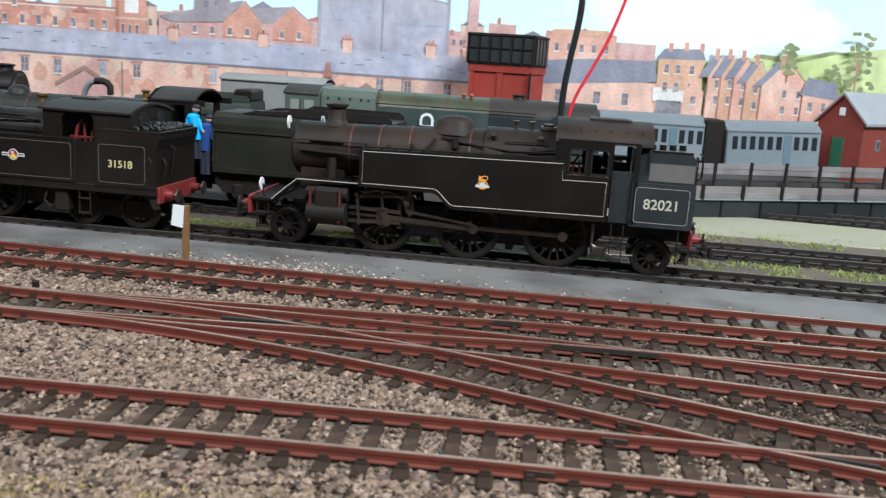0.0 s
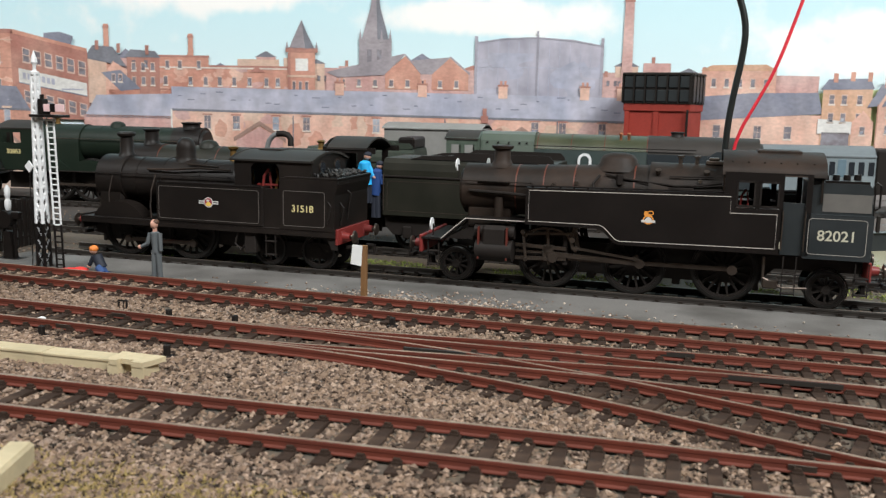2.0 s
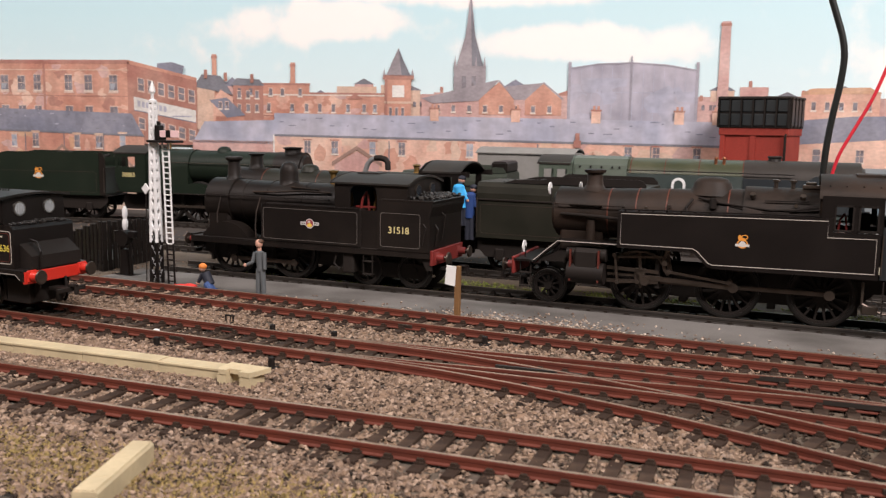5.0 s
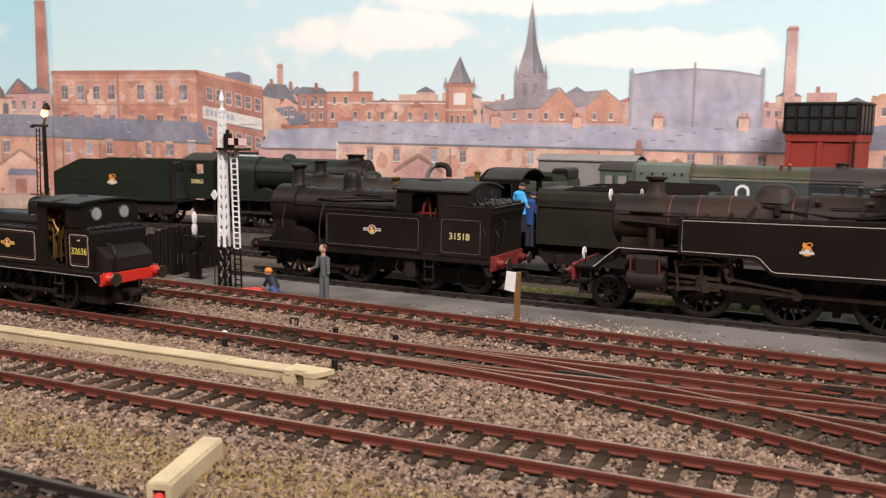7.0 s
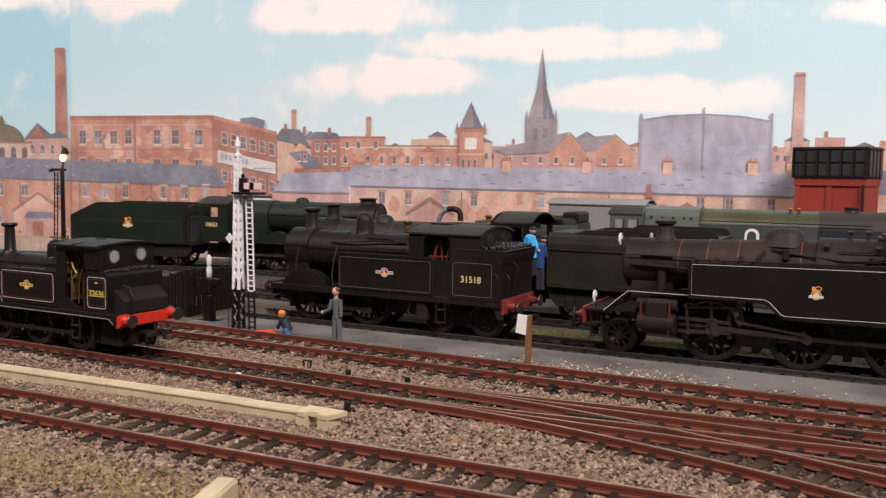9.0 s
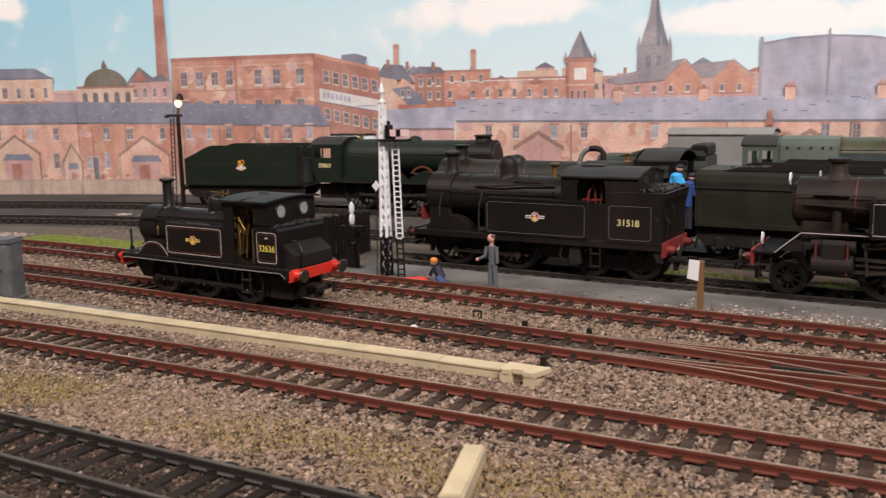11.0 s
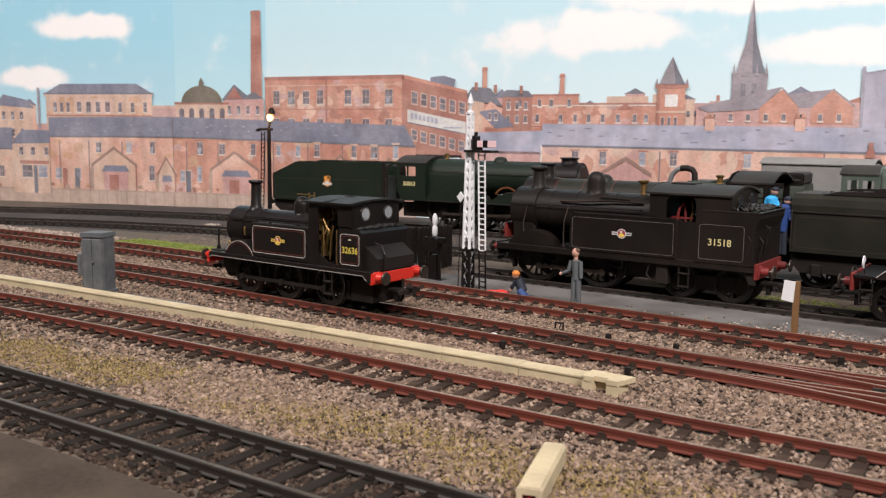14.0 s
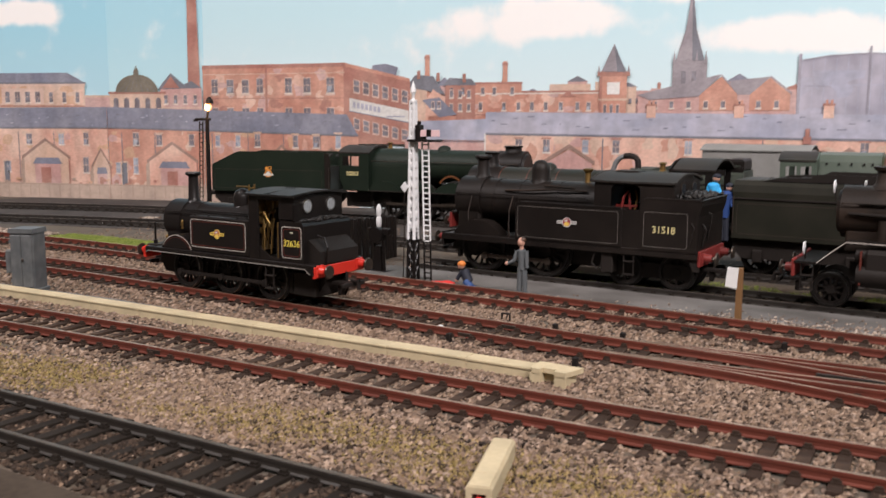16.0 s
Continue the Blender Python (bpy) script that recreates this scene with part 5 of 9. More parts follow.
    part("tank_rail", bm, M_BLACK, t)
    # leading splasher
    arc = [(-26 + 10.0 * math.cos(radians(a)), 12.6 + 9.4 * math.sin(radians(a))) for a in range(22, 159, 8)]
    for y in (-14.0, 8.5):
        bm = B()
        slab(bm, arc, "y", y, y + 5.5)
        sp = part("splasher", bm, M_BLACK, t)
        if y < 0:
            lined(sp, [(-26 + 9.6 * math.cos(radians(a)), 12.6 + 9.0 * math.sin(radians(a))) for a in range(24, 157, 7)], -14.02, M_WHITE, 0.26, None, False)
            lined(sp, [(-26 + 8.8 * math.cos(radians(a)), 12.6 + 8.2 * math.sin(radians(a))) for a in range(28, 153, 7)], -14.02, M_REDLINE, 0.22, None, False)
    bm = B()
    box(bm, -47, -41, -12, 12, 16.0, 16.5, 0.1)
    part("front_platform", bm, M_ROOF, t, "dusty grey front platform")
    bm = B()
    rod(bm, (-44.5, -9.5, 16), (-44.5, -9.5, 25.2), 0.45, 8)
    rod(bm, (-44.5, -9.5, 16), (-44.5, -9.5, 18), 0.9, 8)
    part("lamp_iron", bm, M_BLACK, t)
    bm = B()
    tube(bm, [(-45, 4, 16), (-45.5, 4, 20.5), (-44, 4, 22), (-42.4, 4, 21), (-42.2, 4, 16)], 0.55, 8)
    part("brake_pipe", bm, M_BLACK, t)
    # cab
    cab = empty("cab", Matrix(), "black cab with brass fittings inside", "")
    del cab["label"]
    cab.parent = t
    for s in (-1, 1):
        bm = B()
        y0, y1 = (-14, -13.4) if s < 0 else (13.4, 14)
        slab(bm, [(15.5, 16), (20.5, 16), (20.5, 38.0), (31.0, 38.0), (31.0, 31.5), (38.0, 31.5), (38.0, 40.0), (15.5, 40.0)], "y", y0, y1)
        slab(bm, [(20.4, 16), (31.5, 16), (31.5, 17), (26, 17.5), (20.4, 21)], "y", y0 + 0.05, y1 - 0.05)
        part("cab_side", bm, M_BLACK, cab)
    for x, label in ((15.3, "cab_front"), (37.6, "cab_back")):
        bm = B()
        box(bm, x, x + 0.6, -13.6, 13.6, 28 if x > 20 else 16, 40.2)
        part(label, bm, M_BLACK, cab)
    for y in (-6.6, 6.6):
        bm = B()
        rod(bm, (38.1, y, 36.0), (38.7, y, 36.0), 2.6, 24)
        wdw = part("round_window", bm, M_BRIGHT, cab, "round cab window with steel rim", smooth=True)
        bm = B()
        rod(bm, (38.5, y, 36.0), (38.8, y, 36.0), 2.1, 24)
        for k in range(-1, 2):
            box(bm, 38.75, 38.95, y + k * 1.0 - 0.12, y + k * 1.0 + 0.12, 34.4, 37.6)
        # pale pane colour stands in for the brightness seen through the window
        part("window_pane", bm, mat("glass_with_painted_light", (0.3, 0.32, 0.33), 0.15), wdw, smooth=True)
    bm = B()
    curved_roof(bm, 13.4, 39.8, 15.4, 40.2, 1.3)
    roof = part("cab_roof", bm, M_PALEROOF, cab, "dusty black cab roof", smooth=True)
    bm = B()
    for k in range(4):
        rod(bm, (24 + k * 1.4, -2, 41.4), (24 + k * 1.4, -2, 42.2), 0.3, 6)
    for x in (14.2, 25.2, 26.6, 39.2):
        curved_roof(bm, x - 0.2, x + 0.2, 15.0, 40.5, 0.95, 0.5)
    part("roof_rib", bm, M_PALEROOF, roof)
    bm = B()
    rod(bm, (16.2, 0, 27), (17.4, 0, 27), 7.2, 24)
    tube(bm, [(17.6, -5, 24), (18.6, -5, 30), (18, -3, 34)], 0.3)
    tube(bm, [(17.6, -7.5, 20), (19.6, -8, 27), (18, -6, 36)], 0.3)
    tube(bm, [(17.6, 2, 22), (19, 2, 29), (18, 3, 35)], 0.5)
    rod(bm, (18, -4, 33), (18.9, -4, 33), 1.1, 14)
    rod(bm, (18, 1, 34), (18.9, 1, 34), 1.5, 14)
    rod(bm, (18, -8, 30), (18.9, -8, 30), 1.2, 14)
    for a in range(6):
        rod(bm, (20, -9, 29), (20, -9 + 2.2 * math.cos(a * 1.05), 29 + 2.2 * math.sin(a * 1.05)), 0.28, 5)
    tube(bm, [(24, -11, 18), (24.5, -11, 26), (25.5, -10.5, 31)], 0.3)
    for y, z, r in ((-11.2, 34.6, 1.5), (-7.6, 36.2, 1.2), (-10.6, 26.2, 1.0), (-6.0, 27.6, 1.3), (-12.0, 30.6, 0.9), (-2.4, 36.4, 1.1)):
        rod(bm, (18, y, z), (19.2, y, z), r, 14)
        rod(bm, (19.2, y, z), (19.5, y, z), r * 1.25, 14)
    for y in (-12.4, -9.8, -6.8, -4.6):
        tube(bm, [(18.4, y, 19), (19.0, y - 0.3, 25), (18.6, y + 0.4, 31), (18.4, y + 0.8, 37)], 0.32, 6)
    tube(bm, [(19.4, -12.8, 33), (20.6, -9, 32.4), (19.6, -4, 33.4)], 0.45, 6)
    part("backhead_pipework", bm, M_BRASS, cab, "brass pipes, gauges and valve wheels")
    bm = B()
    box(bm, 16.2, 17.2, -11, 11, 17, 36, 0.2)
    box(bm, 28, 30, -12.6, 12.6, 17, 24, 0.2)
    part("backhead", bm, M_SOOT, cab, "black backhead and bunker front inside the cab")
    bm = B()
    box(bm, 17.3, 17.8, -13.0, 13.0, 28.5, 38.6, 0.3)
    box(bm, 17.3, 17.8, -9.5, -3.5, 18.5, 26.5, 0.3)
    part("cab_lining", bm, mat("tan_cab_lining", (0.3, 0.2, 0.095), 0.6, second=(0.2, 0.13, 0.06), scale2=200), cab, "tan painted lining of the cab front")
    bm = B()
    tube(bm, [(29.5, -13.0, 17), (29.6, -13.0, 30)], 0.3, 6)
    tube(bm, [(22.0, -12.8, 17), (22.4, -12.6, 24), (21.5, -12, 30.5)], 0.3, 6)
    tube(bm, [(26, -12.8, 29), (23.5, -12.4, 31), (21.4, -11.8, 33.5)], 0.32, 6)
    rod(bm, (25.5, -12.9, 28.6), (26.1, -12.9, 28.6), 1.0, 12)
    part("brake_column", bm, M_BRASS, cab, "thin brass brake pipes")
    bm = B()
    box(bm, 20, 31, -13, 13, 15.9, 16.6)
    part("cab_floor", bm, M_FRAME, cab)
    bm = B()
    rod(bm, (20.7, -14.3, 17), (20.7, -14.3, 30), 0.16, 6)
    rod(bm, (31.2, -14.3, 17), (31.2, -14.3, 30), 0.16, 6)
    part("handrail", bm, M_BLACK, cab)
    # bunker
    bm = B()
    slab(bm, [(31, 16), (42.6, 16), (42.6, 29.4), (42.0, 30.6), (31, 31.2)], "y", -13.6, 13.6)
    bunker = part("bunker", bm, M_BLACK, t)
    bm = B()
    slab(bm, [(42.4, 16), (48.4, 16), (48.4, 20.4), (42.4, 24.6)], "y", -11, 11)
    part("tool_box", bm, M_FRAME, bunker, "sloped black tool box lid")
    lined(bunker, rrect(32.0, 41.6, 17.6, 28.8, 1.1), -13.62, M_WHITE, 0.24, (M_REDLINE, 0.75))
    lettering(bunker, "32636", 36.8, -13.66, 22.8, 3.3, M_YELLOW)
    bm = B()
    box(bm, 36.1, 37.5, -13.7, -13.6, 26.6, 27.1)
    part("label_bar", bm, M_CREAMNUM, bunker)
    coal(bunker, 38.8, 42.4, -12, 12, 30.6, 1.4, 4, 200, 0.7)
    bm = B()
    tube(bm, [(48.8, -8, 16), (49.4, -8, 22), (47.4, -7.4, 25), (44, -7.4, 25.6)], 0.45, 8)
    part("brake_pipe", bm, M_BLACK, t)
    steps(t, 25.8, -14.2, 5, 14.5)
    bm = B()
    box(bm, 33, 44, -9, 9, 3.2, 12, 0.4)
    part("ashpan", bm, M_FRAME, t)


small_tank_engine()


# ---- the four-coupled tank engine with trailing bogie ----
def bogie_tank_engine():
    t = empty("tank_locomotive", on_track("T4", -170), "weathered black four-coupled tank engine with trailing bogie and number 31518", "locomotive", "locomotives in the yard")
    wheels(t, (-40.5, -10.0), 10.8, 16)
    wheels(t, (25.5, 46.5), 7.0, 10)
    bm = B()
    for y in (-6.8, 6.3):
        slab(bm, [(-58, 8), (15, 6), (17, 11), (53, 11), (56, 16), (-57, 16)], "y", y, y + 0.5)
        slab(bm, [(20, 4), (52, 4), (54, 7), (50, 10), (22, 10), (18, 7)], "y", y - 2, y - 1.4)
    box(bm, -50, -44, -8.5, 8.5, 6, 15, 0.3)
    box(bm, -26, -22, -6, 6, 4, 15, 0.3)
    part("frame", bm, M_FRAME, t)
    for y in (-11.2, 10.4):
        bm = B()
        flat_bar(bm, (-38.5, 7.0), (-8.0, 7.0), y, 1.6, 0.8)
        for x in (-38.5, -8.0):
            rod(bm, (x, y + 0.8, 7.0), (x, y - 0.5, 7.0), 1.6, 12)
        part("coupling_rod", bm, M_STEEL, t)
    bm = B()
    box(bm, -57, 56.8, -16.6, 16.6, 15.6, 16.4, 0.2)
    for y in (-16.6, 16.1):
        box(bm, -57, 56.8, y, y + 0.5, 13.8, 15.7)
    part("running_board", bm, M_SOOT, t)
    for x, m, label in ((-57.6, M_SOOT, "sooty front buffer beam"), (57.2, M_DULLRED, "dull red buffer beam")):
        bm = B()
        box(bm, x - 0.6, x + 0.6, -16, 16, 11, 17, 0.2)
        part("buffer_beam", bm, m, t, label)
    buffers(t, -58, 14, -1, M_DULLRED, 11.4, 5.5)
    buffers(t, 57.6, 14, 1, M_DULLRED, 11.4, 5.5)
    coupling(t, -55, -1)
    coupling(t, 55, 1)
    bm = B()
    barrel(bm, -43, 12, 31, 9.4)
    part("boiler", bm, M_SOOT, t, smooth=True)
    bm = B()
    barrel(bm, -55, -42.6, 31, 10.1)
    box(bm, -54.5, -43, -8.6, 8.6, 16, 31, 1)
    rod(bm, (-55, 0, 31), (-56.2, 0, 31), 8.6, 28, 7.4)
    rod(bm, (-56.2, 0, 31), (-57.2, 0, 31), 1.4, 10)
    part("smokebox", bm, M_SOOT, t, smooth=True)
    bands(t, (-42.4, -36, -24, -6), 31, 9.45, M_SOOT)
    bm = B()
    lathe(bm, (-46.2, 0, 0), [(4.6, 39.4), (3.8, 40.6), (2.9, 42.2), (2.6, 48.4), (3.6, 49.0), (3.9, 49.8), (3.5, 50.5), (2.4, 50.6)], 24)
    part("chimney", bm, M_SOOT, t, smooth=True)
    bm = B()
    lathe(bm, (-17.5, 0, 0), [(5.2, 38.6), (4.5, 39.8), (4.0, 41.2), (4.0, 44.6), (3.6, 46.8), (2.6, 48.3), (1.1, 49.0), (0.2, 49.1)], 24)
    part("dome", bm, M_SOOT, t, smooth=True)
    bm = B()
    lathe(bm, (4.5, 0, 0), [(1.6, 39.5), (1.2, 41), (1.2, 44.4), (2.1, 45.2), (2.2, 46.0), (1.2, 46.2)], 16)
    part("safety_valve", bm, M_BRASS, t, "brass safety valve cover", smooth=True)
    handrail(t, -54, 8, -10.6, 34.2, M_SOOT)
    pipes(t, (([(-30, -9, 36), (-18, -9.6, 36.4), (-6, -9.2, 37.4), (8, -8.4, 37)], 0.45), ([(-12, -7, 38.6), (2, -7.6, 38)], 0.4),
              ([(-25, -11, 34), (-25.6, -13.2, 28), (-24.6, -15.6, 22), (-24, -16, 17)], 0.3), ([(-46, -10.5, 33), (-46.5, -12.5, 26), (-45, -14.5, 19)], 0.3)), M_BROWN)
    arc = [(-40.5 + 13 * math.cos(radians(a)), 11.5 + 11.5 * math.sin(radians(a))) for a in range(22, 159, 8)]
    for y in (-15.2, 8.4):
        bm = B()
        slab(bm, arc, "y", y, y + 6.8)
        part("splasher", bm, M_SOOT, t)
    for s in (-1, 1):
        bm = B()
        box(bm, -21, 26.6, min(s * 8, s * 17), max(s * 8, s * 17), 16.2, 32.0, 0.5)
        tank = part("side_tank", bm, M_SOOT, t)
        if s < 0:
            lined(tank, rrect(-19.6, 25.0, 17.6, 30.4, 1.0), -17.02, M_DIMLINE, 0.16)
            crest(tank, 3.0, -17.02, 24.8, 2.0, M_SILVER)
            bm = B()
            box(bm, -20, 26, -17.2, -16.9, 31.6, 32.3, 0.1)
            part("tank_beading", bm, M_SOOT, tank)
    # cab
    for s in (-1, 1):
        bm = B()
        y0, y1 = (-16.4, -15.8) if s < 0 else (15.8, 16.4)
        slab(bm, [(14.4, 31.5), (21.5, 31.5), (21.5, 39.6), (23, 41), (32.0, 41), (33.5, 39.6), (33.5, 31.5), (36, 31.5), (36, 42.5), (14.4, 42.5)], "y", y0, y1)
        slab(bm, [(26.6, 16.2), (33.8, 16.2), (33.8, 31.5), (26.6, 31.5)], "y", y0, y1)
        part("cab_side", bm, M_SOOT, t)
    for x, nm in ((14.2, "cab_front"), (46.5, "cab_back")):
        bm = B()
        half = 15.8
        slab(bm, [(-half, 32), (half, 32), (half, 42.2), (8, 44.2), (0, 44.9), (-8, 44.2), (-half, 42.2)], "x", x, x + 0.6)
        part(nm, bm, M_SOOT, t)
    for y in (-7, 7):
        bm = B()
        rod(bm, (47.0, y, 39.6), (47.5, y, 39.6), 2.7, 22)
        w = part("round_window", bm, M_STEEL, t, smooth=True)
        bm = B()
        rod(bm, (47.3, y, 39.6), (47.7, y, 39.6), 2.2, 22)
        part("window_pane", bm, M_DARKGLASS, w)
    for y0 in (-16.4, 15.8):
        bm = B()
        slab(bm, [(36, 36), (47, 36), (47, 42.5), (36, 42.5)], "y", y0, y0 + 0.6)
        part("cab_quarter", bm, M_SOOT, t)
    bm = B()
    curved_roof(bm, 12.6, 48.0, 17.2, 42.5, 3.0, 0.7)
    roof = part("cab_roof", bm, M_ROOF, t, "dusty dark cab roof", smooth=True)
    bm = B()
    box(bm, 18, 28, -4, 4, 45.2, 46.0, 0.3)
    for x in (13.0, 47.6):
        curved_roof(bm, x - 0.3, x + 0.3, 17.3, 42.75, 3.0, 0.8)
    part("roof_hatch", bm, M_ROOF, roof)
    bm = B()
    box(bm, 12, 34, -15, 15, 16, 17)
    box(bm, 15, 16, -12, 12, 17, 40)
    part("backhead", bm, M_FRAME, t)
    bm = B()
    tube(bm, [(14.5, -11, 24), (15.5, -11, 33), (14.5, -9, 38)], 0.5)
    tube(bm, [(24.5, -13, 30), (25.5, -13, 36), (27, -12, 38.6)], 0.55)
    rod(bm, (22, -12, 32.4), (31, -12, 32.4), 0.5, 6)
    tube(bm, [(28, -12, 31), (27.4, -12, 37.5)], 0.5)
    part("cab_lever", bm, M_DULLRED, t, "red painted cab levers")
    bm = B()
    tube(bm, [(15, -6, 26), (17, -6, 34), (15, -4, 39)], 0.5)
    rod(bm, (16, -9, 35), (17, -9, 35), 1.6, 12)
    tube(bm, [(30, -12, 31), (30.4, -11, 36), (29, -10, 39)], 0.5)
    part("backhead_pipework", bm, M_BRASS, t)
    # bunker
    bm = B()
    slab(bm, [(33.8, 16.2), (56.6, 16.2), (56.6, 30), (57.8, 34), (57.8, 36), (34, 36), (33.8, 32)], "y", -16.8, 16.8)
    bunker = part("bunker", bm, M_SOOT, t)
    bm = B()
    for y in (-16.9, 16.1):
        box(bm, 36, 58.0, y, y + 0.8, 35.7, 36.6, 0.2)
    box(bm, 57.2, 58.2, -16.6, 16.6, 35.7, 36.6, 0.2)
    part("bunker_rim", bm, M_SOOT, bunker)
    lined(bunker, rrect(35.4, 52.6, 17.6, 31.0, 1.0), -16.82, M_DIMLINE, 0.18)
    lettering(bunker, "31518", 43.4, -16.86, 24.2, 3.7, M_PALEYELLOW)
    coal(bunker, 38, 57, -14.5, 14.5, 36.2, 2.8, 9, 240, 1.1)
    bm = B()
    tube(bm, [(57, -12, 18), (58.4, -12, 25), (57, -12, 27)], 0.4)
    tube(bm, [(57, -5, 20), (58.4, -5, 30), (57, -5, 31)], 0.35)
    tube(bm, [(53.6, -16.9, 19), (55.2, -16.9, 26), (54, -16.9, 27.5)], 0.35)
    part("bunker_iron", bm, M_FRAME, bunker)
    bm = B()
    slab(bm, [(52, 16), (56.5, 16), (57.5, 9), (55, 9)], "y", -15.6, -15.0)
    part("guard_iron", bm, M_FRAME, t)
    steps(t, 29.5, -16.2, 5, 15.5)
    bm = B()
    box(bm, 17.5, 22.5, -15.4, -9.8, 5.5, 14.5, 0.4)
    part("sand_box", bm, M_FRAME, t)
    bm = B()
    tube(bm, [(15, -15, 14), (13.6, -15.4, 9), (16, -15, 6.5), (18, -15, 9)], 0.4)
    part("feed_pipe", bm, M_FRAME, t)


bogie_tank_engine()


# ---- the large two-six-two tank engine ----
def large_tank_engine():
    t = empty("tank_locomotive", on_track("T4", -2.5), "large black side-tank engine with brownish weathered boiler and number 82021", "locomotive", "locomotives in the yard")
    wheels(t, (-31.2, -0.8, 29.8), 10.6, 16)
    wheels(t, (-65.5, 62.5), 6.3, 10, True)
    bm = B()
    for y in (-6.6, 6.1):
        slab(bm, [(-60, 12), (-40, 6), (40, 6), (46, 12), (74, 12), (74, 17), (-60, 17)], "y", y, y + 0.5)
    box(bm, -72, -58, -4, 4, 4.6, 8, 0.3)
    box(bm, 55, 70, -4, 4, 4.6, 8, 0.3)
    for x in (-16, 14, 40):
        box(bm, x - 1.4, x + 1.4, -6.4, 6.4, 4, 15, 0.3)
    part("frame", bm, M_FRAME, t)
    # cylinders, valve gear and rods
    for s in (-1, 1):
        y = 15.2 * s
        bm = B()
        rod(bm, (-56.5, y - s * 1, 13.2), (-43.0, y - s * 1, 13.2), 4.0, 20)
        rod(bm, (-57, y - s * 1, 20), (-42.4, y - s * 1, 20), 2.5, 16)
        box(bm, -54.6, -44.6, min(y - s * 7, y + s * 2.2), max(y - s * 7, y + s * 2.2), 9.4, 22.4, 1.4)
        c = part("cylinder", bm, M_FRAME, t, smooth=True)
        bm = B()
        for x in (-55.2, -44.4):
            box(bm, x * 0.96 - 2.2 - 0.3, x * 0.96 - 2.2 + 0.3, min(y - s * 3, y + s * 2.35), max(y - s * 3, y + s * 2.35), 10.2, 21.8)
        part("lining", bm, M_REDLINE, c, "thin red cylinder bands")
        yr = 12.0 * s
        bm = B()
        flat_bar(bm, (-42.5, 13.2), (-30, 13.2), yr, 1.0, 0.7)
        flat_bar(bm, (-42.5, 15.6), (-24, 15.0), yr - 1, 1.2, 1.0)
        flat_bar(bm, (-42.5, 10.8), (-24, 11.4), yr - 1, 1.2, 1.0)
        box(bm, -32.6, -28.6, min(yr - 1, yr + 1.4), max(yr - 1, yr + 1.4), 10.6, 16, 0.3)
        flat_bar(bm, (-30.6, 13.0), (1.6, 11.6), yr + s * 1.2, 1.7, 0.8)
        part("connecting_rod", bm, M_STEEL, t)
        bm = B()
        flat_bar(bm, (-28.8, 11.6), (32.2, 11.6), yr, 1.5, 0.8)
        for x in (-28.8, 1.6, 32.2):
            rod(bm, (x, yr, 11.6), (x, yr + s * 1.7, 11.6), 1.7, 14)
        part("coupling_rod", bm, M_STEEL, t)
        bm = B()
        flat_bar(bm, (-41, 20), (-22, 20.4), yr, 0.9, 0.6)
        flat_bar(bm, (-30.4, 15.5), (-31, 21.5), yr + s, 1.0, 0.6)
        flat_bar(bm, (-21.6, 23.5), (-20.2, 15.4), yr, 1.5, 0.8)
        flat_bar(bm, (-20.4, 15.6), (0.4, 13.2), yr + s * 2.0, 0.9, 0.5)
        flat_bar(bm, (1.6, 11.6), (0.0, 14.4), yr + s * 1.8, 1.6, 0.6)
        flat_bar(bm, (-30, 9.0), (-32, 15), yr + s, 1.0, 0.6)
        for k in range(8):
            a = math.pi * k / 7
            if k:
                flat_bar(bm, (-31 + 8 * math.cos(a0), 18 + 4 * math.sin(a0)), (-31 + 8 * math.cos(a), 18 + 4 * math.sin(a)), yr - 0.6, 0.7, 0.5)
            a0 = a
        part("valve_gear", bm, M_STEEL, t)
        bm = B()
        for k in range(9):
            a = radians(-38 + 76 * k / 8)
            p = (-13.0 - 9.5 * math.cos(a), 18.6 + 7.2 * math.sin(a))
            if k:
                flat_bar(bm, p0, p, yr + s * 1.0, 1.1, 0.8)
            p0 = p
        rod(bm, (-21.8, yr, 18.6), (-21.8, yr + s * 2.6, 18.6), 1.0, 10)
        part("expansion_link", bm, M_STEEL, t)
        bm = B()
        flat_bar(bm, (-22.4, 20.6), (-39.6, 19.6), yr + s * 1.4, 0.8, 0.5)
        flat_bar(bm, (-39.6, 20.8), (-38.4, 10.4), yr + s * 1.8, 0.9, 0.5)
        flat_bar(bm, (-38.4, 10.6), (-31.2, 11.2), yr + s * 1.9, 0.7, 0.5)
        for px, pz in ((-39.6, 20.4), (-38.4, 10.6), (-31.2, 11.2), (-20.4, 15.6), (0.2, 13.4)):
            rod(bm, (px, yr + s * 1.2, pz), (px, yr + s * 2.6, pz), 0.75, 8)
        part("radius_rod", bm, M_STEEL, t)
        bm = B()
        box(bm, -25.4, -23.6, min(s * 7, yr + s * 0.4), max(s * 7, yr + s * 0.4), 9.0, 24.0, 0.3)
        part("slide_bar_bracket", bm, M_FRAME, t)
    # running board with the drop at the front
    bm = B()
    for y in (-16.4, 9.4):
        slab(bm, [(-77, 16.0), (-69, 16.0), (-64, 20.4), (-60, 24.0), (-37, 24.0), (-37, 24.8), (-60.4, 24.8), (-64.6, 21.2), (-69.4, 16.8), (-77, 16.8)], "y", y, y + 7)
    box(bm, -77, -69, -9.4, 9.4, 16, 16.8)
    part("running_board", bm, M_BLACK, t)
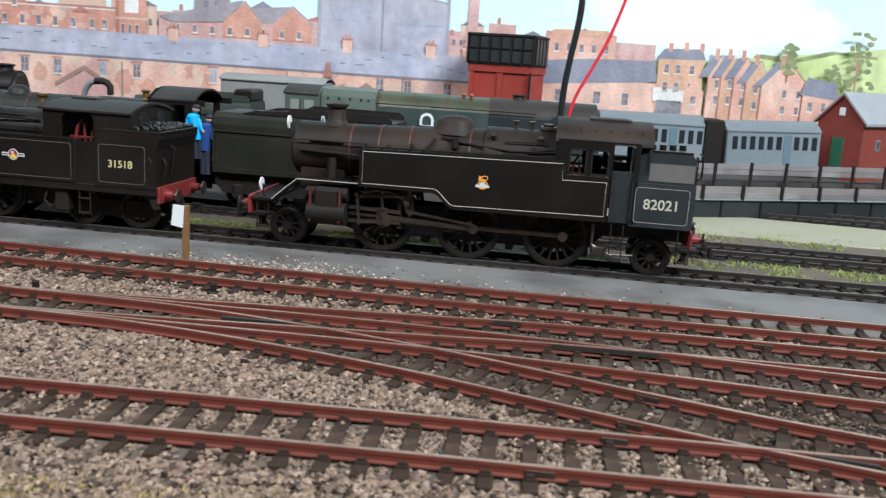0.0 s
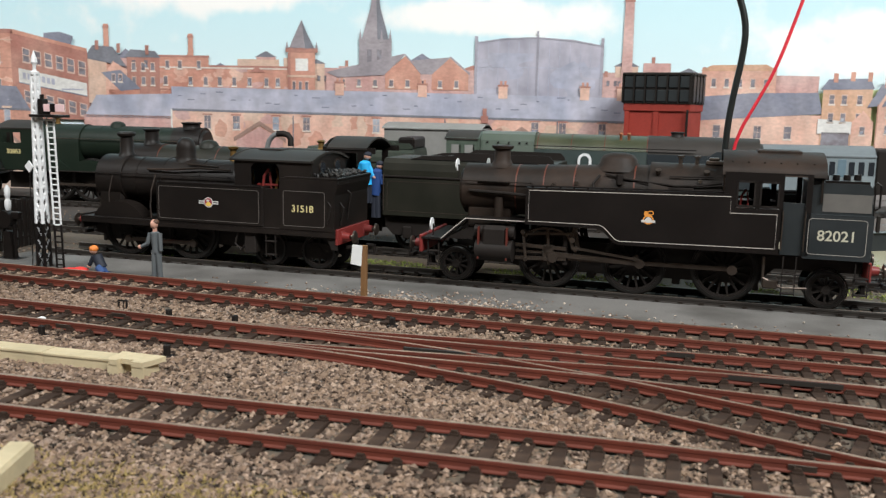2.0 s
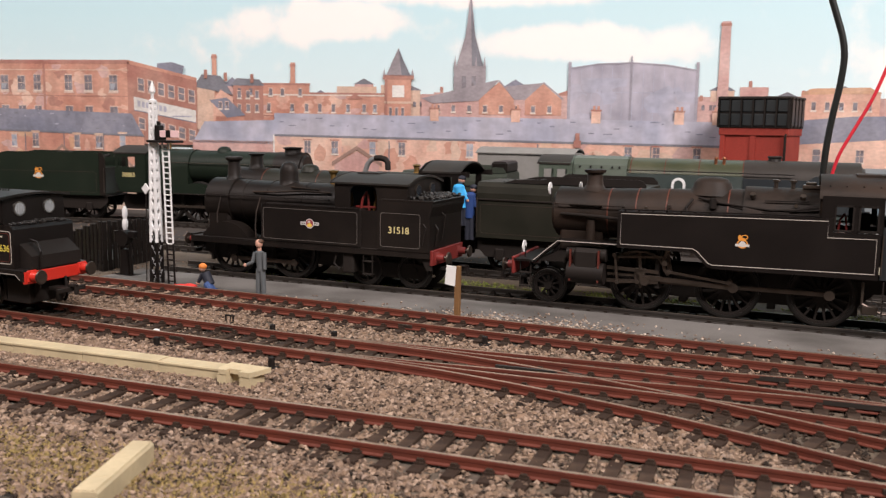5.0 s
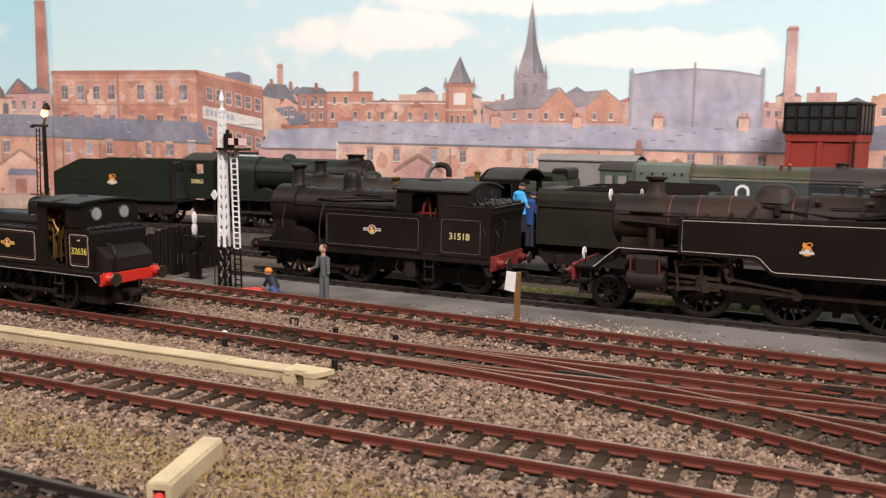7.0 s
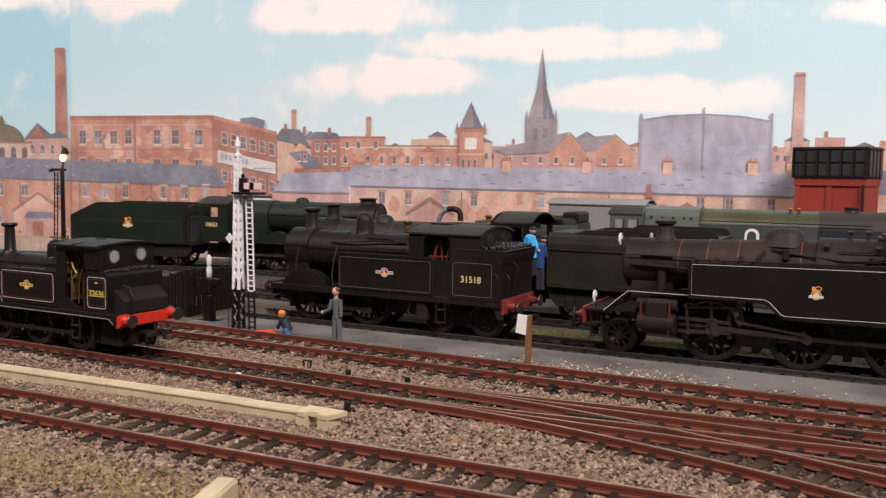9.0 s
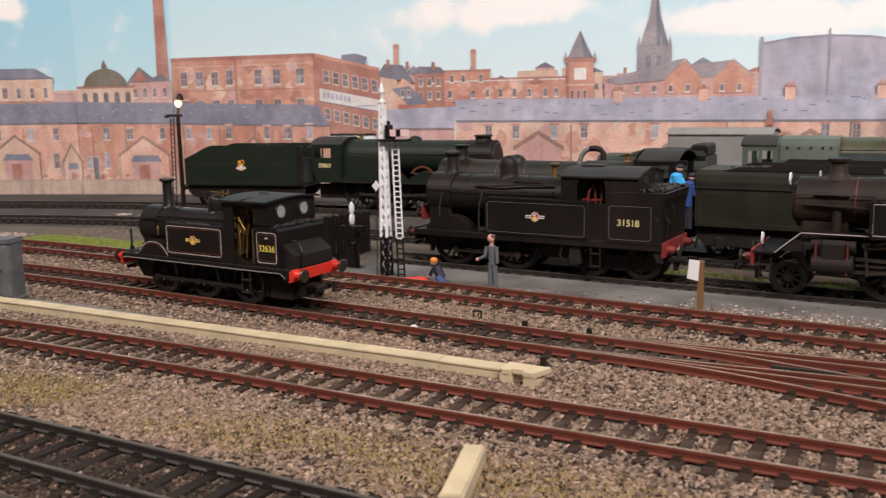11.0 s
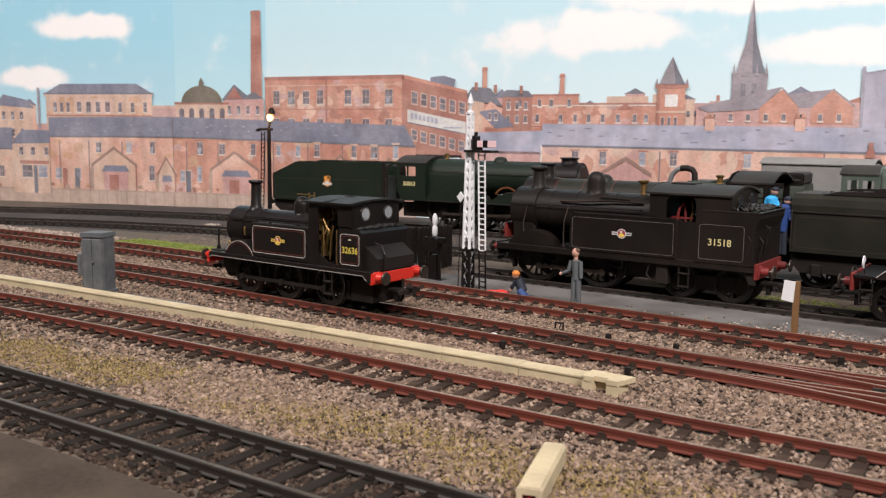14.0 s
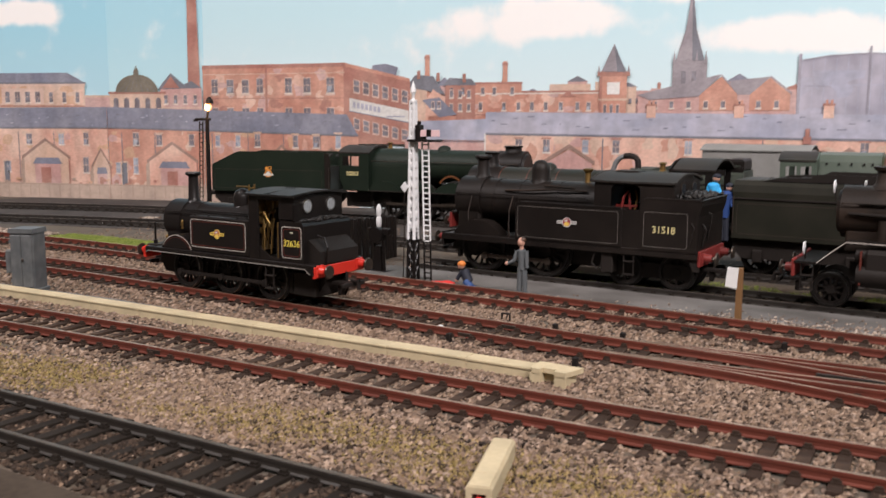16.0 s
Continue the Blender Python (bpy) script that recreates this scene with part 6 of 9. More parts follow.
    lined(t, [(-69.4, 16.6), (-64.6, 20.9), (-60.3, 24.5), (-37, 24.5)], -16.45, M_WHITE, 0.3, None, False)
    for x in (-77.2, 74.0):
        bm = B()
        box(bm, x - 0.6, x + 0.6, -16.4, 16.4, 11, 17.5, 0.3)
        part("buffer_beam", bm, M_DULLRED, t, "dull red buffer beam")
    buffers(t, -77.4, 13.8, -1, M_DULLRED, 11.4, 5)
    buffers(t, 74.4, 14.2, 1, M_DULLRED, 11.4, 5)
    coupling(t, -75, -1)
    coupling(t, 72, 1)
    # boiler
    bm = B()
    barrel(bm, -44.5, 3, 34.2, 9.2, r2=11.0)
    part("boiler", bm, M_BROWN, t, smooth=True)
    bm = B()
    barrel(bm, -64, -44.2, 34.0, 9.4)
    rod(bm, (-64, 0, 34), (-65.4, 0, 34), 8.2, 28, 7.4)
    box(bm, -62, -46, -7, 7, 20, 28, 0.6)
    rod(bm, (-65.4, 0, 34), (-66.4, 0, 34), 1.3, 10)
    part("smokebox", bm, M_BROWN, t, smooth=True)
    for x, r in ((-44.0, 9.3), (-33.8, 9.7), (-23, 10.05), (-2, 10.9)):
        bm = B()
        barrel(bm, x - 0.25, x + 0.25, 34.2, r + 0.1, 36)
        part("boiler_band", bm, M_ORANGE, t, "orange-lined boiler band", smooth=True)
    bm = B()
    out = [(12.0 * math.cos(radians(a)), 34 + 12.2 * math.sin(radians(a))) for a in range(0, 181, 10)]
    slab(bm, [(12, 24)] + out + [(-12, 24)], "x", 3, 28)
    part("firebox", bm, M_BROWN, t, smooth=True)
    bm = B()
    for x in (6, 22):
        rod(bm, (x, -9, 43.0), (x, -9.8, 44.2), 1.0, 10)
    for x in (13, 18.5):
        rod(bm, (x, -1.6, 46), (x, -1.6, 48.6), 0.7, 8)
        rod(bm, (x, -1.6, 48.2), (x, -1.6, 48.9), 1.3, 10)
    box(bm, 21.5, 29, -3, 3, 46, 47.4, 0.3)
    box(bm, 22.5, 26, -2, 2, 47.4, 48.4, 0.3)
    part("firebox_fitting", bm, M_STEEL, t)
    bm = B()
    lathe(bm, (-51, 0, 0), [(5.2, 42.2), (4.0, 43.4), (3.1, 44.8), (2.9, 48.6), (3.9, 49.2), (4.1, 50.1), (3.0, 50.4)], 24)
    part("chimney", bm, M_BROWN, t, smooth=True)
    bm = B()
    lathe(bm, (-8.4, 0, 0), [(7.6, 42.6), (6.8, 44.0), (6.0, 45.2), (5.6, 46.8), (4.6, 48.2), (2.4, 49.0), (0.3, 49.1)], 28)
    for v in bm.verts:
        v.co.x = -8.4 + (v.co.x + 8.4) * 1.15
    part("dome", bm, M_BROWN, t, smooth=True)
    pipes(t, (([(-12, -8.4, 42), (-6, -9.4, 40.6), (0, -9.8, 40.0), (12, -11.5, 39.0), (20, -11.9, 39.4), (27, -11.9, 40.5)], 0.4), ([(-6, -8.6, 40.5), (8, -10.6, 38), (18, -12, 38)], 0.55),
              ([(-46, -9.6, 37), (-58, -9.6, 37.2)], 0.35), ([(-61, -10, 34), (-46, -10.6, 33.6), (-38, -11, 33)], 0.6), ([(-7, -10, 38.6), (-7, -10, 42)], 1.3),
              ([(-14, -9.0, 41.4), (-16, -10.6, 38.4), (-15, -11.4, 35.6)], 0.5), ([(10, -10.2, 42.0), (24, -10.2, 42.4)], 0.28), ([(-40, -10.4, 36.6), (-22, -10.6, 36.4), (-12, -10.8, 36)], 0.25)), M_FRAME)
    for px, pz in ((-30, 37.4), (-22, 38.4), (4, 37.6), (13, 38.2), (20, 40.8)):
        bm = B()
        rod(bm, (px, -9.2, pz), (px, -11.2, pz), 0.7, 8)
        part("washout_plug", bm, M_STEEL, t)
    for y in (-9.5, 9.5):
        bm = B()
        rod(bm, (-49.8, y, 24.5), (-49.8, y, 32.0), 1.7, 14, 1.5)
        part("steam_pipe", bm, M_BROWN, t, smooth=True)
    handrail(t, -63, -38, -10.2, 37.6, M_BROWN)
    for x, y, z in ((-66.2, -6.8, 43.0), (-74.4, -11.0, 21.0), (-58.0, 7.6, 42.6)):
        bm = B()
        rod(bm, (x, y, z), (x - 0.4, y, z), 2.3, 20)
        part("headcode_disc", bm, M_PAINTWHITE, t, "round white headcode disc")
    bm = B()
    rod(bm, (-66, -6.4, 38), (-66, -6.4, 43), 0.3, 6)
    rod(bm, (-74.2, -10.6, 16.8), (-74.2, -10.6, 21), 0.3, 6)
    rod(bm, (-58, 8, 40), (-58, 8, 42.6), 0.3, 6)
    part("lamp_iron", bm, M_FRAME, t)
    # tanks
    outline = [(-38.4, 23.6), (-13.2, 23.6), (-11.2, 22.8), (-7.4, 19.2), (-5.6, 18.4), (46, 18.4), (46, 33.2), (31.6, 33.2), (31.6, 37.8), (-38.4, 36.6)]
    inner = [(-37.2, 24.9), (-12.4, 24.9), (-10.8, 24.2), (-6.8, 20.2), (-5.4, 19.7), (44.8, 20.3), (44.8, 31.6), (30.2, 31.4), (30.2, 36.8), (-37.2, 35.8)]
    for s in (-1, 1):
        bm = B()
        slab(bm, outline, "y", min(s * 10, s * 17.4), max(s * 10, s * 17.4))
        tank = part("side_tank", bm, M_BLACK, t)
        if s < 0:
            lined(tank, inner, -17.42, M_WHITE, 0.24)
            lion_crest(tank, 4.0, -17.42, 28.2, 4.6)
            bm = B()
            for k in range(14):
                x = -36 + k * 4.8
                rod(bm, (x, -16.4, 36.6), (x, -16.4, 37.4), 0.4, 6)
            tube(bm, [(-37, -16.6, 37.3), (30, -16.6, 38.2)], 0.25)
            part("tank_rail", bm, M_BLACK, tank)
    # cab
    for s in (-1, 1):
        bm = B()
        y0, y1 = (-17.2, -16.6) if s < 0 else (16.6, 17.2)
        slab(bm, [(28, 33), (31.8, 33), (31.8, 42.2), (45.2, 42.2), (45.2, 33), (46.4, 33), (46.4, 45.0), (28, 45.0)], "y", y0, y1)
        slab(bm, [(37.8, 33), (39.0, 33), (39.0, 42.2), (37.8, 42.2)], "y", y0, y1)
        slab(bm, [(53.2, 18.4), (55.0, 18.4), (55.0, 45), (46.4, 45), (46.4, 44.6), (53.2, 44.6)], "y", y0, y1)
        part("cab_side", bm, M_BLACK, t)
    for y0 in (-16.6, 16.0):
        bm = B()
        box(bm, 46.4, 53.2, y0, y0 + 0.6, 18.4, 35.6, 0.1)
        part("cab_door", bm, M_GREYBLACK, t, "dark slate-grey cab door")
    for y in (-17.0, 17.0):
        for x0, x1 in ((31.8, 37.8), (39.0, 45.2)):
            bm = B()
            for a in ((x0, x1, 33.6, 34.2), (x0, x1, 41.6, 42.2), (x0, x0 + 0.6, 33.6, 42.2), (x1 - 0.6, x1, 33.6, 42.2)):
                box(bm, a[0], a[1], y - 0.4, y + 0.4, a[2], a[3])
            part("window_frame", bm, M_FRAME, t)
    bm = B()
    out = [(17.2 * math.cos(radians(a)), 44 + 7.4 * math.sin(radians(a))) for a in range(0, 181, 10)]
    slab(bm, out + [(-17.2, 44), (-16.4, 44)] + [(16.4 * math.cos(radians(a)), 43.6 + 7.0 * math.sin(radians(a))) for a in range(170, -1, -10)], "x", 27, 59)
    roof = part("cab_roof", bm, M_BROWN, t, "sooty brown curved cab roof", smooth=True)
    bm = B()
    box(bm, 38, 52, -6, 6, 50.6, 51.8, 0.3)
    for k in range(6):
        rod(bm, (30 + k * 5, -14.4, 48.0), (30 + k * 5, -14.6, 48.4), 0.25, 5)
    part("roof_vent", bm, M_BROWN, roof)
    for x, z0 in ((27.4, 33), (57.6, 36)):
        bm = B()
        slab(bm, [(-16.4, z0), (16.4, z0), (16.4, 44), (10, 49), (0, 51), (-10, 49), (-16.4, 44)], "x", x, x + 0.6)
        part("cab_end", bm, M_BROWN, t)
    bm = B()
    rod(bm, (46.6, -17.5, 20), (46.6, -17.5, 33), 0.25, 6)
    rod(bm, (53.4, -17.5, 20), (53.4, -17.5, 33), 0.25, 6)
    part("handrail", bm, M_STEEL, t)
    bm = B()
    box(bm, 30, 31, -14, 14, 19, 43)
    box(bm, 34, 44, -14.5, -6, 19, 31, 0.4)
    box(bm, 40, 44, 6, 14.5, 19, 38, 0.4)
    part("backhead", bm, M_FRAME, t)
    bm = B()
    tube(bm, [(33, -13, 31), (33.6, -13, 37), (35, -12, 39)], 0.4)
    tube(bm, [(36, -13, 31), (35.4, -12, 38)], 0.35)
    part("cab_lever", bm, M_DULLRED, t)
    # bunker
    bm = B()
    slab(bm, [(55, 17.8), (73.6, 17.8), (73.6, 31), (73.0, 41), (71.8, 42.4), (58.2, 42.4), (55, 41.4)], "y", -15.6, 15.6)
    slab(bm, [(53.4, 17.8), (73.8, 17.8), (73.8, 32.4), (53.4, 32.4)], "y", -17.2, 17.2)
    bunker = part("bunker", bm, M_GREYBLACK, t, "grey-black bunker")
    bm = B()
    box(bm, 58.4, 73.0, -15.75, -15.55, 33.2, 39.0)
    part("dusty_panel", bm, M_DUST, bunker, "pale dusty weathered panel")
    lined(bunker, rrect(54.6, 72.0, 19.4, 31.0, 1.0), -17.22, M_GREYLINE, 0.2)
    lettering(bunker, "82021", 63.2, -17.26, 25.4, 4.75, M_CREAMNUM)
    bm = B()
    for k in range(4):
        rod(bm, (60 + k * 3.6, -3 + k * 2, 42.4), (60 + k * 3.6, -3 + k * 2, 44.2), 1.2, 10)
    box(bm, 58.6, 72, -15, -14.2, 42.2, 43.2)
    part("tank_filler", bm, M_BLACK, bunker)
    bm = B()
    for z in (22, 26, 30, 34, 38):
        rod(bm, (74.4, -10.8, z), (74.4, -7.2, z), 0.25, 6)
    for y in (-10.8, -7.2):
        rod(bm, (74.4, y, 19), (74.4, y, 41.4), 0.25, 6)
    tube(bm, [(74.2, -13, 34), (75.6, -13, 35), (75.6, -13, 42), (74.2, -13, 43)], 0.35)
    part("bunker_ladder", bm, M_BLACK, bunker)
    steps(t, 49.8, -17.0, 5, 18)
    steps(t, 71.8, -16.4, 6, 17)
    steps(t, -72.6, -15.4, 6, 16)
    bm = B()
    tube(bm, [(42, -14, 17), (42, -14.4, 10), (48, -14.4, 7), (56, -13, 7)], 0.5)
    box(bm, 42, 47, -15, -8, 6.5, 9.5, 0.4)
    part("injector", bm, M_STEEL, t)


M_GREYBLACK = mat("faded_grey_black_paint", (0.02, 0.024, 0.0255), 0.42, second=(0.032, 0.036, 0.038), spec=0.45)
M_DUST = mat("dusty_grey_panel", (0.125, 0.115, 0.102), 0.75, second=(0.085, 0.08, 0.074), scale2=90)
large_tank_engine()

# ---- tender engines on the back roads ----
def tender(key, x, length, height, m, label, flared=True, faces=1, crested=False, rim=M_FRAME, coal_top=None):
    t = empty("tender", on_track(key, x), label, "tender", "tenders in the yard")
    h = length / 2
    wheels(t, [-h * 0.72, -h * 0.26, h * 0.26, h * 0.72] if length > 75 else [-h * 0.62, 0, h * 0.62], 7.6, 10)
    bm = B()
    for y in (-13.4, 12.8):
        slab(bm, [(-h, 15), (h, 15), (h, 11), (h * 0.9, 7), (-h * 0.9, 7), (-h, 11)], "y", y, y + 0.6)
    box(bm, -h, h, -14, 14, 14.8, 16, 0.2)
    part("underframe", bm, M_FRAME, t)
    for x0 in (-0.72, -0.26, 0.26, 0.72):
        bm = B()
        box(bm, h * x0 - 2, h * x0 + 2, -14.6, -13.2, 5.6, 11, 0.4)
        part("axle_box", bm, M_FRAME, t)
    bm = B()
    e = 16.4
    lo = [(-e, 16), (e, 16), (e, height - 5)]
    prof = lo + ([(e - 0.5, height - 2), (e - 2.6, height)] if flared else [(e, height)])
    prof += [(-u, v) for u, v in reversed(prof[2:])]
    if crested:
        slab(bm, [(-h, 16), (h - 4, 16), (h - 4, 34), (-h, 34)], "y", -e, e)
    else:
        slab(bm, prof, "x", -h, h)
    body = part("tank", bm, m, t, smooth=False)
    for y in (-16.4, 15.8) if crested else ():
        bm = B()
        slab(bm, [(-h, 33.9), (h - 4, 33.9), (h - 4, 43.6), (h - 6, 44.2), (-h + 23, 44.2), (-h + 19, 43.4), (-h + 12.5, 40.4), (-h + 2, 35.6), (-h, 34.6)], "y", y, y + 0.6)
        part("side_sheet", bm, m, t)
        bm = B()
        slab(bm, [(h - 4.1, 16), (h, 16), (h + 0.6, 30), (h, 40.4), (h - 1.4, 43.6), (h - 4.1, 44.6)], "y", y + 0.3 * (1 if y < 0 else -1), y + 0.6 + 0.3 * (1 if y < 0 else -1))
        part("front_plate", bm, M_SOOT, t, "sooty black curved end plate")
    for y in () if crested else (-14.6, 14.0):
        bm = B()
        slab(bm, [(-h + 12, height - 0.1), (h - 1, height - 0.1), (h - 1, height + 1.2), (h - 3, height + 3.2), (-h + 34, height + 3.4), (-h + 31, height + 1.8), (-h + 18, height + 1.4)], "y", y, y + 0.6)
        part("coal_rave", bm, rim, t)
    coal(t, -h * 0.5 if faces > 0 else -h * 0.9, h * 0.9 if faces > 0 else h * 0.5, -13, 13, height - (2.5 if faces < 0 else 0) if coal_top is None else coal_top, 4, int(length), 160, 1.4)
    if crested:
        lion_crest(body, -1, -16.42, 29.8, 7.4)
    for y in () if crested else (-16.9, 16.3):
        bm = B()
        box(bm, -h - 0.2, h + 0.2, y, y + 0.6, height - 8.2, height - 7.4, 0.15)
        part("coping", bm, M_FRAME, body)
    lined(body, rrect(-h + 2, h - (6 if crested else 2), 18, height - (8.5 if crested else 10), 1.2), -16.42, M_FAINT, 0.24)
    buffers(t, -h * faces, 13.8, -faces, M_FRAME)
    for sx in (-1, 1):
        bm = B()
        rod(bm, (sx * (h - 0.4), -16.8, 18), (sx * (h - 0.4), -16.8, 34), 0.3, 6)
        part("handrail", bm, M_STEEL, t)
    return t


def tender_engine(key, x, faces, length, m, label, number=None, boiler_z=33.0, r=10.6, cab=28.0, drivers=(), driver_r=12.6, pony=(), cab_m=None, wide=False):
    """Smokebox end towards faces * x. Length from the cab's back to the smokebox front."""
    t = empty("steam_locomotive", on_track(key, x), label, "locomotive", "locomotives in the yard")
    f = faces
    h = length / 2

    def X(d):
        """d runs from the smokebox front backwards."""
        return f * (h - d)

    def bx(bm, a, b, *rest, **k):
        return box(bm, min(X(a), X(b)), max(X(a), X(b)), *rest, **k)

    wheels(t, [X(d) for d in drivers], driver_r, 18)
    wheels(t, [X(d) for d in pony], 6.2, 10)
    bm = B()
    for y in (-6.8, 6.2):
        slab(bm, [(X(-4), 9), (X(-4), 17), (X(length), 17), (X(length), 7), (X(length * 0.4), 7)], "y", y, y + 0.6)
    bx(bm, -6, length, -15.4, 15.4, 18.6, 19.4, 0.2)
    part("frame", bm, M_FRAME, t)
    for s in (-1, 1):
        bm = B()
        rod(bm, (X(10), s * 13, 12.6), (X(22), s * 13, 12.6), 4.2, 18)
        bx(bm, 9, 23, min(s * 8, s * 14), max(s * 8, s * 14), 13, 19, 0.5)
        part("cylinder", bm, M_FRAME, t)
        bm = B()
        flat_bar(bm, (X(22), 12.6), (X(drivers[1]), 10.6), s * 12.2, 1.5, 0.8)
        flat_bar(bm, (X(drivers[0]), 10.6), (X(drivers[-1]), 10.6), s * 11.2, 1.5, 0.8)
        part("connecting_rod", bm, M_STEEL, t)
        for d in drivers:
            bm = B()
            arc = [(X(d) + (driver_r + 1.4) * math.cos(radians(a)), 12.6 + (driver_r + 0.2) * math.sin(radians(a))) for a in range(30, 151, 10)]
            slab(bm, arc, "y", min(s * 9, s * 14.6), max(s * 9, s * 14.6))
            sp = part("splasher", bm, m, t)
    bm = B()
    barrel(bm, X(18), X(length * 0.62), boiler_z, r)
    part("boiler", bm, m, t, smooth=True)
    bm = B()
    barrel(bm, X(0), X(18.2), boiler_z, r + 0.3)
    rod(bm, (X(0), 0, boiler_z), (X(-1.4), 0, boiler_z), r - 1.2, 26, r - 2.2)
    bx(bm, 1, 17, -8, 8, 18, 28, 0.6)
    part("smokebox", bm, M_SOOT, t, smooth=True)
    bands(t, [X(d) for d in (18.4, 34, 50, 66) if d < length * 0.6], boiler_z, r, m if wide else M_ORANGE, 0.4)
    bm = B()
    out = [((r + 1.4) * math.cos(radians(a)), boiler_z - 0.6 + (r + 1.2) * math.sin(radians(a))) for a in range(0, 181, 12)]
    slab(bm, [(r + 1.4, 20)] + out + [(-r - 1.4, 20)], "x", min(X(length * 0.6), X(length - cab)), max(X(length * 0.6), X(length - cab)))
    part("firebox", bm, m, t, smooth=True)
    top = boiler_z + r
    bm = B()
    if wide:
        lathe(bm, (X(9), 0, 0), [(6.6, top - 1.2), (5.6, top), (5.2, top + 0.8), (5.3, top + 2.2), (6.2, top + 2.6), (6.3, top + 3.2), (5.2, top + 3.5), (4.4, top + 2.6)], 24)
    else:
        lathe(bm, (X(10), 0, 0), [(4.8, top - 0.6), (3.8, top + 0.6), (3.3, top + 2), (3.2, 48.6), (4.0, 49), (4.2, 49.6), (3.4, 50)], 22)
    part("chimney", bm, M_SOOT, t, smooth=True)
    bm = B()
    lathe(bm, (X(58 if wide else 42), 0, 0), [(5.2, top - 1), (4.6, top + 0.2), (4.2, top + 1.2), (3.2, top + 2.2), (1.5, top + 2.8), (0.2, top + 2.9)], 22)
    part("dome", bm, m, t, smooth=True)
    bm = B()
    lathe(bm, (X(length - cab - 8), 0, 0), [(2.2, top), (1.4, top + 1), (1.3, top + 3.2), (2.2, top + 4), (1.4, top + 4.6)], 14)
    part("safety_valve", bm, M_BRASS, t, smooth=True)
    handrail(t, X(2), X(length - cab), -r - 0.9, boiler_z + 3, M_STEEL)
    # cab
    c0, c1 = X(length - cab), X(length)
    a, b = min(c0, c1), max(c0, c1)
    mid = c0 + (c1 - c0) * 0.55
    for s in (-1, 1):
        bm = B()
        y0, y1 = (-16, -15.4) if s < 0 else (15.4, 16)
        w0, w1 = sorted((c0 + (c1 - c0) * (0.34 if wide else 0.14), c0 + (c1 - c0) * (0.9 if wide else 0.66)))
        sill, head = (35.6, 42.0) if wide else (34, 42.5)
        slab(bm, [(a + (3.5 if wide else 0), 19), (b - 0.1, 19), (b - 0.1, sill), (a, sill), (a, 27)], "y", y0, y1)
        slab(bm, [(a, head), (b, head), (b, 45), (a, 45)], "y", y0, y1)
        for u0, u1 in ((a, w0), ((w0 + w1) / 2 - 0.5, (w0 + w1) / 2 + 0.5), (w1, w1 + 3) if w1 + 3 < b and not wide else (w1, b)):
            slab(bm, [(u0, sill), (u1, sill), (u1, head), (u0, head)], "y", y0, y1)
        part("cab_side", bm, cab_m or m, t)
    bm = B()
    fr = c0 - f * 0.6
    slab(bm, [(-15.4, 19), (15.4, 19), (15.4, 45), (8, 48.2), (0, 49.2), (-8, 48.2), (-15.4, 45)], "x", min(c0, fr), max(c0, fr))
    part("cab_front", bm, cab_m or m, t)
    bm = B()
    curved_roof(bm, a + (2 if f < 0 else -1), b + (-4 if f < 0 else 1), 16.4, 44.8, 4.6, 0.8)
    part("cab_roof", bm, M_ROOF, t, "sooty brown-black cab roof", smooth=True)
    bm = B()
    box(bm, min(c0, mid), max(c0, mid), -14, 14, 19, 20)
    bx(bm, length - cab + 1, length - cab + 3, -11, 11, 20, 33)
    part("backhead", bm, M_FRAME, t)
    if number:
        lettering(t, number, c0 + (c1 - c0) * 0.56, -16.05, 30.2, 4.0, M_PALEYELLOW)
    bm = B()
    box(bm, X(-6) - 0.6, X(-6) + 0.6, -15.6, 15.6, 11, 18.8, 0.2)
    part("buffer_beam", bm, M_DULLRED, t)
    buffers(t, X(-6), 14, f, M_DULLRED)
    return t


tender_engine("T5", -191, -1, 134, M_GREEN2, "dusty dark green tender engine with copper-capped chimney and sooty cab", None, 32.6, 9.8, 25, (46, 71, 96), 12.0, (14, 33), M_SOOT)
tender("T5", -82, 76, 41, M_GREEN2, "dusty dark green tender behind the weathered engine", True, -1)
express = tender_engine("T6", -350, 1, 130, M_GREEN, "glossy dark green express engine with number 30863", "30863", 36.0, 11.0, 23, (46, 72, 96), 13.2, (12, 31), wide=True)
tender("T6", -467, 92, 40, M_GREEN, "dark green eight-wheeled tender with gold and red crest", False, 1, True, M_GREEN)

bm = B()
top = [(19 + 11 * math.sin(radians(a)), 17.5 + 13.6 * math.cos(radians(a))) for a in range(-50, 51, 10)]
low = [(19 + 9.8 * math.sin(radians(a)), 17.5 + 12.4 * math.cos(radians(a))) for a in range(50, -51, -10)]
slab(bm, top + low, "y", -15.3, -14.7)
part("nameplate", bm, mat("red_and_brass_plate", (0.16, 0.05, 0.02), 0.4, 0.4, second=(0.3, 0.17, 0.06), scale2=400), express, "curved red and brass nameplate over the splasher")


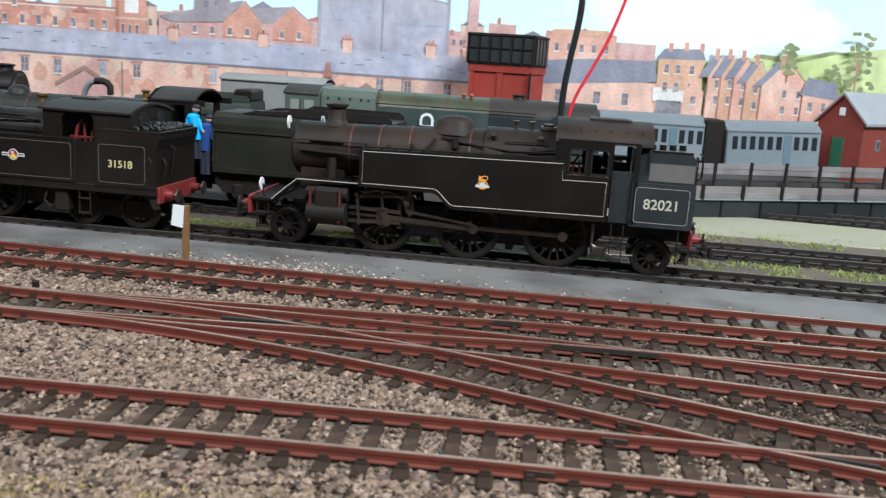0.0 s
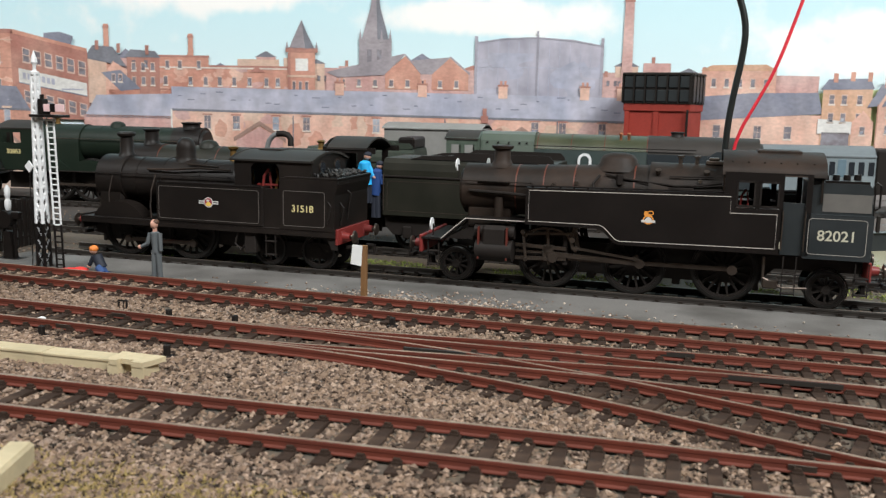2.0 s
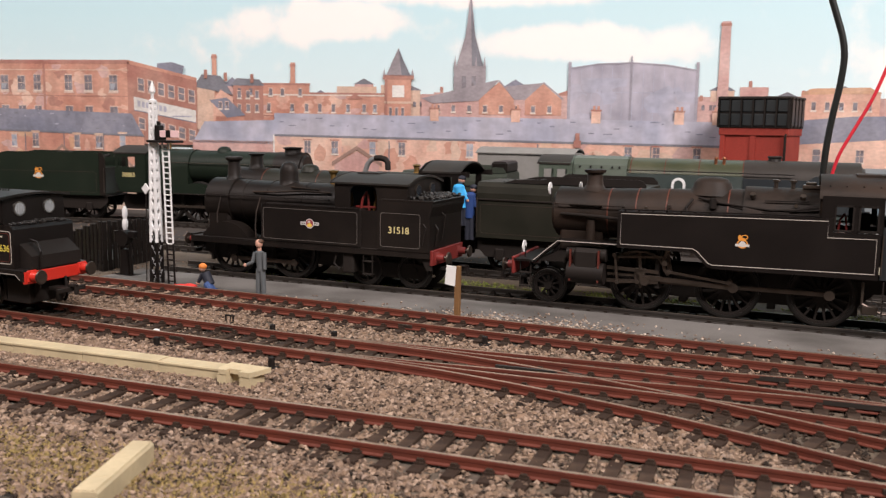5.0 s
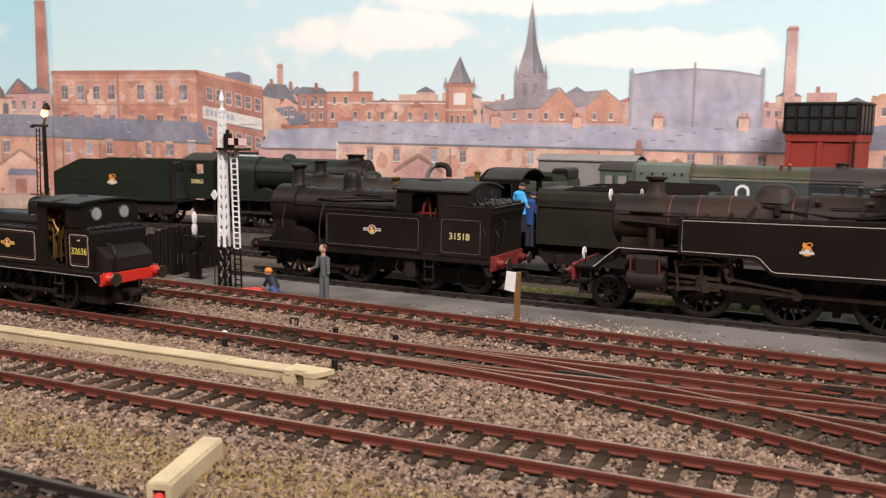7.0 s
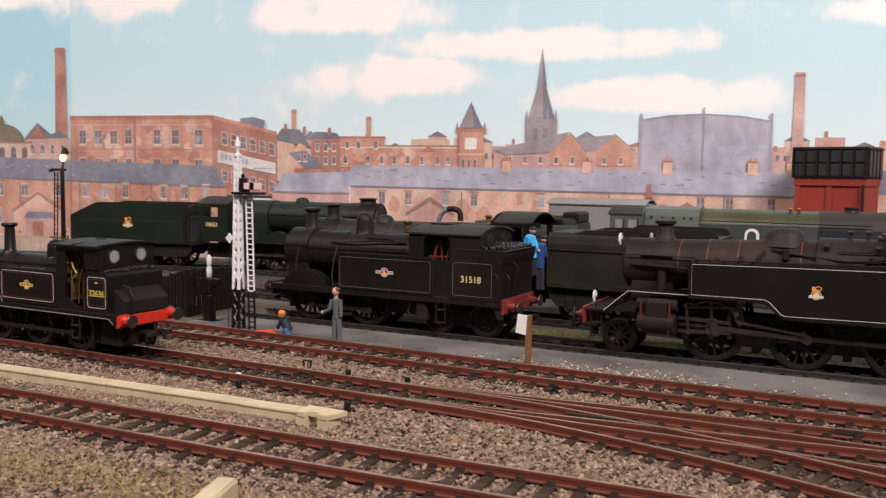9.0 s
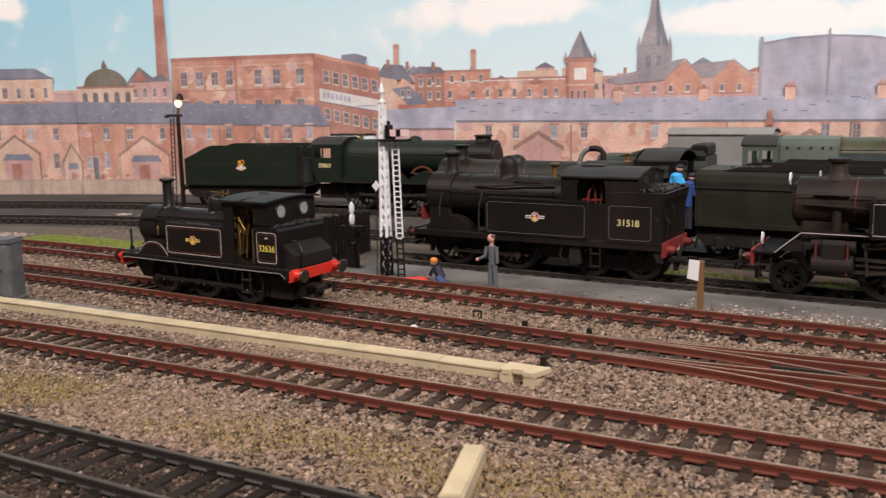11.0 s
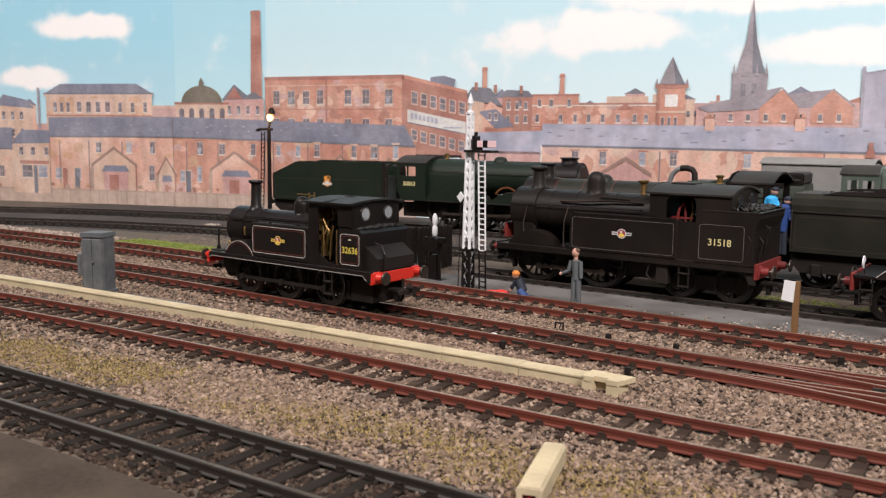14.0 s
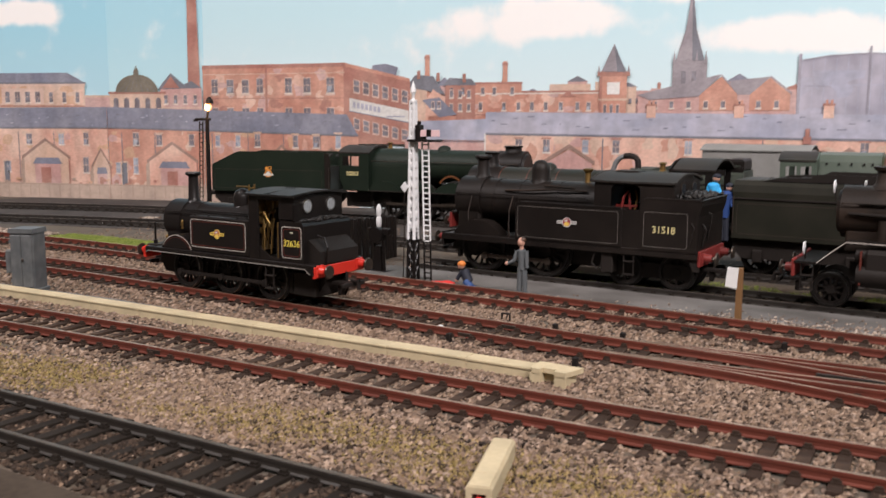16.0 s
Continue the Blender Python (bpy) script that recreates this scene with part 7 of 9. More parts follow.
def express_engine():
    t = empty("steam_locomotive", on_track("T6", -59), "faded green express engine with olive boiler and brown smokebox", "locomotive", "locomotives in the yard")
    wheels(t, (-24, 2, 28), 12.2, 12)
    wheels(t, (-52, 58, 80), 6.2, 10)
    bm = B()
    box(bm, -84, 96, -7, 7, 8, 18, 0.4)
    box(bm, -84, 96, -16, 16, 23, 24, 0.2)
    part("frame", bm, M_FRAME, t)
    for s in (-1, 1):
        bm = B()
        box(bm, -26, 92, s * 15.4 - 0.3, s * 15.4 + 0.3, 20, 24, 0.1)
        part("running_board", bm, M_FADEDBLUE, t)
    bm = B()
    barrel(bm, -26, 35, 37.4, 12.3)
    boiler = part("boiler", bm, M_OLIVE, t, smooth=True)
    bm = B()
    for s in (-1, 1):
        slab(bm, [(-26, 24), (35, 24), (35, 41.4), (-26, 41.4)], "y", s * 12.7 - 0.3, s * 12.7 + 0.3)
    part("lower_cladding", bm, M_FADEDBLUE, boiler, "faded blue-green lower boiler cladding")
    bands(t, (-24.5, -6, 12, 34.6), 37.4, 12.35, M_ORANGE, 0.5)
    bm = B()
    barrel(bm, 35, 92, 37.4, 12.6)
    rod(bm, (92, 0, 37.4), (94, 0, 37.4), 10.6, 26, 9.4)
    box(bm, 38, 88, -8, 8, 18, 30, 0.5)
    part("smokebox", bm, M_GREYSMOKE, t, "dusty brown smokebox", smooth=True)
    for s in (-1, 1):
        bm = B()
        slab(bm, [(35, 24), (94, 24), (92, 33), (84, 40.5), (35, 40.5)], "y", s * 13.3 - 0.3, s * 13.3 + 0.3)
        part("lower_casing", bm, M_SLATEBLUE, t, "dull slate-blue lower casing")
    bm = B()
    slab(bm, [(-14.6, 24), (14.6, 24), (14.2, 38), (12.6, 45.4), (9.5, 49), (5, 50.2), (-5, 50.2), (-9.5, 49), (-12.6, 45.4), (-14.2, 38)], "x", -56, -26)
    fb = part("firebox", bm, M_PALEGREEN, t)
    for x in (-52, -46, -40, -34, -30):
        bm = B()
        rod(bm, (x, -12.6, 44.6), (x, -14.0, 44.2), 0.5, 8)
        part("washout_plug", bm, M_SOOT, fb)
    bm = B()
    handle = [(-26, -13.4, 43.2), (10, -13.4, 43.2), (60, -13.6, 43.2)]
    tube(bm, handle, 0.3, 6)
    part("handrail", bm, M_SOOT, t)
    for x in (20.4, 24.6):
        bm = B()
        lathe(bm, (x, -6.4, 0), [(1.1, 46.0), (0.8, 47.5), (0.8, 50.0), (1.2, 50.6), (0.7, 51.4)], 12)
        part("safety_valve", bm, M_COPPER, t, smooth=True)
    bm = B()
    lathe(bm, (50, 0, 0), [(4.2, 48.8), (3.4, 49.8), (3.2, 51.2), (3.8, 51.8), (3.4, 52.4)], 20)
    part("chimney", bm, M_SOOT, t, smooth=True)
    for s in (-1, 1):
        bm = B()
        slab(bm, [(60, 24), (94, 24), (94, 38), (90, 43), (70, 43), (60, 36)], "y", s * 16.4 - 0.2, s * 16.4 + 0.2)
        part("smoke_deflector", bm, M_SLATEBLUE, t, "dull slate-blue smoke deflector")
    bm = B()
    for r, y0, y1, mi in ((3.7, -14.4, -13.2, 0), (2.3, -14.6, -14.4, 1)):
        slab(bm, [(2.0 - r, 33.2 + 0.5 * mi), (2.0 + r, 33.2 + 0.5 * mi)] + [(2.0 + r * math.cos(radians(a)), 36.2 + r * math.sin(radians(a))) for a in range(0, 181, 15)], "y", y0, y1, mi)
    part("name_shield", bm, [M_PAINTWHITE, M_FADEDBLUE], t, "arched cream and green name shield")
    for s in (-1, 1):
        bm = B()
        y0, y1 = (-15.8, -15.2) if s < 0 else (15.2, 15.8)
        slab(bm, [(-75, 24), (-56, 24), (-56, 36), (-75, 36)], "y", y0, y1)
        slab(bm, [(-75, 42.6), (-56, 42.6), (-56, 46.4), (-75, 46.4)], "y", y0, y1)
        for x0, x1 in ((-75, -72), (-66.5, -64.5), (-59, -56)):
            slab(bm, [(x0, 36), (x1, 36), (x1, 42.6), (x0, 42.6)], "y", y0 + 0.02, y1 - 0.02)
        part("cab_side", bm, M_PALEGREEN, t)
    bm = B()
    slab(bm, [(-15.2, 24), (15.2, 24), (15.2, 46), (7, 50), (-7, 50), (-15.2, 46)], "x", -57, -56.2)
    part("cab_front", bm, M_PALEGREEN, t)
    bm = B()
    curved_roof(bm, -76, -57, 16.2, 46.0, 4.4, 0.8)
    part("cab_roof", bm, M_ROOF, t, "sooty dark cab roof", smooth=True)
    bm = B()
    box(bm, 96, 97.2, -15.6, 15.6, 11, 18, 0.2)
    part("buffer_beam", bm, M_DULLRED, t)
    buffers(t, 97, 14, 1, M_DULLRED)
    low = tender("T6", -184, 64, 39, M_GREYGREEN, "dusty grey-green tender of the faded express engine", True, 1, rim=M_GREYGREEN, coal_top=35.5)
    bm = B()
    box(bm, 22, 31.6, -14, 14, 38.8, 45.6, 1.2)
    part("front_locker", bm, M_SOOT, low, "sooty locker across the tender front")


express_engine()

# ---- goods van behind the engines ----
g = empty("goods_van", at(-167, 548, -1, 6), "pale grey van with curved roof behind the engines", "van")
bm = B()
box(bm, -32, 32, -15, 15, 14, 50.4, 0.4)
part("body", bm, M_GREYVAN, g)
bm = B()
curved_roof(bm, -33, 33, 16, 50, 3.4)
part("roof", bm, M_GREYVAN, g)
wheels(g, (-20, 20), 6.4, 10)

# ---- coaches ----
def coach(x0, x1, y, rz, climb=0.0, z=-1.0, gangway=True):
    L = x1 - x0
    t = empty("passenger_coach", at((x0 + x1) / 2, y, z, rz) @ pose(0, 0, 0, 0, -climb, 0), "pale blue-grey passenger coach with dark window openings", "coach", "coaches in the siding")
    h = L / 2
    bm = B()
    box(bm, -h, h, -16.4, 16.4, 17, 39, 0.8)
    body = part("body", bm, M_BLUEGREY, t)
    bm = B()
    curved_roof(bm, -h, h, 16.9, 39, 5.6, 0.8)
    part("roof", bm, M_COACHROOF, t)
    bm = B()
    box(bm, -h, h, -13, 13, 11, 17.4, 0.4)
    part("underframe", bm, M_FRAME, t)
    wheels(t, (-h + 10, -h + 24, h - 24, h - 10), 6.4, 10)
    n = int(L / 5.4)
    for k in range(n):
        if k % 7 == 6:
            continue
        x = -h + 4 + k * 5.4
        bm = B()
        box(bm, x, x + 3.2, -16.75, -16.3, 27.5, 35.6, 0.2)
        part("window", bm, M_DARKGLASS, body)
    for k in range(n // 7):
        x = -h + 4 + (k * 7 + 6) * 5.4 + 1.6
        bm = B()
        box(bm, x - 2.4, x + 2.4, -16.6, -16.3, 18, 37, 0.1)
        part("door", bm, mat("coach_door_blue", (0.13, 0.19, 0.23), 0.5) if k == 0 else bpy.data.materials["coach_door_blue"], body)
    if gangway:
        bm = B()
        box(bm, h - 0.2, h + 12.0, -16.6, 12, 12, 43.0, 1.2)
        part("gangway", bm, M_FRAME, t, "black gangway bellows")


coach(-112, 96, 591, 6, 0.6)
coach(109.5, 167.5, 614.6, 9, 2.6, -0.6, False)

# ---- water tower ----
w = empty("water_tower", at(-30.4, 602, -3.2, -8) @ Matrix.Diagonal((0.86, 0.9, 1, 1)), "red brick water tower with black panelled iron tank", "water tower")
bm = B()
box(bm, -24, 24, -18, 18, 0, 70)
base = part("brick_base", bm, M_BRICKRED, w)
for x0, x1 in ((-24, -20.5), (-2, 2), (20.5, 24)):
    bm = B()
    box(bm, x0, x1, -19, -17.8, 0, 70)
    part("pier", bm, M_BRICKRED, base)
bm = B()
box(bm, -25, 25, -19.4, 19, 66, 70.6, 0.3)
part("cornice", bm, M_BRICKRED, base)
bm = B()
box(bm, -25.5, 25.5, -20, 20, 70.6, 89, 0.4)
tank = part("tank", bm, M_FRAME, w, "black riveted iron tank")
for k in range(6):
    for j in range(2):
        bm = B()
        box(bm, -24.6 + k * 8.3, -24.6 + k * 8.3 + 7.3, -20.9, -19.9, 72 + j * 8.6, 79.4 + j * 8.6, 0.5)
        part("plate", bm, M_GREYBLACK, tank)
for k in range(7):
    bm = B()
    box(bm, -25.6 + k * 8.3 - 0.5, -25.6 + k * 8.3 + 0.7, -21.4, -20, 71, 89.4)
    part("rib", bm, M_FRAME, tank)
bm = B()
box(bm, -26, 26, -21.4, 20.4, 88.6, 90.2, 0.3)
part("rim", bm, M_ROOF, tank)
for k in range(4):
    bm = B()
    box(bm, 25.4, 26.2, -17.6 + k * 9.4, -10.2 + k * 9.4, 72, 88, 0.4)
    part("plate", bm, M_GREYBLACK, tank)
    bm = B()
    box(bm, 25.4, 26.6, -19 + k * 9.4, -18.0 + k * 9.4, 71, 89.4)
    part("rib", bm, M_FRAME, tank)
bm = B()
tube(bm, [(22, -12, 70), (23.4, -21, 66), (23.4, -21, 10)], 0.9, 8)
part("pipe", bm, M_FRAME, w)

# ---- brick hut on the raised ground ----
bm = B()
slab(bm, [(20, 548), (66, 522), (230, 616), (420, 640), (420, 742), (20, 632)], "z", -3.1, 10.4)
tagged(finish(bm, "embankment", M_CINDER), "raised dark cinder ground behind the fenced bridge", "ground", kind="structure")
hut = empty("brick_hut", at(181, 615, 10.4, -39), "small red brick hut with grey slate roof and green door", "hut")
bm = B()
slab(bm, [(-15, 0), (15, 0), (15, 37), (0, 53), (-15, 37)], "y", 0, 60)
body = part("wall", bm, mat("dark_red_brick", (0.2, 0.034, 0.022), 0.8, scale=900, vary=0.35, second=(0.28, 0.05, 0.032), scale2=70), hut)
for sx, name in ((-1, "roof_slope"), (1, "roof_slope")):
    bm = B()
    slab(bm, [(0, 54.8), (sx * 17.4, 36.2), (sx * 17.4, 34.6), (0, 53.2)], "y", -2, 62)
    part(name, bm, M_SLATE, hut, "grey slate roof slope")
    bm = B()
    slab(bm, [(0, 53.4), (sx * 16.6, 35.6), (sx * 16.6, 34.2), (0, 51.6)], "y", -1.9, -1.2)
    part("barge_board", bm, M_DULLRED, hut)
bm = B()
box(bm, -4.8, 4.6, -0.5, 0.2, 0, 27.6, 0.2)
part("door_frame", bm, M_DULLRED, hut)
bm = B()
box(bm, -4.0, 3.8, -0.9, 0, 0, 26.6, 0.2)
part("door", bm, M_DOOR, hut)
bm = B()
box(bm, 14.9, 15.5, 18, 24, 19, 26, 0.2)
hw = part("window", bm, M_GREYVAN, hut)
bm = B()
box(bm, 15.4, 15.6, 18.8, 23.2, 19.8, 25.2)
part("pane", bm, M_DARKGLASS, hw)
bm = B()
box(bm, -2, 2, -0.6, 0, 40, 45, 0.3)
part("vent", bm, M_PAPER, hut)

# ---- fenced bridge over the pit ----
tt = empty("turntable_bridge", at(90, 482, 0, 30), "dark turntable girder with grey plank railings on black posts", "turntable")
bm = B()
box(bm, -22, 190, 0, 2, -3.1, 6.6)
girder = part("girder", bm, M_GREYBLACK, tt, "dark plated girder")
for k in range(9):
    bm = B()
    box(bm, -12 + k * 24.5, -11 + k * 24.5, -0.7, 0.2, -3.1, 6.4)
    part("stiffener", bm, M_FRAME, girder)
bm = B()
box(bm, -22, 190, -1.4, 44, 6.6, 7.4, 0.2)
part("deck", bm, M_BLUEGREY, tt, "blue-grey planked deck")
for y, dz, x0 in ((-1.0, 0, 0.0), (43, 7.0, 13.0)):
    for z0, z1, m in ((7.6, 10.6, M_PLANK), (10.8, 13.8, M_PALEPLANK)):
        bm = B()
        box(bm, -22, 190, y + 0.4, y + 1.0, z0 + dz, z1 + dz, 0.1)
        part("rail", bm, m, tt, "weathered plank rail")
    for k in range(8):
        bm = B()
        box(bm, x0 - 0.8 + k * 24.5, x0 + 0.9 + k * 24.5, y - 0.7, y + 0.5, 7 if dz == 0 else 7.4, 15 + dz, 0.15)
        part("post", bm, M_FRAME, tt)

# ---- lattice signal ----
sig = empty("lattice_signal", at(-226, 271, -2.6, 4), "tall white lattice signal post with black base, ladder and faded arm", "signal")


def post_half(z):
    return 1.65 - 0.85 * z / 76


for sx in (-1, 1):
    for sy in (-1, 1):
        bm = B()
        for a, b, m in ((0, 18, 1), (18, 76, 0)):
            rod(bm, (sx * post_half(a), sy * post_half(a), a), (sx * post_half(b), sy * post_half(b), b), 0.75, 6, 0.62, m)
        part("leg", bm, [M_PAINTWHITE, M_BLACK], sig)
for sy in (-1, 1):
    for face in "xy":
        bm = B()
        z = 1.5
        k = 0
        while z < 75:
            z2 = min(75.5, z + 2.6 * post_half(z) + 1.0)
            a, b = post_half(z), post_half(z2)
            for s in (-1, 1):
                if face == "x":
                    rod(bm, (s * a, sy * a, z), (-s * b, sy * b, z2), 0.5, 5, m=1 if z < 18 else 0)
                else:
                    rod(bm, (sy * a, s * a, z), (sy * b, -s * b, z2), 0.5, 5, m=1 if z < 18 else 0)
            z = z2
        part("lattice", bm, [M_PAINTWHITE, M_BLACK], sig, "crossed lattice bars")
bm = B()
lathe(bm, (0, 0, 0), [(1.7, 75.5), (1.7, 76.5), (0.7, 77), (0.7, 79), (1.3, 80), (1.1, 81.5), (0.3, 83.8), (0.1, 84.5)], 12)
part("finial", bm, M_PAINTWHITE, sig, smooth=True)
bm = B()
box(bm, -6.5, 14, -5, 5, -0.8, 0.6, 0.3)
part("base_plate", bm, M_BLACK, sig)
bm = B()
for x in (6.4, 9.6):
    rod(bm, (x, -0.5, 0), (x - 0.48, -0.5, 18), 0.45, 6)
    rod(bm, (x - 0.48, -0.5, 18), (x - 1.6, -0.5, 60), 0.4, 6)
for k in range(26):
    z = 2 + k * 2.25
    rod(bm, (6.4 - 1.6 * z / 60, -0.5, z), (9.6 - 1.6 * z / 60, -0.5, z), 0.3, 5)
for f in bm.faces:
    f.material_index = 1 if sum(v.co.z for v in f.verts) / len(f.verts) < 17 else 0
part("ladder", bm, [M_PAINTWHITE, M_BLACK], sig)
bm = B()
box(bm, -1, 12.6, -3.4, 3.4, 59.4, 60.4, 0.2)
part("platform", bm, M_BLACK, sig)
bm = B()
box(bm, 5.0, 14.4, -2.2, -1.7, 61.6, 64.4, 0.1, 0)
box(bm, 8.2, 10.4, -2.35, -1.6, 61.5, 64.5, 0.0, 1)
part("signal_arm", bm, [M_PINK, M_BLACK], sig, "faded pink-white arm with black band")
bm = B()
box(bm, 2.6, 4.8, -2.6, 1, 60.4, 66.4, 0.3)
rod(bm, (3.7, -1, 66.2), (3.7, -1, 68), 0.8, 8)
rod(bm, (6.2, -1, 60), (6.2, -1, 63.6), 0.9, 8)
part("lamp", bm, M_BLACK, sig)
bm = B()
slab(bm, [(-4.6, 40.3), (-2.6, 42.6), (-0.8, 40.3), (-2.6, 38)], "y", -2.8, -2.2)
part("counterweight", bm, M_PAINTWHITE, sig)
bm = B()
tube(bm, [(-2.6, -2.4, 39), (-3.0, -2.4, 20), (-3.4, -2.6, 1)], 0.22, 5)
part("signal_wire", bm, M_BLACK, sig)

# ---- shunting signal ----
gs = empty("shunting_signal", at(-252.5, 279.5, -2.6, 0), "low black shunting signal with white lamp top", "signal")
bm = B()
box(bm, -6, 6, -3, 3, -0.6, 0.8, 0.3)
part("base", bm, M_BLACK, gs)
bm = B()
slab(bm, [(-2.6, 0.5), (2.6, 0.5), (1.6, 12), (-1.6, 12)], "y", -1.4, 1.4)
rod(bm, (-3.2, 0, 0.5), (-2.4, 0, 17), 0.7, 8)
rod(bm, (3.2, 0, 0.5), (2.4, 0, 17), 0.7, 8)
part("stand", bm, M_BLACK, gs)
bm = B()
rod(bm, (0, -2.6, 17), (0, 0.8, 17), 3.6, 18)
box(bm, 2.6, 6.4, -1.4, 1.0, 17.2, 20.2, 0.3)
rod(bm, (-4.6, -1, 15), (-4.6, -1, 20), 1.0, 8)
part("disc", bm, M_BLACK, gs)
bm = B()
lathe(bm, (0, 0, 0), [(0.9, 20.6), (1.3, 22), (1.3, 24.4), (0.8, 25.4), (1.2, 27), (1.2, 29.4), (0.4, 31)], 12)
part("lamp", bm, M_PAINTWHITE, gs, "white lamp top", smooth=True)

# ---- slatted black coal pen ----
fence = empty("coal_pen", at(-313, 294, -3.2, 0), "weathered black slatted coal pen with stepped side", "coal pen")
CORNERS = (((0, 0), 13.0), ((41, -10), 23.0), ((35, 29), 21.0), ((-6, 39), 13.5))
for k4 in range(4):
    ((x0, y0), h0), ((x1, y1), h1) = CORNERS[k4], CORNERS[(k4 + 1) % 4]
    a, b = Vector((x0, y0)), Vector((x1, y1))
    n = max(3, int((b - a).length / 3.5))
    ang = math.degrees(math.atan2(y1 - y0, x1 - x0))
    for k in range(n):
        p = a + (b - a) * (k + 0.5) / n
        bm = B()
        hgt = h0 + (h1 - h0) * (k + 0.5) / n + 0.4 * noise.noise((k * 3.1, x0, 0))
        box(bm, -1.25, 1.25, -0.5 + 0.25 * (k % 2), 0.5, 0.0 if k % 4 else -0.2, hgt + 0.5 * (k % 2), 0.25)
        s_ = part("slat", bm, M_SOOT, fence)
        s_.matrix_local = at(p.x, p.y, 0, ang)
    for z in (3.0, 9.5):
        bm = B()
        box(bm, 0, (b - a).length, 0.45, 1.3, z, z + 1.6, 0.1)
        s_ = part("fence_rail", bm, M_SOOT, fence)
        s_.matrix_local = at(x0, y0, 0, ang)
bm = B()
slab(bm, [(0, 0), (41, -10), (35, 29), (-6, 39)], "z", 0.1, 3.5)
part("coal_bed", bm, M_COAL, fence, "black coal heaped inside")

# ---- yard lamp ----
yl = empty("yard_lamp", at(-472, 361, -3.2, 8), "tall black yard lamp with glowing warm bulb and ladder", "lamp")
bm = B()
rod(bm, (0, 0, 0), (0, 0, 70), 1.7, 12, 1.3)
rod(bm, (0, 0, 0), (0, 0, 5), 2.6, 12, 2.0)
part("post", bm, M_BLACK, yl, smooth=True)
bm = B()
rod(bm, (-10, 0, 69.5), (3, 0, 69.5), 0.9, 8)
rod(bm, (-10, 0, 69.5), (-10, 0, 68), 1.6, 8)
part("bracket", bm, M_BLACK, yl)
bm = B()
tube(bm, [(0, 0, 70), (1.5, 0, 76), (3.2, -0.5, 79.6)], 0.8, 8)
lathe(bm, (3.2, -0.5, 0), [(2.6, 79.6), (2.2, 82), (1.0, 84)], 14)
part("lamp_head", bm, M_FRAME, yl)
bm = B()
ball(bm, (2.4, -1.2, 77.6), 2.3, sz=1.25)
part("bulb", bm, M_BULB, yl, "glowing warm orange bulb", smooth=True)
bm = B()
for x in (-6.2, -3.4):
    rod(bm, (x - 2.4, -0.5, 0), (x, -0.5, 68), 0.4, 6)
for k in range(22):
    z = 3 + k * 3
    rod(bm, (-6.2 - 2.4 * (1 - z / 68), -0.5, z), (-3.4 - 2.4 * (1 - z / 68), -0.5, z), 0.3, 5)
part("ladder", bm, M_SOOT, yl)
d = bpy.data.lights.new("yard_lamp_glow", "POINT")
d.energy, d.color, d.shadow_soft_size = 0.02, (1.0, 0.6, 0.25), 0.003
o = new("yard_lamp_glow", d)
o.matrix_world = at(-472 + 3.6, 361 - 4.5, 73)

# ---- relay cabinet ----
rc = empty("relay_cabinet", at(-331.5, 158.5, -2.6, 29) @ Matrix.Diagonal((0.68, 1.0, 0.97, 1)), "grey metal trackside relay cabinet with double doors", "cabinet")
bm = B()
box(bm, -7.2, 7.2, -4.4, 4.4, 1.2, 24.6, 0.5)
part("body", bm, M_GREYBOX, rc)
bm = B()
box(bm, -8.0, 8.0, -5.2, 5.2, 0, 1.6, 0.3)
part("plinth", bm, M_GREYBOX, rc)
bm = B()
slab(bm, [(-7.7, 24.4), (7.7, 24.4), (7.3, 26.2), (-7.3, 26.2)], "y", -4.9, 4.9)
part("lid", bm, M_GREYBOX, rc)
for x0, x1 in ((-6.6, -0.15), (0.15, 6.6)):
    bm = B()
    box(bm, x0, x1, -4.9, -4.3, 2.4, 23.6, 0.15)
    dr = part("door", bm, M_GREYBOX, rc)
    for z in (5, 21):
        bm = B()
        xx = x0 if x0 < -1 else x1
        box(bm, xx - 0.5, xx + 0.5, -5.2, -4.8, z - 0.8, z + 0.8, 0.1)
        part("hinge", bm, M_GREYBOX, dr)
bm = B()
box(bm, 0.2, 1.4, -5.4, -4.8, 13, 14.2, 0.2)
part("handle", bm, M_STEEL, rc)
bm = B()
box(bm, -12.6, -7.2, -2.4, 2.6, 7.4, 17.0, 0.4)
part("side_box", bm, M_GREYBOX, rc)

# ---- concrete cable troughs ----
line = spline([(-720, 92), (-520, 122), (-342, 148.5), (-250, 160.5), (-177, 169.5), (-109.5, 177.4)], 1.0)
tr = empty("cable_trough", Matrix(), "long cream concrete cable trough laid between the tracks", "cable trough")
acc, start = 0.0, 0
for i in range(1, len(line)):
    acc += (line[i] - line[i - 1]).length
    if acc > 25.4 or i == len(line) - 1:
        a, b = line[start], line[i]
        L = (b - a).length - 0.22
        bm = B()
        slab(bm, [(-2.4, -2.4), (2.4, -2.4), (2.4, 0.75), (2.65, 0.8), (2.65, 1.3), (2.4, 1.55), (-2.4, 1.55), (-2.65, 1.3), (-2.65, 0.8), (-2.4, 0.75)], "x", 0, L)
        s = part("segment", bm, M_CREAM, tr)
        s.matrix_local = at(a.x, a.y, -1.2 + 0.14 * noise.noise((a.x * 0.1, 0, 0)), math.degrees(math.atan2(b.y - a.y, b.x - a.x)) + noise.noise((a.x * 0.3, 5, 0)) * 0.7)
        start, acc = i, 0.0
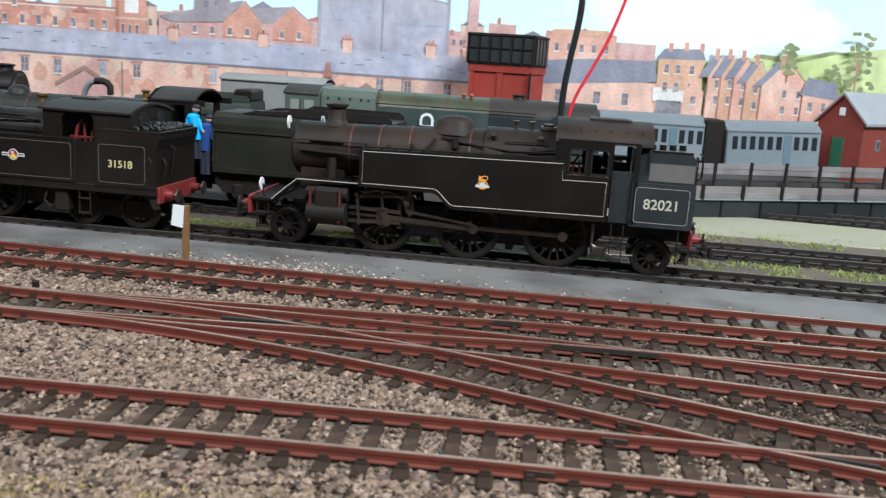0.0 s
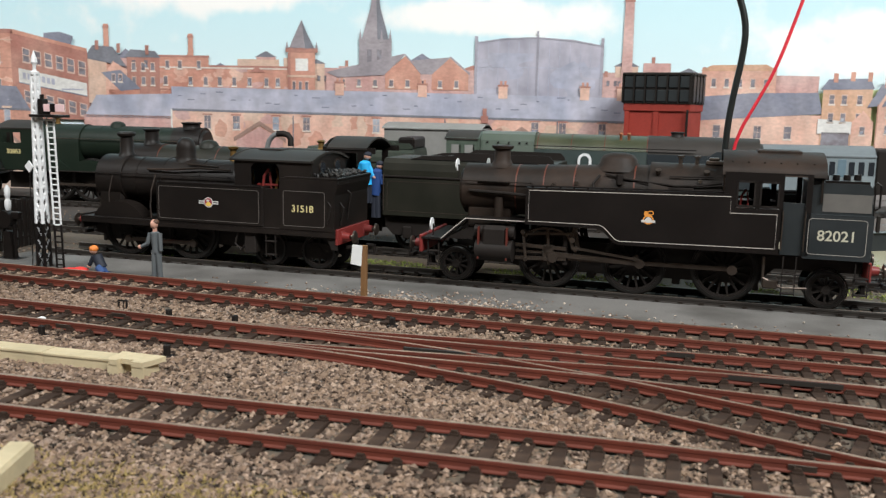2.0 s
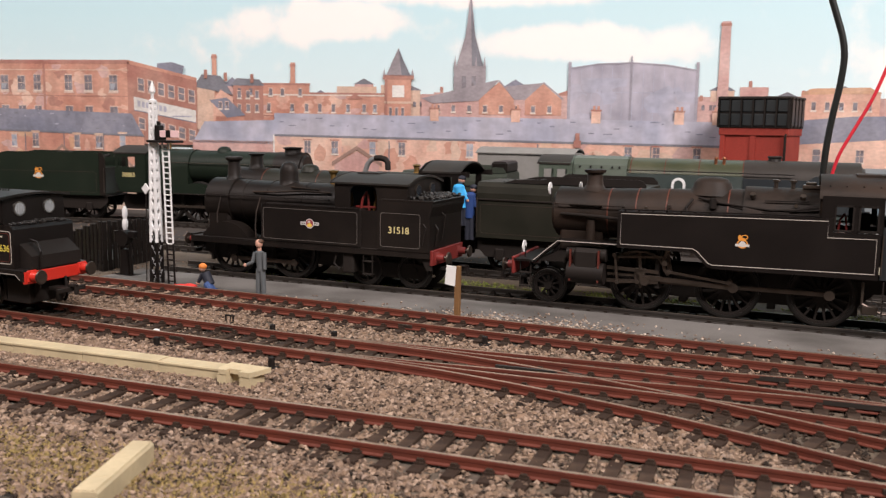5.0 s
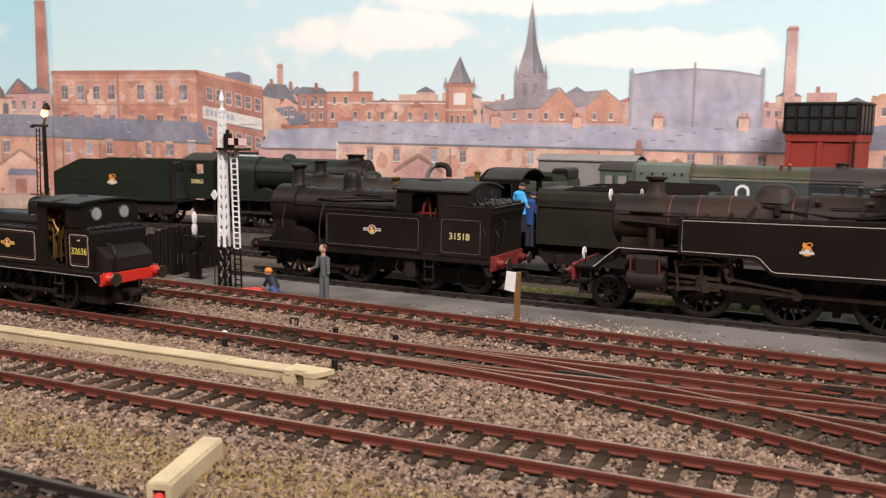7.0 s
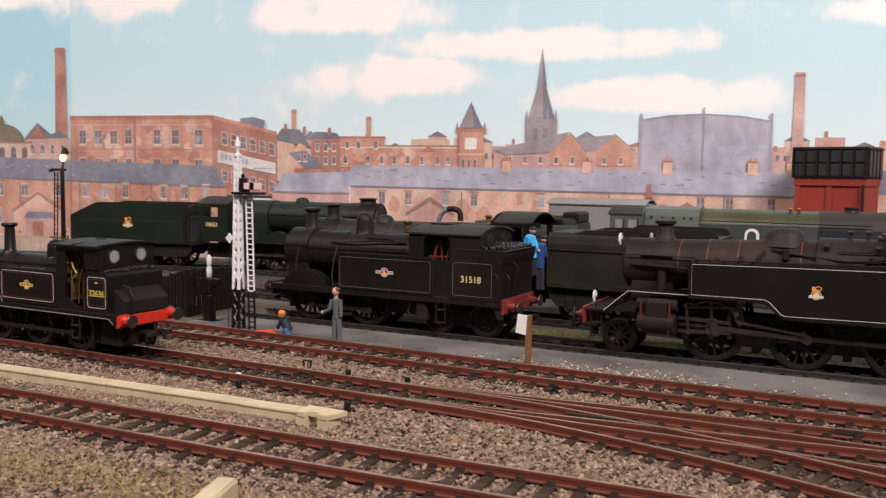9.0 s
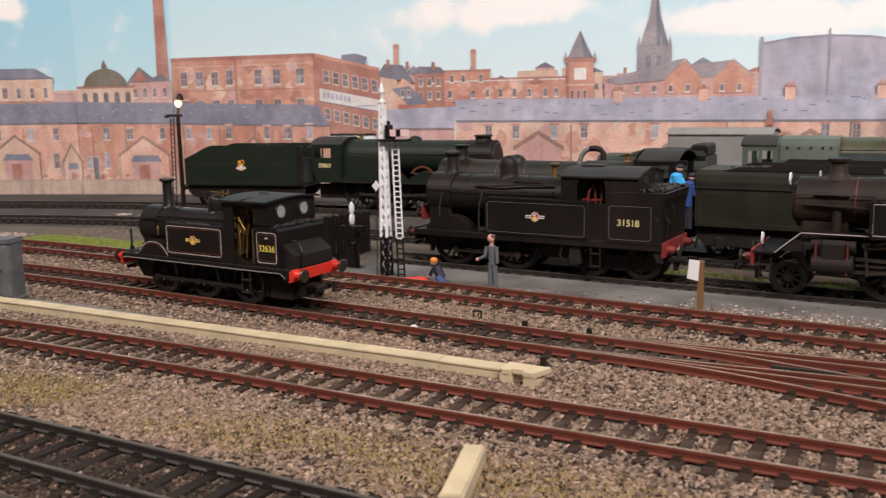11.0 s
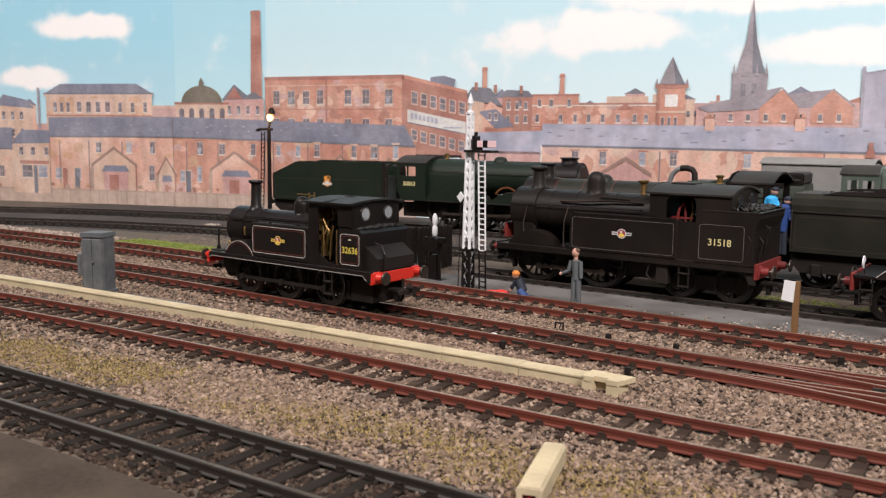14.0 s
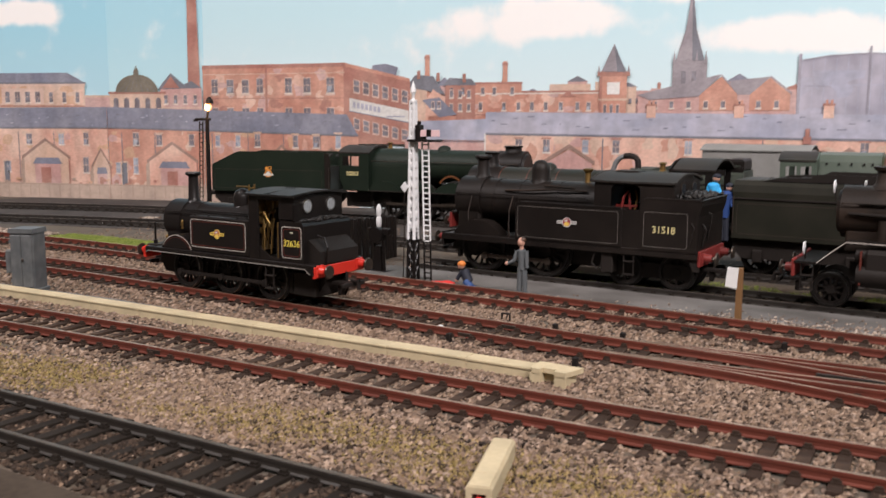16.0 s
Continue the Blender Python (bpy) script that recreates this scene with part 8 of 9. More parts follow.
te = empty("trough_junction", at(-102.8, 176.4, -3.2, 4) @ Matrix.Diagonal((0.74, 0.74, 0.95, 1)), "cream concrete trough junction with open dark end", "cable trough")
bm = B()
slab(bm, [(-8.5, 4.5), (8.5, 4.5), (7.0, -2), (5.8, -5.2), (1.5, -5.2), (1.5, -3), (-4.0, -3), (-4.0, -5.2), (-7.2, -5.2), (-8.5, -3)], "z", 3.2, 4.6)
part("lid", bm, M_CREAM, te)
bm = B()
box(bm, -8, -4, -5, 4, 0, 3.2)
box(bm, 1.5, 6, -5, 4, 0, 3.2)
box(bm, -4, 1.5, -1, 4, 0, 3.2)
part("body", bm, M_CREAM, te)
bk = empty("trough_offcut", at(-80.2, 111.4, -3.0, 22.4), "loose cream concrete trough piece with a red wire end", "cable trough")
bm = B()
slab(bm, [(-2.35, 0), (-2.45, 3.7), (-2.1, 4.15), (2.1, 4.15), (2.45, 3.7), (2.35, 0), (1.25, 0), (1.25, 2.7), (-1.25, 2.7), (-1.25, 0)], "y", -12.4, 12.4)
bmesh.ops.bevel(bm, geom=[e for e in bm.edges if abs(e.verts[0].co.y - e.verts[1].co.y) < 0.01], offset=0.12, segments=1, affect="EDGES")
part("body", bm, M_CREAM, bk)
bm = B()
box(bm, -2.0, 2.0, -12.3, -6.5, 4.1, 4.45, 0.12)
box(bm, -2.0, 2.0, -6.3, 12.3, 4.1, 4.4, 0.12)
part("lid", bm, M_CREAM, bk)
bm = B()
ball(bm, (0, -12.2, 1.2), 1.0)
part("wire_end", bm, M_BAG, bk, "red wire end")

# ---- notice on a wooden post ----
np_ = empty("notice_post", at(-87.5, 274.5, -2.6, 0), "brown wooden post with a blank white notice", "post")
bm = B()
box(bm, -0.95, 0.95, -0.9, 0.9, 0, 19.2, 0.15)
part("post", bm, M_WOOD, np_)
bm = B()
slab(bm, [(-4.6, 12.6), (-0.6, 12.0), (-0.2, 19.2), (-3.9, 19.4)], "y", -1.25, -0.95)
part("notice", bm, M_PAPER, np_)

# ---- water column pipe ----
wc = empty("water_column", at(-164, 345, -2.6, 4), "water column with grey pipe arm and black spout", "water column")
bm = B()
rod(bm, (-5.5, 0, 0), (-5.5, 0, 44), 1.4, 12)
lathe(bm, (-5.5, 0, 0), [(2.6, 0), (2.4, 2.5), (1.6, 3.2), (1.5, 4)], 14)
part("stand", bm, M_GREYBLACK, wc, smooth=True)
bm = B()
tube(bm, [(-5.5, 0, 43.5), (-5.2, 0, 47), (-4.2, 0, 50), (-2.2, 0, 52.2), (0, 0, 53)], 1.15, 12)
part("arm", bm, mat("grey_painted_pipe", (0.2, 0.2, 0.2), 0.5), wc, "grey painted lower bend", smooth=True)
bm = B()
tube(bm, [(-0.2, 0, 53), (2.6, 0, 53.2), (5.0, 0, 52.6), (6.2, 0, 51), (6.3, 0, 47.8)], 1.35, 12)
part("spout", bm, M_FRAME, wc, "black rubber spout", smooth=True)


# ---- model figures, each one mesh ----
def figure(name, m, parts, mats, label):
    bm = B()
    for kind, args, mi in parts:
        if kind == "rod":
            rod(bm, *args, m=mi)
        elif kind == "ball":
            ball(bm, *args, m=mi)
        else:
            box(bm, *args, 0.4, mi)
    ob = finish(bm, name, mats, smooth=True)
    ob.matrix_world = m
    return tagged(ob, label, "figurine")


figure("figurine", at(-170.6, 269.5, -1.9, 0), [
    ("rod", ((-1.2, 0, 0), (-0.8, 0, 11), 0.95, 10, 1.2), 0), ("rod", ((1.3, 0.4, 0), (0.8, 0.2, 11), 0.95, 10, 1.2), 0),
    ("rod", ((0, 0.2, 10), (-0.3, 0.1, 17.6), 1.45, 12, 1.7), 0), ("ball", ((-0.3, 0.1, 17.4), 1.8, 1.0, 0.8, 0.45), 0),
    ("rod", ((1.9, 0, 17.6), (2.6, -0.6, 11.0), 0.85, 8, 0.7), 0), ("rod", ((-2.2, -0.3, 17.4), (-3.0, -1.0, 13.4), 0.9, 8, 0.75), 0), ("rod", ((-3.0, -1.0, 13.4), (-5.6, -1.6, 12.2), 0.75, 8, 0.6), 0),
    ("ball", ((-6.0, -1.7, 12.1), 0.8), 1), ("rod", ((-0.3, 0, 18), (-0.4, 0, 19.6), 0.8, 8), 1), ("ball", ((-0.5, -0.1, 20.8), 1.6, 0.9, 0.95, 1.15), 1), ("ball", ((-0.1, 0.2, 21.6), 1.45, 0.95, 1.0, 0.7), 3),
    ("box", (-2.6, 0.2, -1.0, 1.2, -0.1, 1.0), 2), ("box", (-0.1, 2.6, -0.6, 1.5, -0.1, 1.0), 2)], [M_SUIT, M_SKIN, M_NAVY, M_BROWNHAIR], "painted grey-suited standing model figure on the walkway")
figure("figurine", at(-196, 268, -1.9, 0), [
    ("rod", ((2.6, 0, 0.6), (0.2, 0, 3.4), 1.3, 10), 1), ("rod", ((2.8, -1.2, 0.8), (5.4, -1.2, 0.8), 1.0, 8), 1), ("rod", ((0.6, -1.6, 3.2), (3.2, -1.6, 0.9), 1.4, 10), 1),
    ("rod", ((1.2, 0, 2.6), (-1.2, 0, 7.2), 2.0, 12, 2.0), 0), ("rod", ((-1.4, -1.4, 7), (-3.6, -1.4, 3.4), 0.8, 8), 0), ("ball", ((-3.8, -1.4, 3.0), 0.8), 2),
    ("ball", ((-2.6, 0, 9.0), 1.5), 2), ("ball", ((-2.4, 0, 9.7), 1.7, 1, 1, 0.8), 3)], [M_NAVY, M_JEANS, M_SKIN, M_HAIR], "painted kneeling model figure with orange cap")
bm = B()
ball(bm, (0, 0, 0.9), 2.6, 1.9, 0.9, 0.6)
ball(bm, (-5.5, -0.4, 0.7), 2.2, 2.0, 0.9, 0.45)
ball(bm, (-10, -0.6, 0.5), 1.4, 1.6, 0.8, 0.5)
ob = tagged(finish(bm, "red_bundle", M_BAG, smooth=True), "small red cloth bundle on the walkway", "bundle")
ob.matrix_world = at(-206, 269, -1.9) @ Matrix.Scale(0.75, 4)
dm = on_track("T5", -191) @ at(63.0, -16.5, 0.8)
figure("figurine", on_track("T5", -191) @ at(67.4, -15.5, -2.6), [
    ("rod", ((-0.8, 0, 17), (-0.6, 0, 28), 1.3, 10, 1.6), 1), ("rod", ((1.2, 0, 17), (0.8, 0, 28), 1.3, 10, 1.6), 1), ("rod", ((0, 0, 27), (0.4, 0, 37.5), 2.2, 12, 2.6), 0),
    ("ball", ((0.4, 0, 37.2), 2.7, 1, 0.8, 0.6), 0), ("rod", ((-1.6, -0.6, 37), (-3.8, -1.6, 33.5), 0.9, 8), 0), ("rod", ((2.2, 0, 37), (3.6, -1, 32), 0.9, 8), 0), ("ball", ((-4.0, -1.8, 33.2), 0.8), 2),
    ("ball", ((1.4, 0.6, 40.0), 1.5), 2), ("ball", ((1.5, 0.6, 40.9), 1.75, 1, 1, 0.75), 1)], [M_WORKBLUE, M_NAVY, M_SKIN], "painted model fireman figure in blue jacket beside the tender")
figure("figurine", dm, [
    ("rod", ((0.6, 0, 20), (0.4, 0, 29), 1.3, 10, 1.6), 1), ("rod", ((2.4, 0.6, 20), (2.0, 0.3, 29), 1.3, 10, 1.6), 1), ("rod", ((1.2, 0.2, 28), (-0.6, 0, 37.5), 2.3, 12, 2.6), 0),
    ("ball", ((-0.6, 0, 37.2), 2.8, 1, 0.8, 0.6), 0), ("rod", ((-2.4, -0.6, 37), (-3.0, -1.4, 31), 0.9, 8), 0), ("rod", ((1.2, 0, 37), (4.0, -1, 32), 0.9, 8), 0), ("ball", ((4.3, -1.1, 31.6), 0.8), 2),
    ("ball", ((0.6, 0, 40.6), 1.6), 2), ("ball", ((0.8, 0.1, 41.4), 1.8, 1, 1, 0.7), 3)], [M_SKYBLUE, M_NAVY, M_SKIN, M_NAVY], "painted model driver figure in sky-blue shirt at the cab door")

# ---- hanging cables ----
for name, pts, r, m, label in (("black_cable", [(24, 352, -3), (24, 351, 30), (24, 350, 56), (25.5, 350, 70), (28, 350, 85), (28.4, 350, 96), (24, 350, 109), (12, 348, 145), (-10, 340, 220), (-20, 330, 330)], 1.2, M_CABLEK, "thick black cable hanging down behind the engine"),
                               ("red_wire", [(24, 354, -3), (25, 352, 30), (27, 350, 54), (34, 350, 68), (40, 350, 80.5), (48, 350, 108), (58, 350, 145), (80, 345, 230), (96, 340, 330)], 0.62, M_CABLER, "bright red wire hanging down behind the engine")):
    c = bpy.data.curves.new(name, "CURVE")
    c.dimensions, c.bevel_depth, c.bevel_resolution, c.resolution_u = "3D", r * S, 3, 8
    s = c.splines.new("NURBS")
    s.points.add(len(pts) - 1)
    s.use_endpoint_u, s.order_u = True, 3
    for q, p in zip(s.points, pts):
        q.co = (*(v * S for v in p), 1)
    ob = tagged(new(name, c), label, "cable")
    c.materials.append(m)

# ---- small trackside things ----
for k, (x, y, h) in enumerate(((-130, 224, 3.4), (-107, 225.5, 3.6), (-105, 191, 3.4), (-150, 193, 3.2), (-64, 246, 3.0))):
    r = empty("point_motor_peg", at(x, y, -3.2, 6), "small black peg beside the pointwork", "peg", "pegs by the track")
    bm = B()
    box(bm, -0.8, 0.8, -0.8, 0.8, 0, h + 0.3, 0.25)
    part("body", bm, M_FRAME, r)
    bm = B()
    box(bm, -1.6, 1.6, -1.4, 1.4, 0, 0.8, 0.2)
    part("foot", bm, M_FRAME, r)
tl = empty("lever_frame", at(-152, 229, -3.2, 10) @ Matrix.Scale(0.65, 4), "little black trackside lever frame", "lever")
bm = B()
for x in (-2.2, 2.2):
    box(bm, x - 0.4, x + 0.4, -0.5, 0.5, 0, 5, 0.1)
box(bm, -2.6, 2.6, -0.5, 0.5, 4.6, 5.4, 0.1)
box(bm, -2.6, 2.6, -0.5, 0.5, 0.6, 1.4, 0.1)
part("frame", bm, M_FRAME, tl)
bm = B()
tube(bm, [(0, 0, 1), (0.8, 0, 4.8)], 0.4)
part("lever", bm, M_STEEL, tl)
rnd = random.Random(12)
for k in range(7):
    bm = B()
    o = bmesh.ops.create_icosphere(bm, subdivisions=2, radius=1.6 + rnd.random(), matrix=Matrix.Diagonal((1.4, 1, 0.8, 1)))
    for v in o["verts"]:
        v.co *= 1 + 0.3 * noise.noise(v.co * 0.7 + Vector((k * 5, 0, 0)))
    ob = tagged(finish(bm, "white_stone", M_PAINTWHITE), "white painted stone lying beside the back tracks", "stone", "white stones")
    x, y = ((-428, 330), (-452, 318), (-398, 322), (-520, 312), (-346, 328), (-163, 206), (-330, 345))[k]
    ob.matrix_world = at(x, y, -2.6 if k != 5 else -2.2) @ Matrix.Scale(1 if k != 5 else 0.55, 4)

# ---- sleepers: each a piece of its track; the far ends joined ----
def sleeper_mesh(dark):
    bm = B()
    box(bm, -1.4, 1.4, -14.4, 14.4, -3.8, -2.25, 0.15)
    for s in (-8.7, 8.7):
        for a, b in ((s - 2.1, s - 0.6), (s + 0.6, s + 2.1)):
            box(bm, -1.0, 1.0, a, b, -2.25, -1.75)
            box(bm, -0.7, 0.7, a + 0.25, b - 0.4, -1.75, -1.15, 0, 1)
    ob = finish(bm, "sleeper_pattern", [M_DARKSLEEPER] * 2 if dark else [M_SLEEPER, M_SLEEPER])
    me = ob.data
    bpy.data.objects.remove(ob)
    return me


SLEEPER, BLACKSLEEPER = sleeper_mesh(False), sleeper_mesh(True)
SPOTS = {}
rnd = random.Random(2)
for key, pts in list(TRACKS.items()) + list(BRANCH.items()):
    line = spline(pts, 1.0)
    acc = 0.0
    spots = []
    for i in range(1, len(line)):
        acc += (line[i] - line[i - 1]).length
        if acc >= 7.3:
            acc -= 7.3
            d = line[i] - line[i - 1]
            if -700 < line[i].x < 330:
                spots.append((line[i].x, line[i].y, math.degrees(math.atan2(d.y, d.x))))
    SPOTS[key] = np.array([x for x, y, a in spots if key not in BRANCH or x >= -40])
    for x, y, a in spots:
        if key in BRANCH and x < -40:
            continue
        s = new("sleeper", BLACKSLEEPER if key in ("T0", "T4", "T5", "T6") else SLEEPER)
        s.parent = ROOTS[key]
        s.matrix_local = at(x, y, rnd.uniform(-0.12, 0.05) - (0.02 if key in BRANCH else 0), a + rnd.uniform(-1.2, 1.2))

# ---- loose ballast, grass and grit ----
RL = []
for key, pts in list(TRACKS.items()) + list(BRANCH.items()):
    c, a, b = rails_of(pts)
    for l in (a, b):
        RL.append((np.array([p.x for p in l]), np.array([p.y for p in l])))
CEN = {k: (np.array([p.x for p in spline(v)]), np.array([p.y for p in spline(v)])) for k, v in TRACKS.items()}


def stones(name, x, y, r, z, mats, label, category, flat=0.75):
    """Many small uneven eight-sided stones in one mesh."""
    n = len(x)
    g = np.random.default_rng(len(name))
    base = np.array([(1, 0, 0), (0, 1, 0), (-1, 0, 0), (0, -1, 0), (0, 0, 1), (0, 0, -1)], float)
    v = base[None] * g.uniform(0.65, 1.25, (n, 6, 1)) * r[:, None, None]
    v += g.uniform(-0.25, 0.25, (n, 6, 3)) * r[:, None, None]
    a = g.uniform(0, 2 * np.pi, n)
    b = g.uniform(-0.7, 0.7, n)
    ca, sa, cb, sb = np.cos(a), np.sin(a), np.cos(b), np.sin(b)
    vx, vy, vz = v[..., 0], v[..., 1], v[..., 2] * flat
    vx, vz = vx * cb[:, None] + vz * sb[:, None], -vx * sb[:, None] + vz * cb[:, None]
    vx, vy = vx * ca[:, None] - vy * sa[:, None], vx * sa[:, None] + vy * ca[:, None]
    P = np.stack([vx + x[:, None], vy + y[:, None], vz + z[:, None]], -1).reshape(-1, 3) * S
    f = np.array([(0, 1, 4), (1, 2, 4), (2, 3, 4), (3, 0, 4), (1, 0, 5), (2, 1, 5), (3, 2, 5), (0, 3, 5)])
    F = (f[None] + (np.arange(n) * 6)[:, None, None]).reshape(-1, 3)
    me = bpy.data.meshes.new(name)
    me.from_pydata(P.tolist(), [], F.tolist())
    me.materials.append(mats)
    return tagged(new(name, me), label, category, kind="stuff")


g = np.random.default_rng(7)


def scatter(n, x0, x1, y0, y1):
    return g.uniform(x0, x1, n), g.uniform(y0, y1, n)


def keep_off(x, y, gap=1.3):
    ok = np.ones(len(x), bool)
    for lx, ly in RL:
        ok &= (np.abs(y - np.interp(x, lx, ly)) > gap) | (x < lx[0]) | (x > lx[-1])
    return ok


def wedge(x, y):
    """The part of the board that lies open to view."""
    return (y > 0.42 * (-x) - 95) & (x < 70 + 0.42 * y)


X, Y = [], []
for n, x0, x1, y0, y1 in ((112000, -200, 160, 60, 215), (66000, -560, -150, 40, 260), (44000, -260, 200, 195, 272)):
    a, b = scatter(n, x0, x1, y0, y1)
    X.append(a)
    Y.append(b)
X, Y = np.concatenate(X), np.concatenate(Y)
t3 = np.interp(X, *CEN["T3"])
t0 = np.interp(X, *CEN["T0"])
darkened = (np.abs(Y - np.interp(X, *CEN["T2"])) < 12) | ((X > -60) & (Y > 188 + 0.1 * X) & (Y < 246 + 0.12 * X))
darkened &= (X < -60) | (Y > np.interp(X, [p[0] for p in BRANCH["near"]], [p[1] for p in BRANCH["near"]]) - 10)
ok = keep_off(X, Y) & wedge(X, Y) & (~darkened | (g.uniform(0, 1, len(X)) < 0.35)) & (Y < t3 + 11) & (Y > t0 - 17)
# few stones lie on top of the sleepers
for key, xs in SPOTS.items():
    c = spline(TRACKS[key] if key in TRACKS else BRANCH[key])
    near = np.abs(Y - np.interp(X, [p.x for p in c], [p.y for p in c])) < 14.8
    k = np.clip(np.searchsorted(xs, X), 1, len(xs) - 1)
    gap = np.minimum(np.abs(X - xs[k]), np.abs(X - xs[k - 1]))
    ok &= ~(near & (gap < 1.9) & (g.uniform(0, 1, len(X)) < 0.74))
X, Y = X[ok], Y[ok]
R = g.uniform(0.42, 0.95, len(X)) * (1 + 0.3 * (g.uniform(0, 1, len(X)) > 0.9))
between = np.zeros(len(X), bool)
for k in ("T0", "T1", "T2", "T3"):
    between |= np.abs(Y - np.interp(X, *CEN[k])) < 15
heaped = np.zeros(len(X), bool)
for k in ("T1", "T2", "T3"):
    d = np.abs(Y - np.interp(X, *CEN[k]))
    heaped |= (d > 16) & (d < 21)
    between &= ~heaped
NEARLINE = np.interp(X, [p[0] for p in BRANCH["near"]], [p[1] for p in BRANCH["near"]])
spill = np.array([noise.noise((a * 0.045, b * 0.09, 7.0)) > 0.12 for a, b in zip(X, Y)])
Z = -3.1 + g.uniform(-0.2, 0.3, len(X)) + between * (0.4 * spill + 0.05) + heaped * (0.15 + 0.25 * spill)
R[between] *= 0.85
darkened = (np.abs(Y - np.interp(X, *CEN["T2"])) < 12) | ((X > -60) & (Y > NEARLINE - 10) & (Y < 246 + 0.12 * X)) | ((Y - np.interp(X, *CEN["T0"]) < 12) & (Y - np.interp(X, *CEN["T0"]) > -24))
darkened &= g.uniform(0, 1, len(X)) < np.where(np.abs(Y - np.interp(X, *CEN["T0"])) < 22, 0.95, 0.75)
t1y = np.interp(X, *CEN["T1"])
# share of darker stones rises with x
darkened |= (X > -150) & (Y < t1y - 13) & (g.uniform(0, 1, len(X)) < np.clip((X + 150) / 130, 0, 0.14))
darkened |= (X > -110) & (Y > t1y - 13) & (Y < NEARLINE) & (g.uniform(0, 1, len(X)) < np.clip((X + 110) / 110, 0, 0.12))
# pointwork: shade between the rails put into the stone colour, denser to the right
darkened |= (X > -30) & (Y > NEARLINE - 4) & (g.uniform(0, 1, len(X)) < np.clip((X + 40) / 140, 0, 0.45))
stones("oily_ballast", X[darkened], Y[darkened], R[darkened], Z[darkened], M_DARKSTONE, "dark ballast, oil-stained and with shade between the pointwork rails in its colour", "ballast")
X, Y, R, Z = X[~darkened], Y[~darkened], R[~darkened], Z[~darkened]
stones("ballast", X, Y, R, Z, M_STONE, "loose grey and buff stone ballast between the tracks", "ballast")

x, y = scatter(9000, -600, 200, 262, 420)
ok = keep_off(x, y, 1.6) & ((y > np.interp(x, *CEN["T4"]) - 13) | (x < -255)) & (x > -500)
x, y = x[ok], y[ok]
stones("yard_grit", x, y, g.uniform(0.25, 0.7, len(x)), np.full(len(x), -3.0), M_STONE, "scattered dark grit in the loco yard", "grit")
x = np.concatenate([g.normal(-528, 3, 40), g.normal(-481, 3, 45), g.normal(-457, 3, 50), g.normal(-436, 4, 45), g.uniform(-540, -420, 30)])
y = 359 + 0.12 * (x + 472) + g.normal(0, 2.5, len(x))
ok = keep_off(x, y, 1.6)
stones("pale_rubble", x[ok], y[ok], g.uniform(0.4, 1.6, int(ok.sum())), np.full(int(ok.sum()), -2.4), M_PALESTONE, "pale broken rubble on the cinder ground of the yard", "rubble")
x = g.uniform(-660, -495, 2600)
y = np.interp(x, *CEN["T3"]) + g.uniform(16, 36, len(x))
stones("pale_edging_stones", x, y, g.uniform(0.5, 1.3, len(x)), np.full(len(x), -2.8), M_PALESTONE, "pale pinkish edging stones along the rear track", "stones")
x = np.concatenate([g.normal(-62, 22, 650), g.normal(-30, 50, 160), g.uniform(-240, 150, 90)])
y = 277 + 0.06 * x + np.abs(g.normal(3, 8, len(x)))
ok = y < 305 + 0.072 * x
stones("walkway_debris", x[ok], y[ok], g.uniform(0.2, 0.75, int(ok.sum())), np.full(int(ok.sum()), -1.7), M_PALESTONE, "pale broken stones strewn on the walkway", "debris")


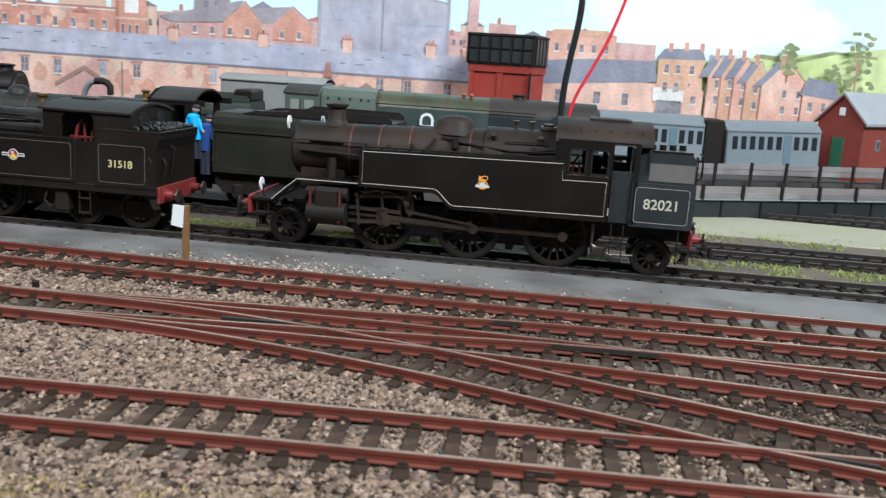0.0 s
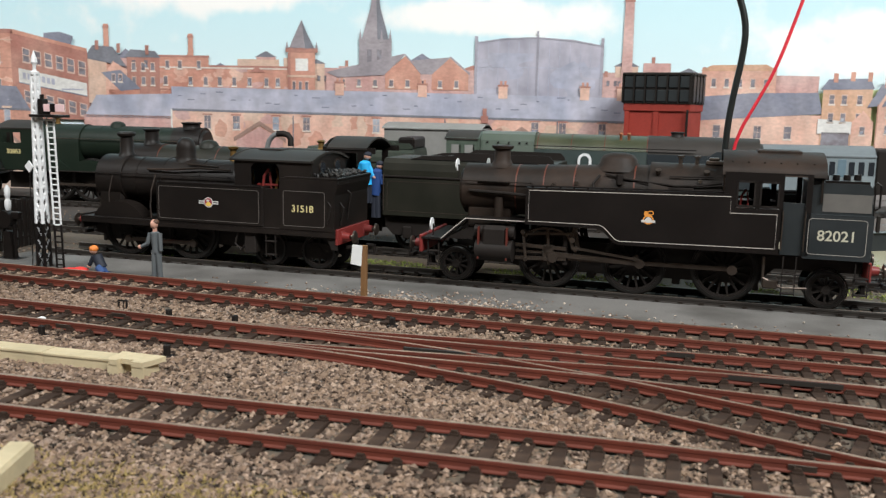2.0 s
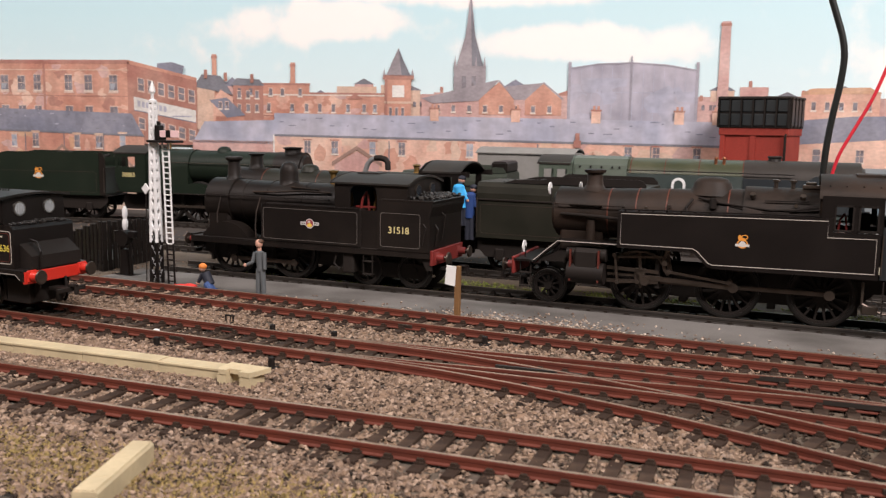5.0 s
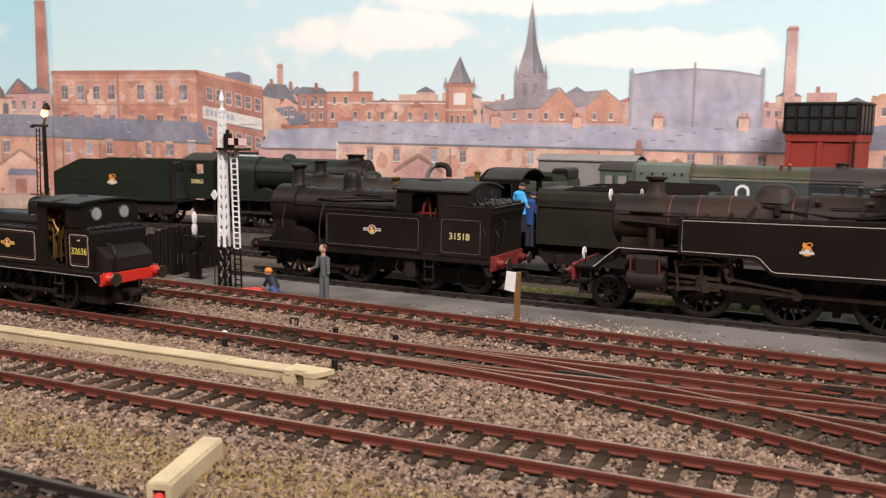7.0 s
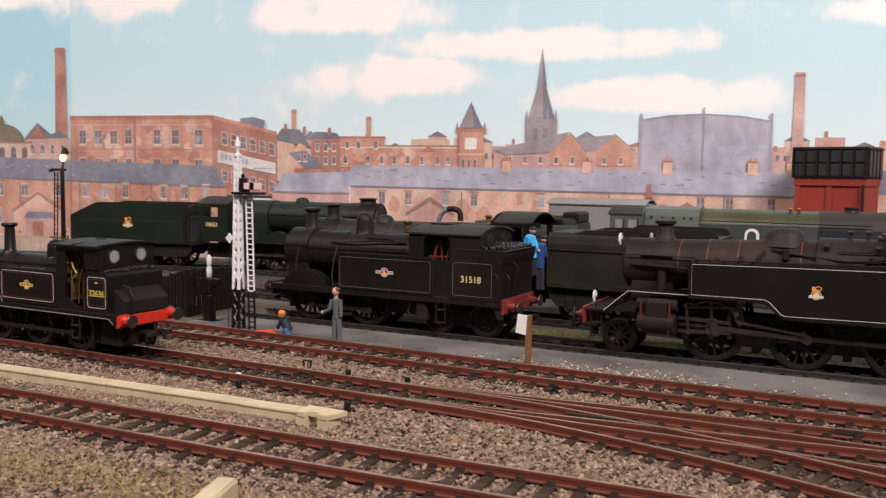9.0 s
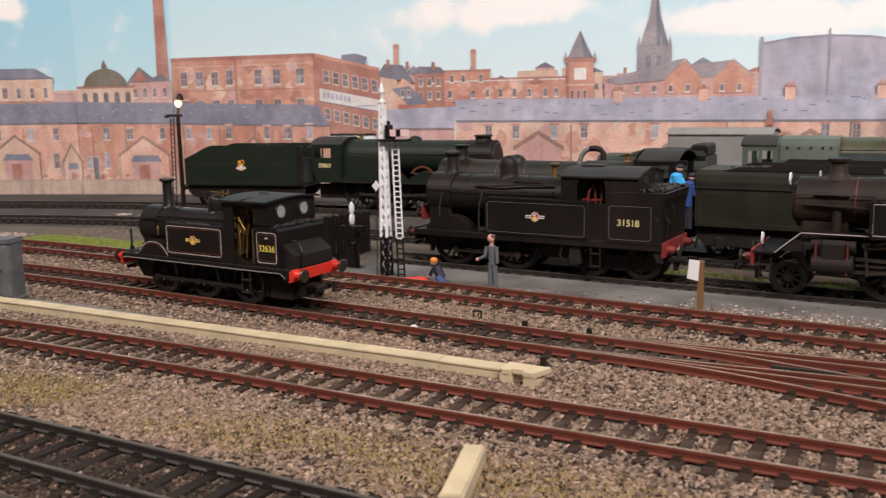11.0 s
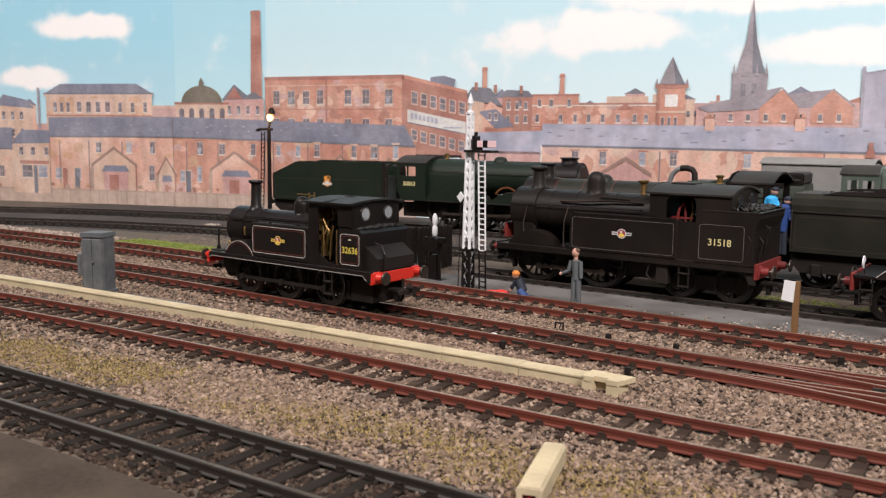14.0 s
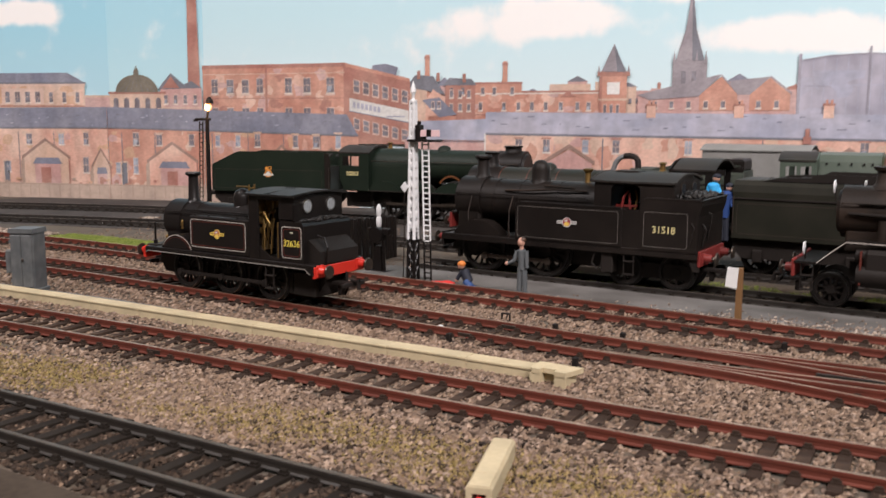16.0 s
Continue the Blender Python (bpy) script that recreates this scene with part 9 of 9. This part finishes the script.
def tufts(name, x, y, h, z, m, label):
    """Short blades of scatter grass, three-sided each."""
    n = len(x)
    g2 = np.random.default_rng(n)
    a = g2.uniform(0, 2 * np.pi, n)
    w = g2.uniform(0.18, 0.4, n)
    lean = g2.uniform(-1.3, 1.3, (n, 2)) * h[:, None]
    ca, sa = np.cos(a) * w, np.sin(a) * w
    P = np.stack([np.stack([x - ca, y - sa, z], -1), np.stack([x + ca, y + sa, z], -1), np.stack([x - sa, y + ca, z], -1), np.stack([x + lean[:, 0], y + lean[:, 1], z + h], -1)], 1).reshape(-1, 3) * S
    f = np.array([(0, 1, 3), (1, 2, 3), (2, 0, 3)])
    F = (f[None] + (np.arange(n) * 4)[:, None, None]).reshape(-1, 3)
    me = bpy.data.meshes.new(name)
    me.from_pydata(P.tolist(), [], F.tolist())
    me.materials.append(m)
    return tagged(new(name, me), label, "grass", kind="stuff")


def patchy(x, y, scale, cut):
    return np.array([noise.noise((a * scale, b * scale, 3.0)) > cut for a, b in zip(x, y)])


x, y = scatter(185000, -480, 60, 40, 165)
mid = (np.interp(x, *CEN["T0"]) + np.interp(x, *CEN["T1"])) / 2
off = np.abs(y - mid + 3)
ok = (off < 15 + 4 * np.sin(x * 0.05)) & (g.uniform(0, 1, len(x)) < 1.1 - off / 15) & wedge(x, y)
x, y = x[ok], y[ok]
ok = patchy(x, y, 0.03, -0.12) & (g.uniform(0, 1, len(x)) < 0.92) | (g.uniform(0, 1, len(x)) < 0.2)
tufts("dry_grass", x[ok], y[ok], g.uniform(0.3, 0.8, int(ok.sum())), np.full(int(ok.sum()), -2.8), M_GRASS, "dry olive and straw-coloured scatter grass on the ballast")
X, Y = [], []
for n, x0, x1, o, w, sl in ((24000, -485, -325, 268, 11, 0.11), (6000, -135, 60, 346, 9, 0.07), (2600, 70, 230, 352, 16, 0.07), (3500, -230, -120, 336, 8, 0.07), (1800, 60, 230, 430, 14, 0.05)):
    a = g.uniform(x0, x1, n)
    base = np.interp(a, *CEN["T3"]) + 26 if o == 268 else o + sl * a
    X.append(a)
    Y.append(base + g.uniform(-w, w, n))
X, Y = np.concatenate(X), np.concatenate(Y)
ok = keep_off(X, Y, 2.0) & (patchy(X, Y, 0.06, -0.1) | (X < -320))
tufts("green_grass", X[ok], Y[ok], g.uniform(0.6, 1.8, int(ok.sum())), np.full(int(ok.sum()), -3.1), M_LUSH, "bright yellow-green scatter grass beside the tracks")
